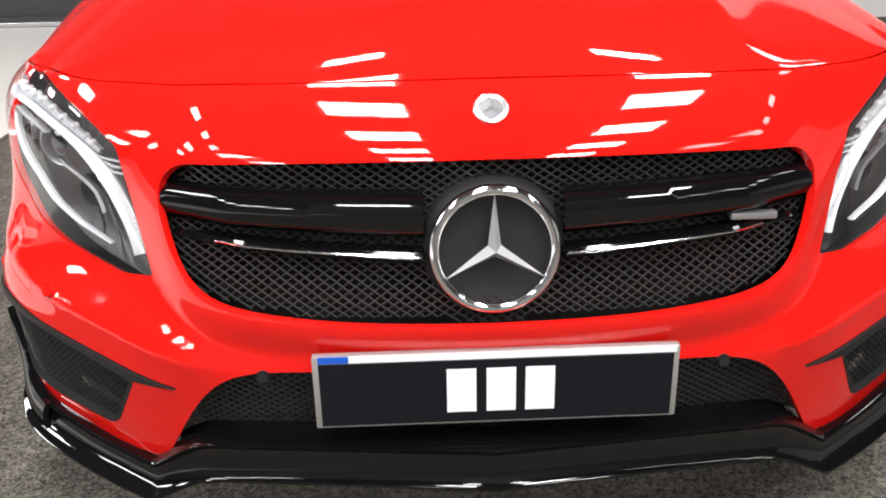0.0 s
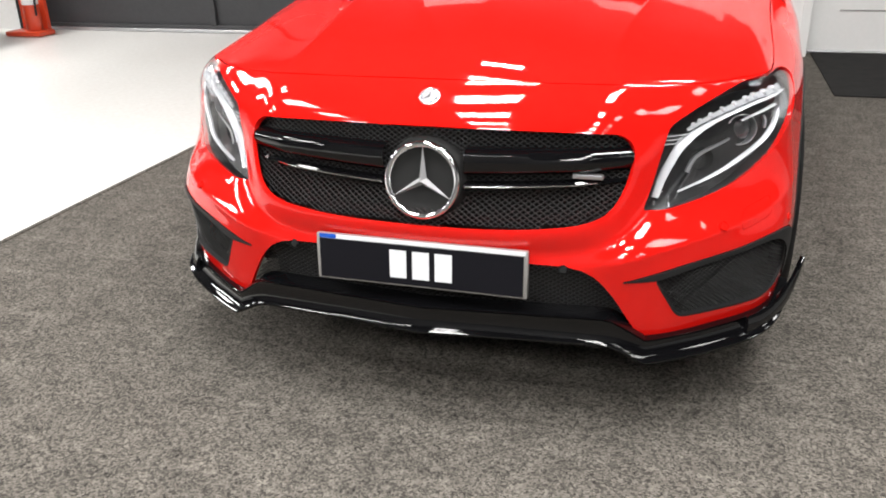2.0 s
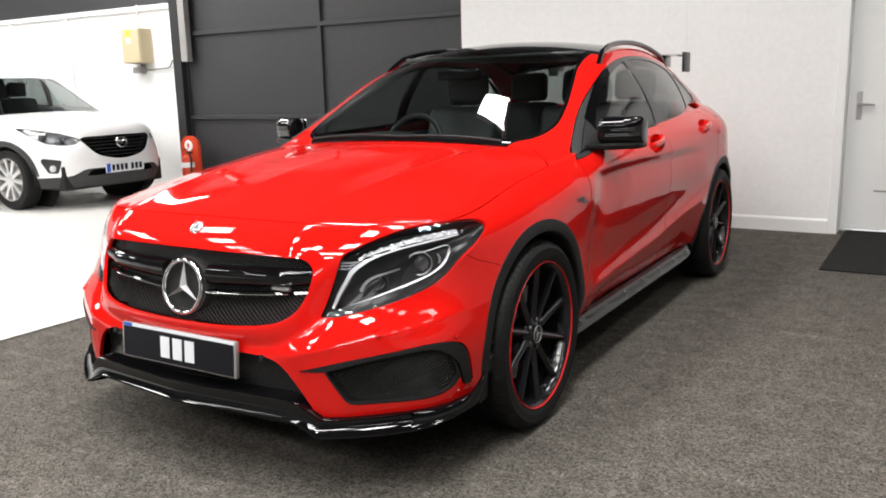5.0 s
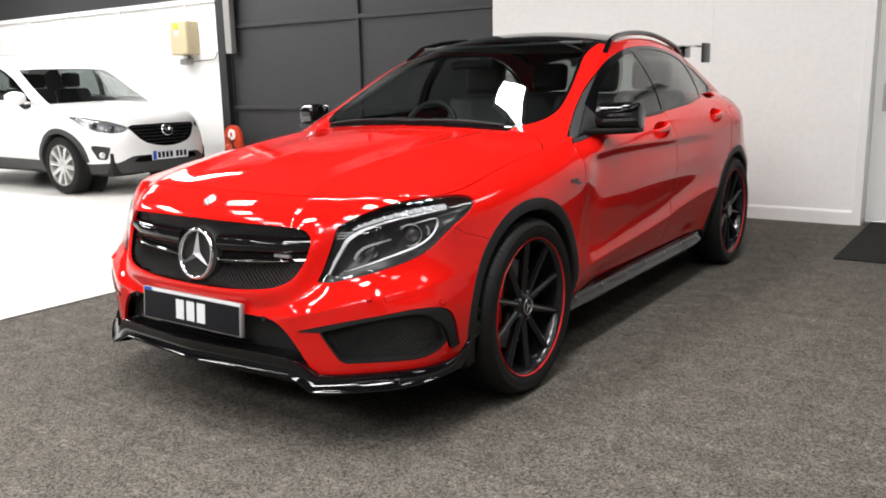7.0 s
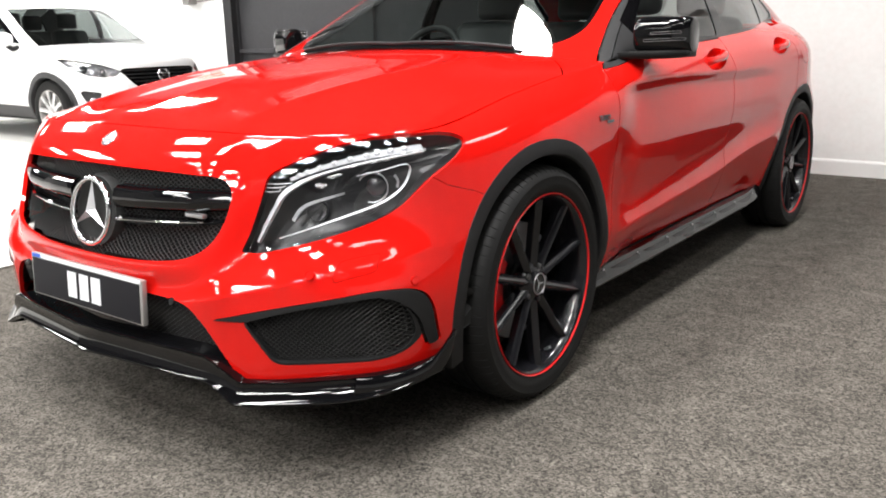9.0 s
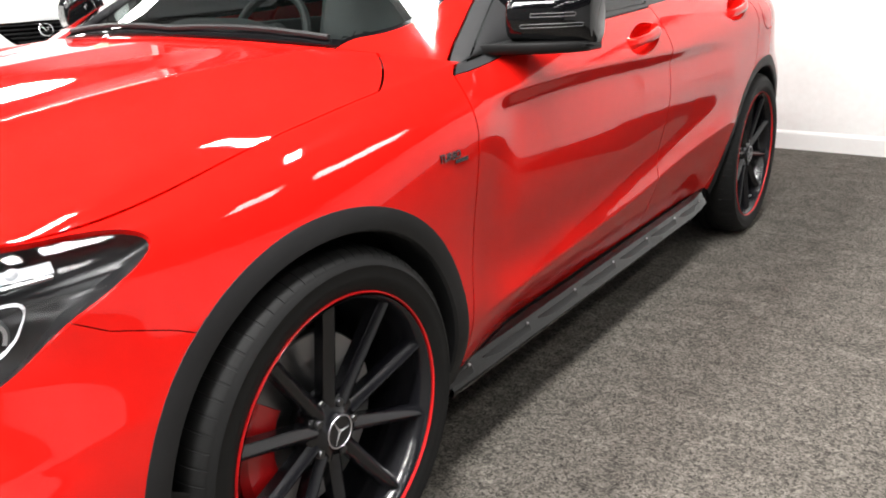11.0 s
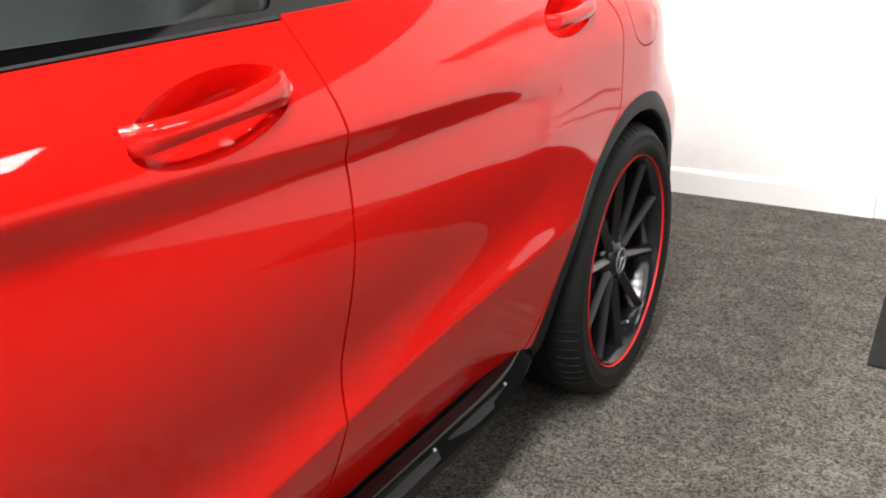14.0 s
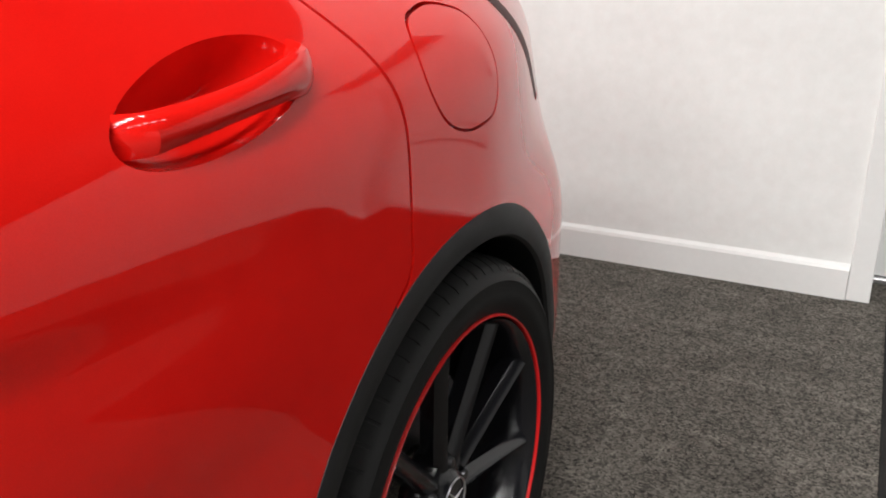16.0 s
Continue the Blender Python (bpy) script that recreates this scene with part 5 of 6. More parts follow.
def louvre(s):
    bm = bmesh.new()
    rows = []
    for k in range(25):
        f = k / 24
        x = 0.10 + 0.392 * f
        base = hull.front(min(x, 0.38), 0.665)[0].y + max(0, x - 0.38) * 0.42
        zt, zb = 0.703 + 0.006 * f, 0.640 + 0.018 * f
        rows.append([(s * x, base + d, z) for z, d in ((zt, 0.035), (zt - 0.002, 0.012), (zt - 0.012, -0.002), ((zt + zb) / 2, -0.008), (zb + 0.010, -0.004), (zb + 0.002, 0.004), (zb, 0.03))])
    sweep(bm, rows)
    part("grille_blade", bm, GLOSS_BLACK, car, "gloss black grille blade", True)
    bm = bmesh.new()
    rows = []
    for k in range(25):
        f = k / 24
        x = 0.10 + 0.37 * f
        base = hull.front(min(x, 0.36), 0.625)[0].y + max(0, x - 0.36) * 0.42
        zt, zb = 0.622 + 0.018 * f, 0.604 + 0.022 * f
        rows.append([(s * x, base + d, z) for z, d in ((zt, 0.03), (zt - 0.001, 0.006), ((zt + zb) / 2, 0.0), (zb + 0.001, 0.006), (zb, 0.03))])
    sweep(bm, rows)
    part("grille_blade", bm, GLOSS_BLACK, car, "thin gloss black grille blade", True)
    bm = bmesh.new()
    tube(bm, [Vector((s * (0.105 + 0.30 * k / 12), hull.front(min(0.36, 0.105 + 0.30 * k / 12), 0.625)[0].y + max(0, 0.30 * k / 12 - 0.255) * 0.42 + 0.001, 0.616 + 0.0145 * k / 12)) for k in range(13)], 0.0018, 6)
    part("blade_edge", bm, CHROME, car, "thin bright blade edge", True)


for s in (1, -1):
    louvre(s)
star_m = Matrix.Translation((0, 0.078, 0.626)) @ pose(0, 0, 0, 80, 0, 0)
bm = bmesh.new()
torus(bm, 0.0865, 0.0075, star_m, 72, 12, 0.9)
emblem = part("emblem", bm, CHROME, car, "chrome three-armed ring emblem", True)
bm = bmesh.new()
star_shape(bm, star_m @ Matrix.Translation((0, 0, -0.008)), 0.084, 0.022, 0.011)
part("emblem_star", bm, STAR, emblem)
bm = bmesh.new()
lathe(bm, [(0.0, -0.026), (0.080, -0.022), (0.093, -0.016), (0.100, -0.024), (0.106, -0.04), (0.11, -0.07)], 64, star_m)
part("emblem_dish", bm, DARK, emblem, "black dish behind the emblem", True)
bm = bmesh.new()
p0 = hull.front(0.40, 0.64)[0]
add_box(bm, 0.35, 0.42, p0.y - 0.004, p0.y + 0.012, 0.642, 0.653, 0.003)
part("trim_badge", bm, SILVER, car, "small silver trim badge", True)
BADGE_SILVER = mat("badge_silver", (0.6, 0.6, 0.62), 0.25, 0.9)
BADGE_DARK = mat("badge_dark_face", (0.22, 0.22, 0.235), 0.3, 0.7)
pb, nb = hull.front(0.0, 0.808, 0.001)
badge_m = Matrix.Translation(pb) @ nb.to_track_quat("Z", "Y").to_matrix().to_4x4()
bm = bmesh.new()
lathe(bm, [(0.0255, 0.0), (0.025, 0.003), (0.022, 0.0045), (0.0175, 0.003), (0.017, 0.002)], 40, badge_m)
badge = part("nose_badge", bm, BADGE_SILVER, car, "round chrome nose badge", True)
bm = bmesh.new()
lathe(bm, [(0.0, 0.0025), (0.0172, 0.0022)], 40, badge_m)
part("badge_face", bm, BADGE_DARK, badge, "dark badge face", True)
bm = bmesh.new()
star_shape(bm, badge_m @ Matrix.Translation((0, 0, 0.0025)), 0.016, 0.003, 0.0028)
part("badge_star", bm, BADGE_SILVER, badge)

# front plate with plain bars for its letters
plate_m = Matrix.Translation((0, 0.034, 0.4255)) @ pose(0, 0, 0, 86, 0, 0)
bm = bmesh.new()
add_box(bm, -0.2675, 0.2675, -0.058, 0.060, -0.012, 0.004, 0.003, plate_m)
plate = part("number_plate", bm, PLATE_FRAME, car, "dark show plate in a grey frame", True)
bm = bmesh.new()
add_box(bm, -0.258, 0.258, -0.053, 0.048, 0.0035, 0.0062, 0.0, plate_m)
part("plate_face", bm, PLATE_BLACK, plate, "black plate face")
for x in (-0.052, 0.006, 0.063):
    bm = bmesh.new()
    add_box(bm, x - 0.0215, x + 0.0215, -0.036, 0.035, 0.006, 0.0072, 0.0, plate_m)
    part("plate_bar", bm, PLATE_WHITE, plate, "plain pale letter bar")
bm = bmesh.new()
add_box(bm, -0.258, -0.214, 0.050, 0.060, 0.0035, 0.0058, 0.0, plate_m)
part("plate_tab", bm, PLATE_BLUE, plate, "blue tab of the plate behind")
bm = bmesh.new()
add_box(bm, -0.214, 0.262, 0.050, 0.060, 0.0035, 0.0056, 0.0, plate_m)
part("plate_strip", bm, PLATE_WHITE, plate, "pale strip of the plate behind")



def disc_on(where, r, material, name, label):
    p, n = where
    bm = bmesh.new()
    lathe(bm, [(0.0, 0.0015), (r * 0.8, 0.0015), (r * 0.86, -0.002), (r * 0.94, -0.002), (r, 0.0008), (r * 1.12, -0.004)], 24, Matrix.Translation(p) @ n.to_track_quat("Z", "Y").to_matrix().to_4x4())
    part(name, bm, material, car, label, True)


for s in (1, -1):
    disc_on(hull.front(s * 0.692, 0.524, 0.004), 0.0115, RED, "parking_sensor", "red round parking sensor")
    disc_on(hull.side(0.37, 0.492, 0.001, s), 0.0105, RED, "parking_sensor", "red round parking sensor")
    disc_on(hull.front(s * 0.345, 0.438, 0.0015), 0.0105, PLASTIC, "parking_sensor", "black round parking sensor")


# headlamps
def band(bm, pts, width, depth, thick=0.008, tilt=0.0):
    """A flat light guide along (x, z) points at a depth behind the lens."""
    rows = []
    for i, (x, z) in enumerate(pts):
        a, b = pts[max(0, i - 1)], pts[min(len(pts) - 1, i + 1)]
        tx, tz = b[0] - a[0], b[1] - a[1]
        le = math.hypot(tx, tz)
        nx, nz = -tz / le, tx / le
        w = width[i] / 2 if isinstance(width, (list, tuple)) else width / 2
        c, n = hull.front(x, z, -depth)
        off = Vector((nx, 0, nz))
        off = off - n * off.dot(n)
        q = n * thick
        up = n * (tilt if off.z > 0 else -tilt)
        rows.append([c - off * w - q, c - off * w + up * 0.5, c, c + off * w - up, c + off * w - up - q])
    sweep(bm, rows)


def smooth_line(pts, n=28):
    f = spline([(k, *p) for k, p in enumerate(pts)])
    return [tuple(v) for v in f(np.linspace(0, len(pts) - 1, n))]


def headlamp(s):
    lens = panel("headlamp", lamp_p if s > 0 else mirror(lamp_p), LENS, car, "clear headlamp lens over a dark housing", 0.004)
    bm = bmesh.new()
    o = [(s * x, z) for x, z in grown(LAMP, 0.004)]
    cx, cz = sum(p[0] for p in o) / len(o), sum(p[1] for p in o) / len(o)
    rows = []
    for f, d in ((1.0, 0.005), (0.985, 0.03), (0.96, 0.045), (0.7, 0.055), (0.35, 0.06), (0.02, 0.06)):
        rows.append([hull.front(cx + (x - cx) * f, cz + (z - cz) * f, -d)[0] for x, z in o])
    sweep(bm, rows, True)
    part("lamp_housing", bm, LAMP_GREY, lens, "dark grey lamp housing", True)
    brow = smooth_line([(0.538, 0.592), (0.552, 0.638), (0.578, 0.692), (0.604, 0.720), (0.637, 0.742), (0.695, 0.764), (0.755, 0.780), (0.812, 0.793)])
    bm = bmesh.new()
    band(bm, [(s * x, z) for x, z in brow], [0.008 + 0.009 * math.sin(math.pi * min(1, (k + 3) / 20)) for k in range(28)], 0.010, tilt=0.008)
    part("light_guide", bm, LAMP_WHITE, lens, "pale curved daytime light guide", True)
    low = smooth_line([(0.590, 0.603), (0.640, 0.620), (0.692, 0.640), (0.750, 0.664), (0.790, 0.692), (0.808, 0.725), (0.806, 0.762), (0.774, 0.756), (0.722, 0.742)], 40)
    bm = bmesh.new()
    band(bm, [(s * x, z) for x, z in low], [0.002 + 0.0035 * math.sin(math.pi * k / 39) for k in range(40)], 0.014, tilt=0.003)
    part("light_guide", bm, CHROME_SATIN, lens, "thin bright line round the projector", True)
    bm = bmesh.new()
    band(bm, [(s * x, z) for x, z in smooth_line([(0.612, 0.642), (0.630, 0.674), (0.668, 0.692), (0.706, 0.704)], 14)], [0.010 - 0.006 * k / 13 for k in range(14)], 0.026)
    part("reflector_edge", bm, SILVER, lens, "bright reflector edge", True)
    for k in range(3):
        bm = bmesh.new()
        band(bm, [(s * x, z) for x, z in smooth_line([(0.549, 0.726 - 0.010 * k), (0.575, 0.727 - 0.009 * k), (0.602 - 0.012 * k, 0.730 - 0.007 * k)], 8)], 0.0022, 0.012, 0.004)
        part("trim_line", bm, CHROME_SATIN, lens, "fine chrome line", True)
    top = smooth_line([(0.598, 0.738), (0.647, 0.761), (0.705, 0.781), (0.760, 0.795), (0.806, 0.803)])
    bm = bmesh.new()
    band(bm, [(s * x, z) for x, z in top], [0.007 + 0.013 * k / 27 for k in range(28)], 0.012)
    part("led_shelf", bm, LAMP_CRYSTAL, lens, "grey crystal shelf with small lamps", True)
    for k in range(9):
        x, z = top[2 + int(2.8 * k)]
        c, n = hull.front(s * x, z + 0.003, -0.013)
        r = 0.0055 + 0.0004 * k
        bm = bmesh.new()
        lathe(bm, [(0.0, 0.9 * r), (0.6 * r, 0.72 * r), (r, 0.1 * r), (1.2 * r, -0.5 * r)], 10, Matrix.Translation(c) @ n.to_track_quat("Z", "Y").to_matrix().to_4x4())
        part("led", bm, LAMP_CRYSTAL, lens, "small clear lamp", True)
    bm = bmesh.new()
    band(bm, [(s * x, z) for x, z in smooth_line([(0.786, 0.738), (0.794, 0.724), (0.794, 0.706)], 8)], 0.008, 0.03)
    part("reflector_edge", bm, SILVER, lens, "bright upright reflector edge", True)
    c, n = hull.front(s * 0.752, 0.711, -0.05)
    m = Matrix.Translation(c) @ (n * 0.6 + Vector((0, -0.7, 0))).to_track_quat("Z", "Y").to_matrix().to_4x4()
    bm = bmesh.new()
    torus(bm, 0.037, 0.0016, m, 40, 8)
    lathe(bm, [(0.037, 0.0), (0.031, -0.012), (0.029, -0.02)], 40, m)
    part("projector_ring", bm, SILVER, lens, "silver projector ring", True)
    bm = bmesh.new()
    lathe(bm, [(0.030 * math.sin(a), -0.016 + 0.018 * math.cos(a)) for a in (math.pi / 2 * k / 8 for k in range(9))], 32, m)
    part("projector_lens", bm, PROJECTOR, lens, "dark glass projector", True)
    c, n = hull.front(s * 0.655, 0.666, -0.05)
    m = Matrix.Translation(c) @ (n * 0.6 + Vector((0, -0.7, 0))).to_track_quat("Z", "Y").to_matrix().to_4x4()
    bm = bmesh.new()
    lathe(bm, [(0.028, 0.0), (0.026, -0.004), (0.015, -0.016), (0.0, -0.02)], 32, m)
    part("reflector_bowl", bm, LAMP_GREY, lens, "grey reflector bowl", True)


PROJECTOR = mat("projector_glass", (0.03, 0.03, 0.035), 0.03, 0, 1.0)
for s in (1, -1):
    headlamp(s)


# doors: handles, mirrors, badges, rails, wing, wipers
def door_handle(outline, s, door, y0, y1, z0, z1):
    bm = bmesh.new()
    cy, cz = sum(p[0] for p in outline) / len(outline), sum(p[1] for p in outline) / len(outline)
    rows = []
    for k in range(13):
        f = 1 - k / 12 * 0.98
        d = 0.044 * (1 - f * f) ** 0.7
        rows.append([hull.side(cy + (y - cy) * f, cz + (z - cz) * f, -d, s)[0] for y, z in outline])
    sweep(bm, rows, True)
    part("handle_cup", bm, RED, door, "", True)
    bm = bmesh.new()
    rows = []
    for k in range(21):
        f = k / 20
        y, z = y0 + (y1 - y0) * f, z0 + (z1 - z0) * f
        bow = 0.016 * math.sin(math.pi * f) ** 0.6 + 0.005 * f - (0.02 * (1 - f / 0.08) if f < 0.08 else 0) - (0.02 * (f - 0.94) / 0.06 if f > 0.94 else 0)
        p, n = hull.side(y, z, 0, s)
        h = 0.0165 - 0.0045 * math.sin(math.pi * f) + 0.005 * f ** 2
        rows.append([p + Vector((s * (bow + dx), 0, dz * h)) for dx, dz in ((-0.018, 0.6), (-0.008, 0.95), (-0.002, 1.0), (0.003, 0.85), (0.007, 0.45), (0.009, 0.0), (0.008, -0.5), (0.004, -0.9), (-0.002, -1.0), (-0.010, -0.9), (-0.020, -0.5))])
    vs = sweep(bm, rows, True)
    bm.faces.new(vs[0])
    bm.faces.new(vs[-1][::-1])
    part("door_handle", bm, RED, door, "red pull handle", True)


for s, k in ((1, 0), (-1, 1)):
    door_handle(HANDLE_F, s, doors_f[k], 2.186, 2.424, 0.934, 0.956)
    door_handle(HANDLE_R, s, doors_r[k], 3.112, 3.328, 0.964, 0.986)


FOOT_BLACK = mat("satin_black_plastic", (0.008, 0.008, 0.008), 0.45, spec=0.22)
STRIP_GREY = mat("indicator_glass", (0.11, 0.11, 0.115), 0.4, 0.0)


def mirror_section(f):
    """Middle, half depths and half height of the mirror's housing at a share f of its width."""
    x = 0.842 + 0.168 * f
    end = math.sqrt(max(0.0, 1 - (max(0.0, f - 0.87) / 0.135) ** 2)) * math.sqrt(max(0.0, 1 - (max(0.0, 0.10 - f) / 0.105) ** 2))
    y = 1.615 + 0.055 * f + 0.05 * max(0, f - 0.7)
    dy = (0.125 - 0.02 * f) * (0.66 + 0.34 * end)
    h = (0.057 + 0.005 * f) * (0.74 + 0.26 * end)
    return x, y, dy * 0.55, dy * 0.45, 1.046 - 0.004 * f - 0.008 * (1 - end), h


def mirror_front(f, z):
    """A point on the front of the housing."""
    x, y, front, _, zc, h = mirror_section(f)
    sa = min(1, abs(z - zc) / h) ** (1 / 0.72)
    return x, y - front * (1 - sa * sa) ** 0.36 - 0.0003, z


def wing_mirror(s, door):
    bm = bmesh.new()
    rows = []
    for f in (0, 0.01, 0.03, 0.06, 0.09, 0.13, 0.2, 0.3, 0.4, 0.5, 0.6, 0.7, 0.78, 0.84, 0.88, 0.91, 0.94, 0.965, 0.985, 0.996, 1.003):
        x, y, front, rear, zc, h = mirror_section(f)
        row = []
        for q in range(32):
            a = 2 * math.pi * q / 32
            ca, sa = math.cos(a), math.sin(a)
            yy = math.copysign(abs(ca) ** 0.72, ca)
            zz = math.copysign(abs(sa) ** 0.72, sa)
            row.append((s * x, y + (front if yy < 0 else rear) * yy, zc + h * zz))
        rows.append(row)
    vs = sweep(bm, rows, True)
    bm.faces.new(vs[0])
    bm.faces.new(vs[-1][::-1])
    mir = part("wing_mirror", bm, GLOSS_BLACK, door, "gloss black door mirror", True)
    for f0, f1, z0 in ((0.36, 0.86, 1.050), (0.24, 0.93, 1.027)):
        bm = bmesh.new()
        loop = []
        for k in range(56):
            g = k % 28
            if g < 22:
                u, v = g / 21, 1.0
            else:
                u, v = 1.0 + 0.03 * math.sin(math.pi * (g - 21) / 7), math.cos(math.pi * (g - 21) / 7)
            if k >= 28:
                u, v = 1 - u, -v
            f = f0 + (f1 - f0) * u
            x, y, z = mirror_front(f, z0 + 0.0045 * (f - f0) + 0.0036 * v)
            loop.append((s * x, y, z))
        tube(bm, loop, 0.0007, 5, True)
        part("indicator_strip", bm, STRIP_GREY, mir, "thin clear outline of the indicator", True)
    return mir


def mirror_extras(s):
    """Foot, indicator strips and glass of a mirror."""
    bm = bmesh.new()
    rows = []
    for x, y0, y1, z0, z1 in ((0.775, 1.462, 1.60, 0.962, 0.988), (0.81, 1.500, 1.64, 0.964, 0.991), (0.85, 1.538, 1.67, 0.965, 0.993), (0.92, 1.568, 1.70, 0.966, 0.994), (0.975, 1.596, 1.715, 0.968, 0.994), (1.002, 1.617, 1.715, 0.970, 0.993), (1.010, 1.634, 1.705, 0.974, 0.989)):
        rows.append([(s * x, y0, z0 + 0.012), (s * x, y0 + 0.004, z0 + 0.005), (s * x, y0 + 0.012, z0 + 0.001), (s * x, y0 + 0.03, z0), (s * x, y1, z0), (s * x, y1, z1), (s * x, y0 + 0.008, z1), (s * x, y0 + 0.002, z1 - 0.002), (s * x, y0, z1 - 0.006)])
    vs = sweep(bm, rows, True)
    bm.faces.new(vs[0])
    bm.faces.new(vs[-1][::-1])
    part("mirror_foot", bm, FOOT_BLACK, car, "matt black mirror foot", True)
    bm = bmesh.new()
    add_box(bm, 0.855, 1.0, 1.70, 1.706, 1.0, 1.095, 0.002)
    if s < 0:
        bmesh.ops.scale(bm, vec=(-1, 1, 1), verts=bm.verts)
    part("mirror_glass", bm, CHROME, car, "mirror glass", True)


BADGE_METAL = mat("dark_chrome", (0.16, 0.16, 0.17), 0.25, 0.9)


def word_on_side(bm, word, s, y0, y1, z0, height):
    """Raised letters along the flank."""
    c = bpy.data.curves.new("word", "FONT")
    c.body, c.extrude, c.size, c.shear, c.resolution_u = word, 0.0015, 1.0, 0.12, 2
    ob = bpy.data.objects.new("word", c)
    scene.collection.objects.link(ob)
    bpy.context.view_layer.update()
    me = bpy.data.meshes.new_from_object(ob.evaluated_get(bpy.context.evaluated_depsgraph_get()))
    bpy.data.objects.remove(ob)
    lo, hi = min(v.co.x for v in me.vertices), max(v.co.x for v in me.vertices)
    top = max(v.co.y for v in me.vertices)
    for v in me.vertices:
        f = (v.co.x - lo) / (hi - lo)
        y = y0 + (y1 - y0) * (f if s > 0 else 1 - f)
        v.co = hull.side(y, z0 + height * v.co.y / top, 0.0016 + v.co.z, s)[0]
    bm.from_mesh(me)
    bpy.data.meshes.remove(me)


for s, k in ((1, 0), (-1, 1)):
    wing_mirror(s, doors_f[k])
    mirror_extras(s)
    bm = bmesh.new()
    word_on_side(bm, "TURBO", s, 1.206, 1.278, 0.793, 0.0165)
    rows = [[hull.side(1.258 + 0.047 * q / 4, 0.783 + dz, d, s)[0] for dz, d in ((0.0, 0.0), (0.0, 0.003), (0.008, 0.003), (0.008, 0.0))] for q in range(5)]
    sweep(bm, rows, True)
    part("fender_badge", bm, BADGE_METAL, fenders[k], "small dark chrome fender badge")
    bm = bmesh.new()
    pts = []
    for q in range(31):
        t = 0.33 + 0.5 * q / 30
        r = hull.RAIL(t)[0]
        lift = 0.035 * min(1, min(q, 30 - q) / 3)
        pts.append((s * (r[0] - 0.015), r[1], r[2] + lift - 0.002))
    tube(bm, pts, 0.014, 8)
    part("roof_rail", bm, GLOSS_BLACK, car, "black roof rail", True)
    bm = bmesh.new()
    add_box(bm, -0.008, 0.008, 4.08, 4.24, 1.30, 1.435, 0.006, Matrix.Translation((s * 0.50, 0, 0)))
    part("wing_end_plate", bm, PLASTIC_GREY, car, "dark grey rear wing end plate", True)
    bm = bmesh.new()
    add_box(bm, -0.012, 0.012, 3.85, 4.10, 1.335, 1.41, 0.006, Matrix.Translation((s * 0.40, 0, 0)))
    part("wing_strut", bm, GLOSS_BLACK, car, "black rear wing strut", True)
bm = bmesh.new()
rows = []
for k in range(9):
    x = -0.5 + k / 8
    rows.append([(x, y, z + 0.012 * (1 - (2 * x) ** 2)) for y, z in ((3.90, 1.408), (3.98, 1.418), (4.12, 1.412), (4.21, 1.418), (4.12, 1.402), (3.98, 1.402))])
vs = sweep(bm, rows, True)
bm.faces.new(vs[0])
bm.faces.new(vs[-1][::-1])
part("rear_wing", bm, GLOSS_BLACK, car, "gloss black rear wing", True)


def on_screen(x, t, d):
    """A point on the windscreen: t along it from the foot, d off the glass."""
    r, c = hull.RAIL(t)[0], hull.CROWN(t)[0]
    f = min(1, abs(x) / r[0])
    return Vector((x, c[0] + (r[1] - c[0]) * f ** 2 - d * 0.5, c[1] + (r[2] - c[1]) * f ** 2 + d))


for a, b in ((-0.52, 0.02), (0.02, 0.50)):
    bm = bmesh.new()
    tube(bm, [on_screen(a + (b - a) * k / 12, 0.012 + 0.006 * math.sin(math.pi * k / 12), 0.008) for k in range(13)], 0.007, 6)
    part("wiper", bm, PLASTIC, car, "black wiper blade", True)
bm = bmesh.new()
rows = []
for k in range(25):
    x = -0.535 + 1.07 * k / 24
    rows.append([on_screen(x, t, d) for t, d in ((0.0, -0.012), (0.003, 0.002), (0.008, 0.003), (0.014, 0.0025))])
sweep(bm, rows)
part("scuttle", bm, GLOSS_BLACK, car, "black plastic scuttle panel", True)


# inside of the red car
TRIM_DARK = mat("black_cabin_trim", (0.02, 0.02, 0.02), 0.6)
grain(TRIM_DARK, 250, (0.011, 0.011, 0.011), (0.02, 0.02, 0.02), bump=0.0004)
bm = bmesh.new()
rows = []
for k in range(21):
    x = -0.70 + 1.40 * k / 20
    f = 1 - (x / 0.72) ** 2
    rows.append([(x, y - 0.10 * (1 - f), z) for y, z in ((1.36 + 0.02 * f, 0.955), (1.55, 0.975), (1.72, 0.985), (1.80, 0.975), (1.86, 0.94), (1.88, 0.86), (1.84, 0.70), (1.80, 0.5))])
sweep(bm, rows)
part("dashboard", bm, TRIM_DARK, car, "black padded dashboard", True)
bm = bmesh.new()
rows = [[(-0.55 + 0.36 * k / 8, y, z + 0.03 * math.sin(math.pi * k / 8)) for y, z in ((1.60, 0.98), (1.70, 1.0), (1.86, 0.99), (1.88, 0.95))] for k in range(9)]
sweep(bm, rows)
part("instrument_hood", bm, TRIM_DARK, car, "black instrument hood", True)
bm = bmesh.new()
wm = Matrix.Translation((-0.37, 2.0, 0.93)) @ pose(0, 0, 0, 68, 0, 0)
torus(bm, 0.175, 0.016, wm, 48, 8)
steer = part("steering_wheel", bm, TRIM_DARK, car, "black leather steering wheel", True)
bm = bmesh.new()
lathe(bm, [(0.0, 0.02), (0.06, 0.012), (0.075, -0.02)], 24, wm)
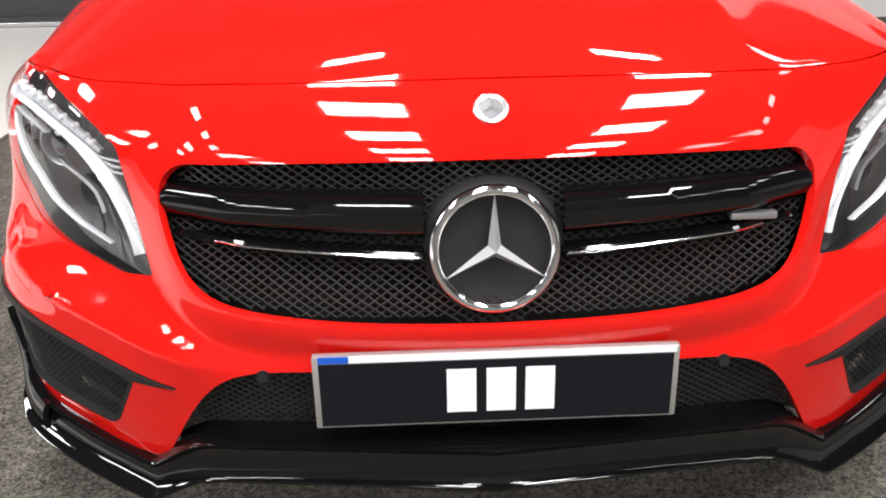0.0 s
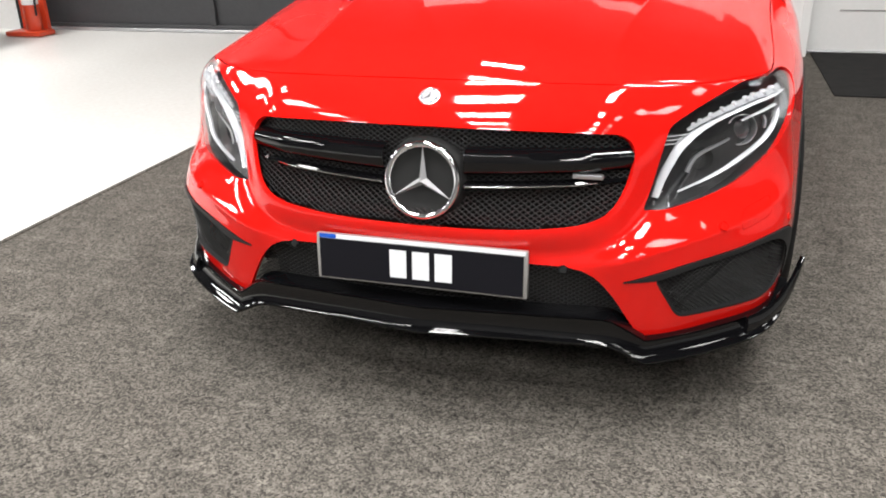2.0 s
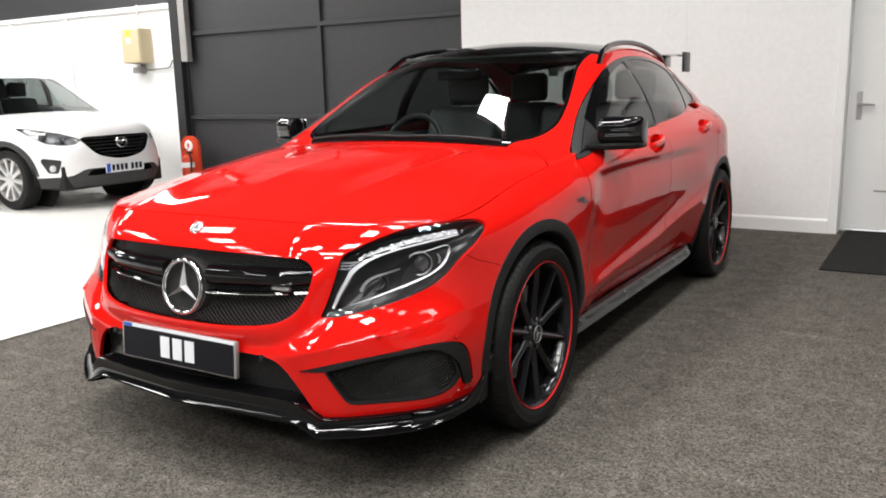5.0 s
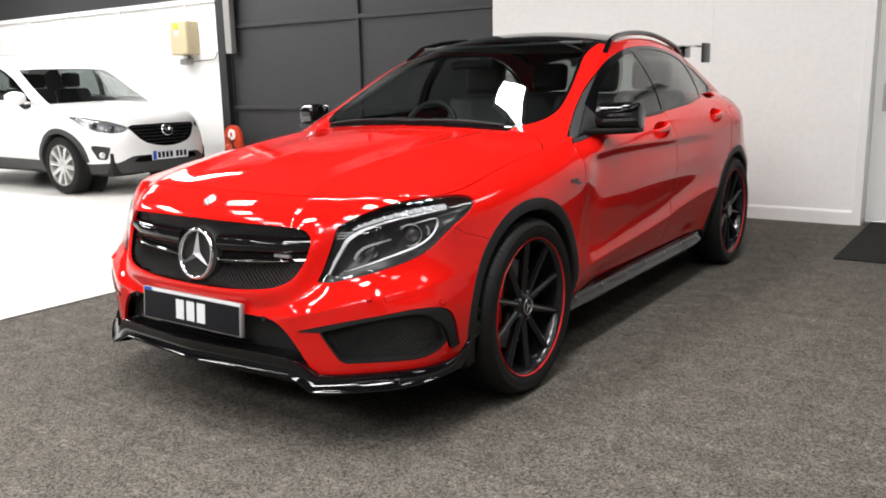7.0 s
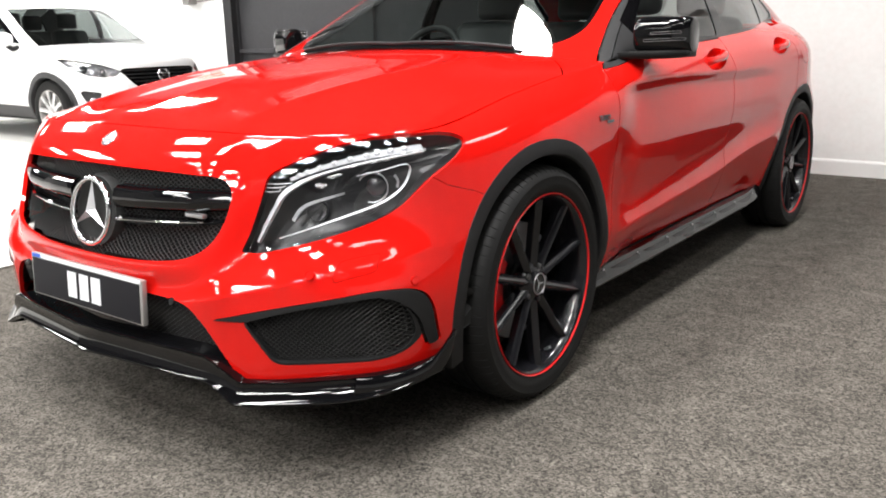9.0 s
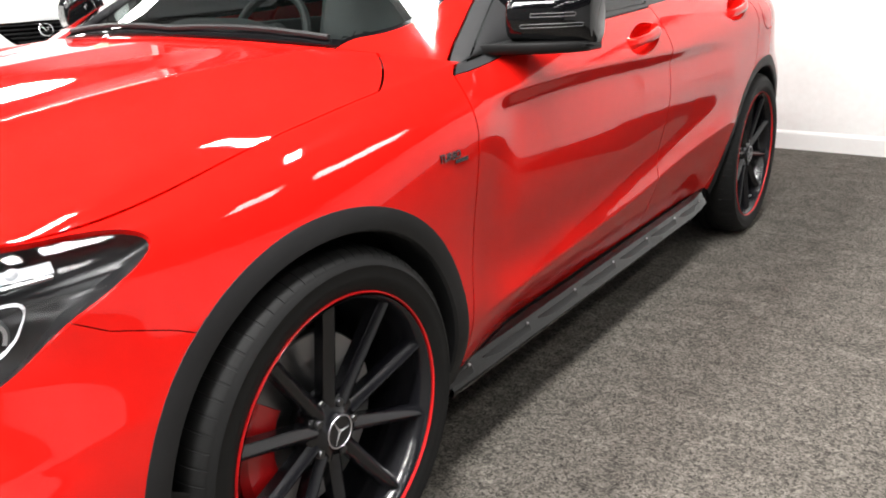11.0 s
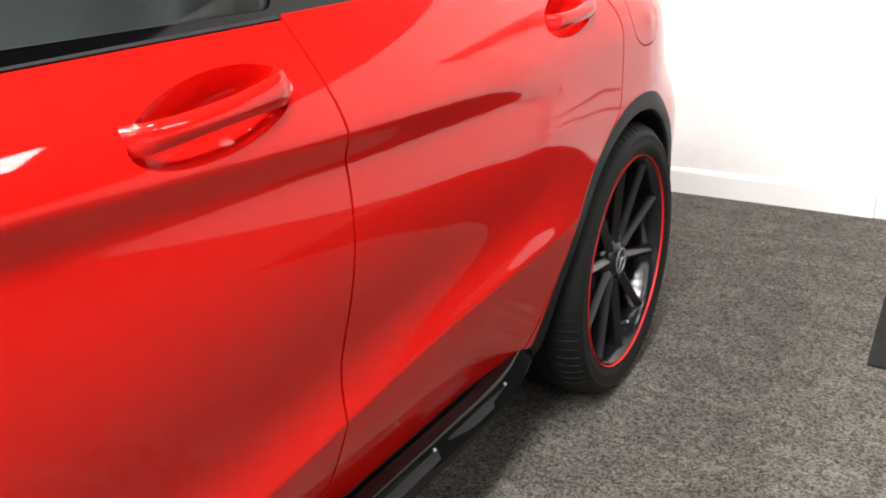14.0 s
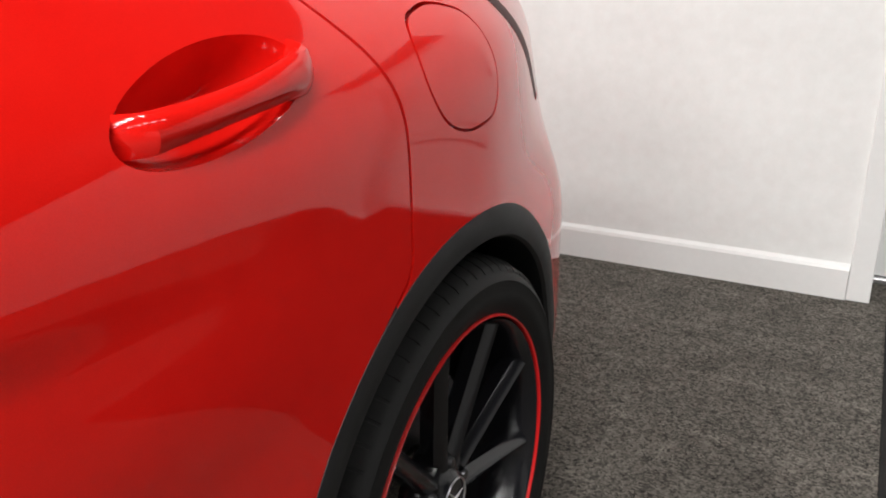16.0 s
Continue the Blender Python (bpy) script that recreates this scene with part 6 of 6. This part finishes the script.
for a in (0, math.pi, -math.pi / 2):
    add_box(bm, 0.05, 0.17, -0.022, 0.022, -0.012, 0.004, 0.004, wm @ Matrix.Rotation(a, 4, "Z"))
part("wheel_boss", bm, TRIM_DARK, steer, "", True)


SEAT_GREY = mat("dark_grey_seat_leather", (0.05, 0.05, 0.05), 0.5)
grain(SEAT_GREY, 200, (0.035, 0.036, 0.036), (0.055, 0.057, 0.056), bump=0.0004)


def seat(x, y, name="car_seat"):
    bm = bmesh.new()
    add_box(bm, x - 0.24, x + 0.24, y - 0.05, y + 0.5, 0.42, 0.60, 0.06, None, 3)
    b = part(name, bm, SEAT_GREY, car, "dark leather car seat", True)
    bm = bmesh.new()
    add_box(bm, -0.24, 0.24, -0.07, 0.07, 0.0, 0.62, 0.06, Matrix.Translation((x, y + 0.5, 0.52)) @ pose(0, 0, 0, -14, 0, 0), 3)
    part("seat_back", bm, SEAT_GREY, b, "", True)
    bm = bmesh.new()
    add_box(bm, -0.13, 0.13, -0.045, 0.045, 0.0, 0.19, 0.04, Matrix.Translation((x, y + 0.655, 1.13)) @ pose(0, 0, 0, -8, 0, 0), 3)
    part("headrest", bm, SEAT_GREY, b, "", True)


for x in (-0.37, 0.37):
    seat(x, 1.95)
    seat(x, 2.80)
box("boot_floor", -0.62, 0.62, 3.4, 4.1, 0.55, 0.95, TRIM_DARK, car, 0.03, "dark load cover")
box("rear_view_mirror", -0.12, 0.12, 1.86, 1.89, 1.27, 1.33, GLOSS_BLACK, car, 0.012, "black rear view mirror")
for s in (1, -1):
    box("door_lining", s * 0.70 - 0.02, s * 0.70 + 0.02, 1.6, 3.5, 0.4, 0.98, TRIM_DARK, car, 0.015, "black door lining")
box("head_lining", -0.5, 0.5, 2.15, 3.55, 1.385, 1.40, SEAT_GREY, car, 0.005, "grey head lining")


def lengthen(thing_, y0, y1, by):
    """Draws a thing out lengthwise between y0 and y1, and turns its normals with it."""
    for me in {o.data for o in thing_.children_recursive if o.type == "MESH"}:
        co = np.empty(len(me.vertices) * 3)
        me.vertices.foreach_get("co", co)
        co = co.reshape(-1, 3)
        own = me.has_custom_normals
        if own:
            nrm = np.array([c.vector for c in me.corner_normals])
            idx = np.array([lp.vertex_index for lp in me.loops])
            t = np.clip((co[idx, 1] - y0) / (y1 - y0), 0, 1)
            nrm[:, 1] /= 1 + by * 6 * t * (1 - t) / (y1 - y0)
            nrm /= np.maximum(np.linalg.norm(nrm, axis=1, keepdims=True), 1e-9)
        t = np.clip((co[:, 1] - y0) / (y1 - y0), 0, 1)
        co[:, 1] += by * t * t * (3 - 2 * t)
        me.vertices.foreach_set("co", co.ravel())
        if own:
            me.normals_split_custom_set([tuple(v) for v in nrm.tolist()])
        me.update()


lengthen(car, 0.20, 0.54, 0.037)


# the white car by the back wall
def tyre_and_rim(parent, m, r, rr, spokes):
    bm = bmesh.new()
    lathe(bm, [(rr, -0.2), (r - 0.03, -0.205), (r, -0.18), (r, -0.04), (r - 0.02, -0.008), (r - 0.06, 0.0), (rr + 0.01, -0.008), (rr, -0.012)], 56, m)
    wheel = part("wheel", bm, RUBBER, parent, "black tyre on a silver alloy wheel", True)
    bm = bmesh.new()
    lathe(bm, [(rr + 0.002, -0.008), (rr - 0.008, -0.010), (rr - 0.02, -0.03), (rr - 0.03, -0.12), (0.0, -0.14)], 48, m)
    part("rim", bm, CHANNEL_GREY, wheel, "silver rim", True)
    for k in range(spokes):
        bm = bmesh.new()
        rows = []
        for q in range(5):
            x = 0.04 + (rr - 0.05) * q / 4
            w = 0.028 - 0.006 * math.sin(math.pi * q / 4)
            rows.append([m @ (Matrix.Rotation(2 * math.pi * k / spokes + 0.2, 4, "Z") @ Vector((x, y, z - 0.012 + 0.006 * q / 4))) for y, z in ((-w, -0.03), (-w, -0.008), (0, 0), (w, -0.008), (w, -0.03))])
        sweep(bm, rows)
        part("spoke", bm, RIM_SILVER, wheel, "", True)
    bm = bmesh.new()
    lathe(bm, [(0.0, -0.005), (0.035, -0.006), (0.06, -0.016), (0.065, -0.05)], 32, m)
    part("hub", bm, RIM_SILVER, wheel, "", True)


RIM_SILVER = mat("silver_rim_paint", (0.6, 0.6, 0.6), 0.3, 0.6, 0.5)
W_HOUSING = mat("grey_lamp_housing", (0.22, 0.22, 0.23), 0.25, 0.7)
GREY_CLAD = mat("grey_black_cladding", (0.03, 0.03, 0.031), 0.6)
grain(GREY_CLAD, 500, (0.024, 0.024, 0.025), (0.042, 0.042, 0.044), bump=0.0003)
wh = Hull(
    0.915, 0.03, 0.85, 4.54, 0.80, 3.2, 1.8,
    [
        ("x", 0.0, (0.25, 0.33, 0.42, 0.52, 0.62, 0.72, 0.80, 0.88, 0.965), (0.06, 0.03, 0.01, 0.0, 0.0, 0.01, 0.03, 0.06, 0.16)),
        ("x", 0.72, (0.25, 0.33, 0.42, 0.52, 0.62, 0.72, 0.80, 0.88, 0.96), (0.05, 0.02, 0.0, 0.0, 0.01, 0.03, 0.05, 0.09, 0.17)),
        ("y", 0.92, (0.25, 0.35, 0.45, 0.55, 0.65, 0.76, 0.86, 0.95, 1.02), (0.04, 0.02, 0.0, 0.0, 0.0, 0.0, 0.01, 0.04, 0.12)),
        ("y", 1.60, (0.27, 0.35, 0.45, 0.55, 0.67, 0.79, 0.90, 1.0, 1.09), (0.10, 0.06, 0.03, 0.025, 0.03, 0.015, 0.0, 0.03, 0.10)),
        ("y", 3.00, (0.27, 0.35, 0.45, 0.55, 0.67, 0.80, 0.92, 1.03, 1.14), (0.10, 0.06, 0.03, 0.025, 0.03, 0.015, 0.0, 0.03, 0.10)),
        ("y", 3.65, (0.27, 0.35, 0.45, 0.57, 0.69, 0.82, 0.95, 1.07, 1.18), (0.06, 0.02, 0.0, 0.0, 0.0, 0.0, 0.0, 0.03, 0.12)),
        ("y", 4.25, (0.29, 0.37, 0.47, 0.59, 0.71, 0.84, 0.97, 1.09, 1.19), (0.03, 0.01, 0.0, 0.0, 0.01, 0.02, 0.04, 0.08, 0.15)),
        ("end", 0.0, (0.29, 0.37, 0.47, 0.59, 0.71, 0.84, 0.97, 1.09, 1.19), (0.03, 0.01, 0.0, 0.0, 0.02, 0.04, 0.06, 0.09, 0.14)),
    ],
    0.62, 1.33, 4.2,
    [(0.14, 0.775, 1.66, 1.25), (0.28, 0.72, 2.0, 1.46), (0.42, 0.67, 2.33, 1.60), (0.55, 0.645, 2.75, 1.68), (0.68, 0.635, 3.2, 1.68), (0.8, 0.64, 3.65, 1.62), (0.91, 0.67, 4.0, 1.46)],
    [(0.0, 1.13, 1.095), (0.14, 1.47, 1.27), (0.28, 1.82, 1.475), (0.42, 2.19, 1.64), (0.55, 2.7, 1.74), (0.68, 3.2, 1.735), (0.8, 3.75, 1.68), (0.91, 4.15, 1.48), (1.0, 4.42, 1.2)],
    [(0.25, 0.44, 1.015), (0.5, 0.66, 1.052), (0.75, 0.90, 1.08)],
    41, 0.6, 3.6)
wcar = thing("white_car", "white SUV with grey lower cladding, parked by the white wall", "car")
w_p = wh.side_p
W_GRILLE = rounded([(-0.2, 0.825), (0.44, 0.818), (0.485, 0.79), (0.34, 0.61), (0.12, 0.55), (-0.2, 0.54)], [0, 0.03, 0.03, 0.08, 0.1, 0])
W_LAMP = rounded([(0.47, 0.785), (0.53, 0.738), (0.63, 0.728), (0.735, 0.755), (0.81, 0.83), (0.847, 0.932), (0.80, 0.925), (0.62, 0.865)], 0.02)
W_FOG = rounded([(0.665, 0.565), (0.79, 0.595), (0.80, 0.56), (0.765, 0.425), (0.70, 0.42)], 0.02)
W_LOW = rounded([(-0.2, 0.455), (0.47, 0.455), (0.60, 0.38), (0.95, 0.365), (0.95, 0.1), (-0.2, 0.1)], [0, 0.04, 0.04, 0, 0, 0])
W_PORT = rounded([(-0.2, 0.445), (0.40, 0.445), (0.46, 0.385), (0.40, 0.375), (-0.2, 0.375)], [0, 0.02, 0.02, 0.02, 0])
_, w_p = cut(w_p, W_GRILLE, XZ, front_only)
w_lamp, w_p = cut_gap(w_p, W_LAMP, XZ, 0.006, front_only)
_, w_p = cut(w_p, W_FOG, XZ, front_only)
w_low, w_p = cut_gap(w_p, W_LOW, XZ, 0.004, front_only)
_, w_low = cut(w_low, W_PORT, XZ)
W_WHEELS = [(0.875, 0.352), (3.62, 0.352)]
for y, z in W_WHEELS:
    for nm in (0, 1):
        src = w_p if nm == 0 else w_low
        _, src = cut(src, ring(y, z, 0.40, 48), YZ)
        _, src = cut(src, [(y - 0.40, z), (y + 0.40, z), (y + 0.40, 0), (y - 0.40, 0)], YZ)
        if nm == 0:
            w_p = src
        else:
            w_low = src
w_sill, w_p = cut(w_p, [(0.9, 0.0), (3.7, 0.0), (3.7, 0.43), (0.9, 0.40)], YZ)
w_df, w_p = cut_gap(w_p, rounded([(1.36, 0.42), (1.36, 1.3), (2.42, 1.3), (2.42, 0.42)], 0.03), YZ, 0.007)
w_dr, w_p = cut_gap(w_p, rounded([(2.42, 0.42), (2.42, 1.3), (3.45, 1.3), (3.45, 0.85), (3.22, 0.6), (3.2, 0.42)], 0.03), YZ, 0.007)


def w_both(name, polys, material, label="", rim=0.012):
    panel(name, polys, material, wcar, label, rim)
    panel(name, mirror(polys), material, wcar, label, rim)


panel("body", w_p + mirror(w_p), WHITE_PAINT, wcar)
panel("lower_bumper", w_low + mirror(w_low), GREY_CLAD, wcar, "grey-black lower bumper")
w_both("side_sill", w_sill, GREY_CLAD, "grey-black sill cladding")
w_both("front_door", w_df, WHITE_PAINT)
w_both("rear_door", w_dr, WHITE_PAINT)
wb = [(float(x), float(y)) for x, y, _ in wh.TOP[:wh.i_s + 1]]
wr = [(float(x), float(y)) for x, y, _ in wh.BONNET[::-1, -1]]
w_bon, _ = cut(wh.bonnet_p, grown([(-0.1, wb[0][1])] + wb + wr + [(-0.1, wr[-1][1])], -0.004), XY)
panel("bonnet", w_bon + mirror(w_bon), WHITE_PAINT, wcar)
nr, nt = wh.nr, wh.nt
sc = wh.roof_cells(lambda i, j: j < nt * 0.30 and i < nr - 3)
rf = wh.roof_cells(lambda i, j: nt * 0.30 <= j < nt * 0.8 or (j < nt * 0.30 and i >= nr - 3) or (j >= nt * 0.8 and i >= nr - 2))
rw = wh.roof_cells(lambda i, j: j >= nt * 0.8 and i < nr - 2)
panel("windscreen", sc + mirror(sc), GLASS_CLEAR, wcar, "clear windscreen glass", 0.004)
panel("roof", rf + mirror(rf), WHITE_PAINT, wcar)
panel("rear_window", rw + mirror(rw), GLASS_DARK, wcar, "tinted rear window", 0.004)
W_DLO = rounded([(1.47, 1.11), (1.98, 1.42), (2.4, 1.565), (2.8, 1.62), (3.3, 1.61), (3.75, 1.46), (3.72, 1.24), (2.9, 1.165)], [0.02, 0.2, 0.2, 0.2, 0.2, 0.06, 0.03, 0.3])
w_dlo, w_fr = cut_gap(wh.glass_p, W_DLO, YZ, 0.003)
for nm, o in (("front_window", rounded([(1.62, 1.13), (2.0, 1.385), (2.36, 1.53), (2.38, 1.155)], 0.03)), ("rear_side_window", rounded([(2.48, 1.165), (2.48, 1.56), (2.8, 1.585), (3.3, 1.57), (3.3, 1.22)], 0.03))):
    w_, w_dlo = cut_gap(w_dlo, o, YZ, 0.002)
    w_both(nm, shift(w_, -0.003), GLASS_CLEAR if nm[0] == "f" else GLASS_DARK, "side glass", 0.004)
w_both("window_trim", w_dlo, GLOSS_BLACK, "black window surround")
w_both("roof_side", w_fr, WHITE_PAINT)


def w_front(o, d):
    return [wh.front(x, z)[0] + Vector((0, d, 0)) for x, z in o]


bm = bmesh.new()
ow = [p for p in W_GRILLE if p[0] > -0.1] + [(-x, z) for x, z in reversed([p for p in W_GRILLE if p[0] > -0.1])]
bm.faces.new([bm.verts.new(p) for p in w_front(grown(ow, 0.02), 0.05)])
part("grille_back", bm, GLOSS_BLACK, wcar, "black grille backing")
for k in range(6):
    z = 0.59 + 0.04 * k
    half = min(0.45, 0.18 + (z - 0.55) * 1.35)
    bm = bmesh.new()
    sweep(bm, [[wh.front(x, z)[0] + Vector((0, d, h)) for d, h in ((0.04, 0.008), (0.014, 0.006), (0.012, -0.004), (0.04, -0.006))] for x in [half * (-1 + 2 * q / 12) for q in range(13)]])
    part("grille_slat", bm, PLASTIC, wcar, "black grille slat", True)
bm = bmesh.new()
wm_ = Matrix.Translation(wh.front(0, 0.735)[0] + Vector((0, -0.006, 0))) @ pose(0, 0, 0, 80, 0, 0)
lathe(bm, [(0.066 + 0.008 * math.cos(a), 0.006 * math.sin(a)) for a in (2 * math.pi * k / 8 for k in range(8))], 32, wm_ @ Matrix.Diagonal((1.06, 0.9, 1, 1)), True)
tube(bm, [wm_ @ Vector(p) for p in ((-0.06, 0.03, 0), (-0.03, 0.022, 0), (0, -0.02, 0), (0.03, 0.022, 0), (0.06, 0.03, 0))], 0.007, 6)
part("front_emblem", bm, CHROME, wcar, "plain oval chrome emblem", True)
for s in (1, -1):
    lens = panel("headlamp", w_lamp if s > 0 else mirror(w_lamp), LENS, wcar, "clear headlamp", 0.004)
    bm = bmesh.new()
    o = [(s * x, z) for x, z in grown(W_LAMP, 0.006)]
    cx, cz = sum(p[0] for p in o) / len(o), sum(p[1] for p in o) / len(o)
    sweep(bm, [[wh.front(cx + (x - cx) * f, cz + (z - cz) * f, -d)[0] for x, z in o] for f, d in ((1.0, 0.006), (0.97, 0.04), (0.6, 0.055), (0.05, 0.06))], True)
    part("lamp_housing", bm, W_HOUSING, lens, "bright lamp housing", True)
    for x, z, r in ((0.735, 0.835, 0.045), (0.62, 0.79, 0.034)):
        c, n = wh.front(s * x, z, -0.04)
        bm = bmesh.new()
        lathe(bm, [(0.0, 0.012), (r * 0.7, 0.006), (r, -0.006), (r * 1.06, 0.0), (r * 1.2, -0.012)], 24, Matrix.Translation(c) @ Vector((s * 0.2, -1, 0)).to_track_quat("Z", "Y").to_matrix().to_4x4())
        part("lamp_unit", bm, PROJECTOR, lens, "dark round lamp unit", True)
    bm = bmesh.new()
    o = [(s * x, z) for x, z in grown(W_FOG, 0.004)]
    cx, cz = sum(p[0] for p in o) / len(o), sum(p[1] for p in o) / len(o)
    sweep(bm, [[wh.front(cx + (x - cx) * f, cz + (z - cz) * f, -d)[0] for x, z in o] for f, d in ((1.0, 0.0), (0.9, 0.03), (0.05, 0.035))], True)
    part("fog_bezel", bm, GREY_CLAD, wcar, "grey-black fog lamp bezel", True)
    c, n = wh.front(s * 0.735, 0.475, -0.02)
    bm = bmesh.new()
    lathe(bm, [(0.0, 0.012), (0.03, 0.008), (0.038, -0.004)], 20, Matrix.Translation(c) @ Vector((s * 0.2, -1, 0)).to_track_quat("Z", "Y").to_matrix().to_4x4())
    part("fog_lamp", bm, CHROME_SATIN, wcar, "round fog lamp", True)
    for (cy, cz) in W_WHEELS:
        tyre_and_rim(wcar, Matrix.Translation((s * 0.90, cy, cz)) @ pose(0, 0, 0, 0, s * 90, 0), 0.352, 0.245, 10)
        bm = bmesh.new()
        rows = []
        for k in range(37):
            a = radians(-14 + 188 * k / 36)
            row = []
            for r, d in ((0.385, -0.08), (0.384, 0.006), (0.40, 0.012), (0.44, 0.010), (0.447, -0.004)):
                y, z = cy + r * math.cos(a), max(0.26, cz + r * math.sin(a))
                row.append((s * (abs(wh.side(y, z)[0].x) + d), y, z))
            rows.append(row)
        sweep(bm, rows)
        part("arch_cladding", bm, GREY_CLAD, wcar, "grey-black wheel arch trim", True)
        bm = bmesh.new()
        sweep(bm, [[(s * x, cy + 0.41 * math.cos(a), cz + 0.41 * math.sin(a)) for x in (0.86, 0.55)] for a in (radians(-10 + 200 * k / 24) for k in range(25))])
        bm.faces.new([bm.verts.new((s * 0.55, cy + 0.42 * math.cos(a), cz + 0.42 * math.sin(a))) for a in (2 * math.pi * k / 24 for k in range(24))])
        part("arch_liner", bm, DARK, wcar, "dark wheel arch liner", True)
    if s < 0:
        bm = bmesh.new()
        rows = []
        for k in range(7):
            f = k / 6
            h, dy = 0.085 * (1 - 0.5 * abs(f - 0.45) ** 2 * 3), 0.075 * (1 - 0.6 * abs(f - 0.4) ** 2 * 3)
            rows.append([(s * (0.90 + 0.20 * f), 1.50 + 0.04 * f + dy * math.cos(a), 1.155 + h * math.sin(a)) for a in (2 * math.pi * q / 16 for q in range(16))])
        vs = sweep(bm, rows, True)
        bm.faces.new(vs[0])
        bm.faces.new(vs[-1][::-1])
        part("wing_mirror", bm, WHITE_PAINT, wcar, "white door mirror", True)
        bm = bmesh.new()
        tube(bm, [(s * 0.83, 1.49, 1.06), (s * 0.90, 1.50, 1.05), (s * 0.96, 1.51, 1.10)], 0.03, 8)
        part("mirror_foot", bm, PLASTIC, wcar, "black mirror foot", True)
    for y, z in ((2.30, 0.98), (3.32, 1.02)):
        bm = bmesh.new()
        tube(bm, [wh.side(y - 0.09, z, 0.0, s)[0], wh.side(y - 0.06, z, 0.03, s)[0], wh.side(y + 0.06, z, 0.03, s)[0], wh.side(y + 0.09, z, 0.0, s)[0]], 0.012, 8)
        part("door_handle", bm, WHITE_PAINT, wcar, "", True)
pl = wh.front(0, 0.455)[0]
bm = bmesh.new()
add_box(bm, -0.26, 0.26, pl.y - 0.022, pl.y - 0.008, 0.39, 0.50, 0.003)
wplate = part("number_plate", bm, PLATE_WHITE, wcar, "white number plate with plain bars")
bm = bmesh.new()
add_box(bm, -0.255, -0.205, pl.y - 0.0255, pl.y - 0.0225, 0.395, 0.496, 0.0)
part("plate_tab", bm, PLATE_BLUE, wplate, "blue plate tab")
for k in range(7):
    x = -0.165 + 0.058 * k + (0.03 if k > 3 else 0)
    bm = bmesh.new()
    add_box(bm, x - 0.019, x + 0.019, pl.y - 0.0245, pl.y - 0.0222, 0.41, 0.482, 0.0)
    part("plate_bar", bm, PLATE_BLACK, wplate, "plain black bar")
box("floor_pan", -0.68, 0.68, 0.2, 4.3, 0.22, 0.5, DARK, wcar, 0.02, "dark underbody")
box("engine_bay", -0.55, 0.55, 0.25, 1.3, 0.3, 0.85, DARK, wcar, 0.02, "dark engine bay")
box("dashboard", -0.72, 0.72, 1.5, 1.9, 0.7, 1.08, TRIM_DARK, wcar, 0.05, "black dashboard")
box("cabin_floor", -0.75, 0.75, 1.5, 4.2, 0.5, 0.7, TRIM_DARK, wcar, 0.02, "dark cabin floor")
for x in (-0.37, 0.37):
    for y in (2.35, 3.2):
        bm = bmesh.new()
        add_box(bm, -0.24, 0.24, -0.07, 0.07, 0.0, 0.60, 0.06, Matrix.Translation((x, y, 0.68)) @ pose(0, 0, 0, -12, 0, 0), 2)
        st = part("car_seat", bm, TRIM_DARK, wcar, "dark car seat", True)
        bm = bmesh.new()
        add_box(bm, -0.13, 0.13, -0.045, 0.045, 0.0, 0.2, 0.04, Matrix.Translation((x, y + 0.14, 1.28)), 2)
        part("headrest", bm, TRIM_DARK, st, "", True)
bm = bmesh.new()
torus(bm, 0.18, 0.016, Matrix.Translation((-0.37, 2.0, 1.05)) @ pose(0, 0, 0, 68, 0, 0), 32, 6)
part("steering_wheel", bm, TRIM_DARK, wcar, "black steering wheel", True)
wcar.matrix_basis = pose(-6.02, 4.56, -0.006, 0, 0, 91) @ Matrix.Diagonal((1.0, 1.0, 0.98, 1.0))


# ceiling strip lights: frames with their lamps
def strip_light(x, y, sx, sy, watts):
    f = thing("ceiling_light", "white ceiling light panel on the dark roof lining", "ceiling light", "ceiling light panels")
    f.location = (x, y, ROOM_H)
    bm = bmesh.new()
    add_box(bm, -sx / 2 - 0.03, sx / 2 + 0.03, -sy / 2 - 0.03, sy / 2 + 0.03, -0.05, 0.0, 0.005)
    part("housing", bm, TRIM_WHITE, f)
    area_lamp(x, y, ROOM_H - 0.054, sx, sy, watts)


for k, share in enumerate((0.95, 1.0, 1.02, 1.02, 0.98, 0.88, 0.82, 0.9)):
    # column at 3.85: no panels seen there, added to light the east side
    for xx, watts, last in ((-3.3, 44, 4), (-0.55, 66, 6), (1.55, 84, 6), (3.85, 18, 7)):
        if k <= last:
            # last row of the middle columns: shrunk and shifted to trim the windscreen highlight
            short = k == 6 and last == 6
            strip_light(xx - (0.11 if short else 0), -5.91 + 1.45 * k + (0.14 if short else 0), 0.42 if short else 0.62, 0.3 if short else 0.6, watts * share * (0.6 if short else 1))
for xx in (-10.6, -7.0):
    for yy in (-2.0, 1.2, 4.2):
        strip_light(xx, yy, 1.4, 1.2, 200)
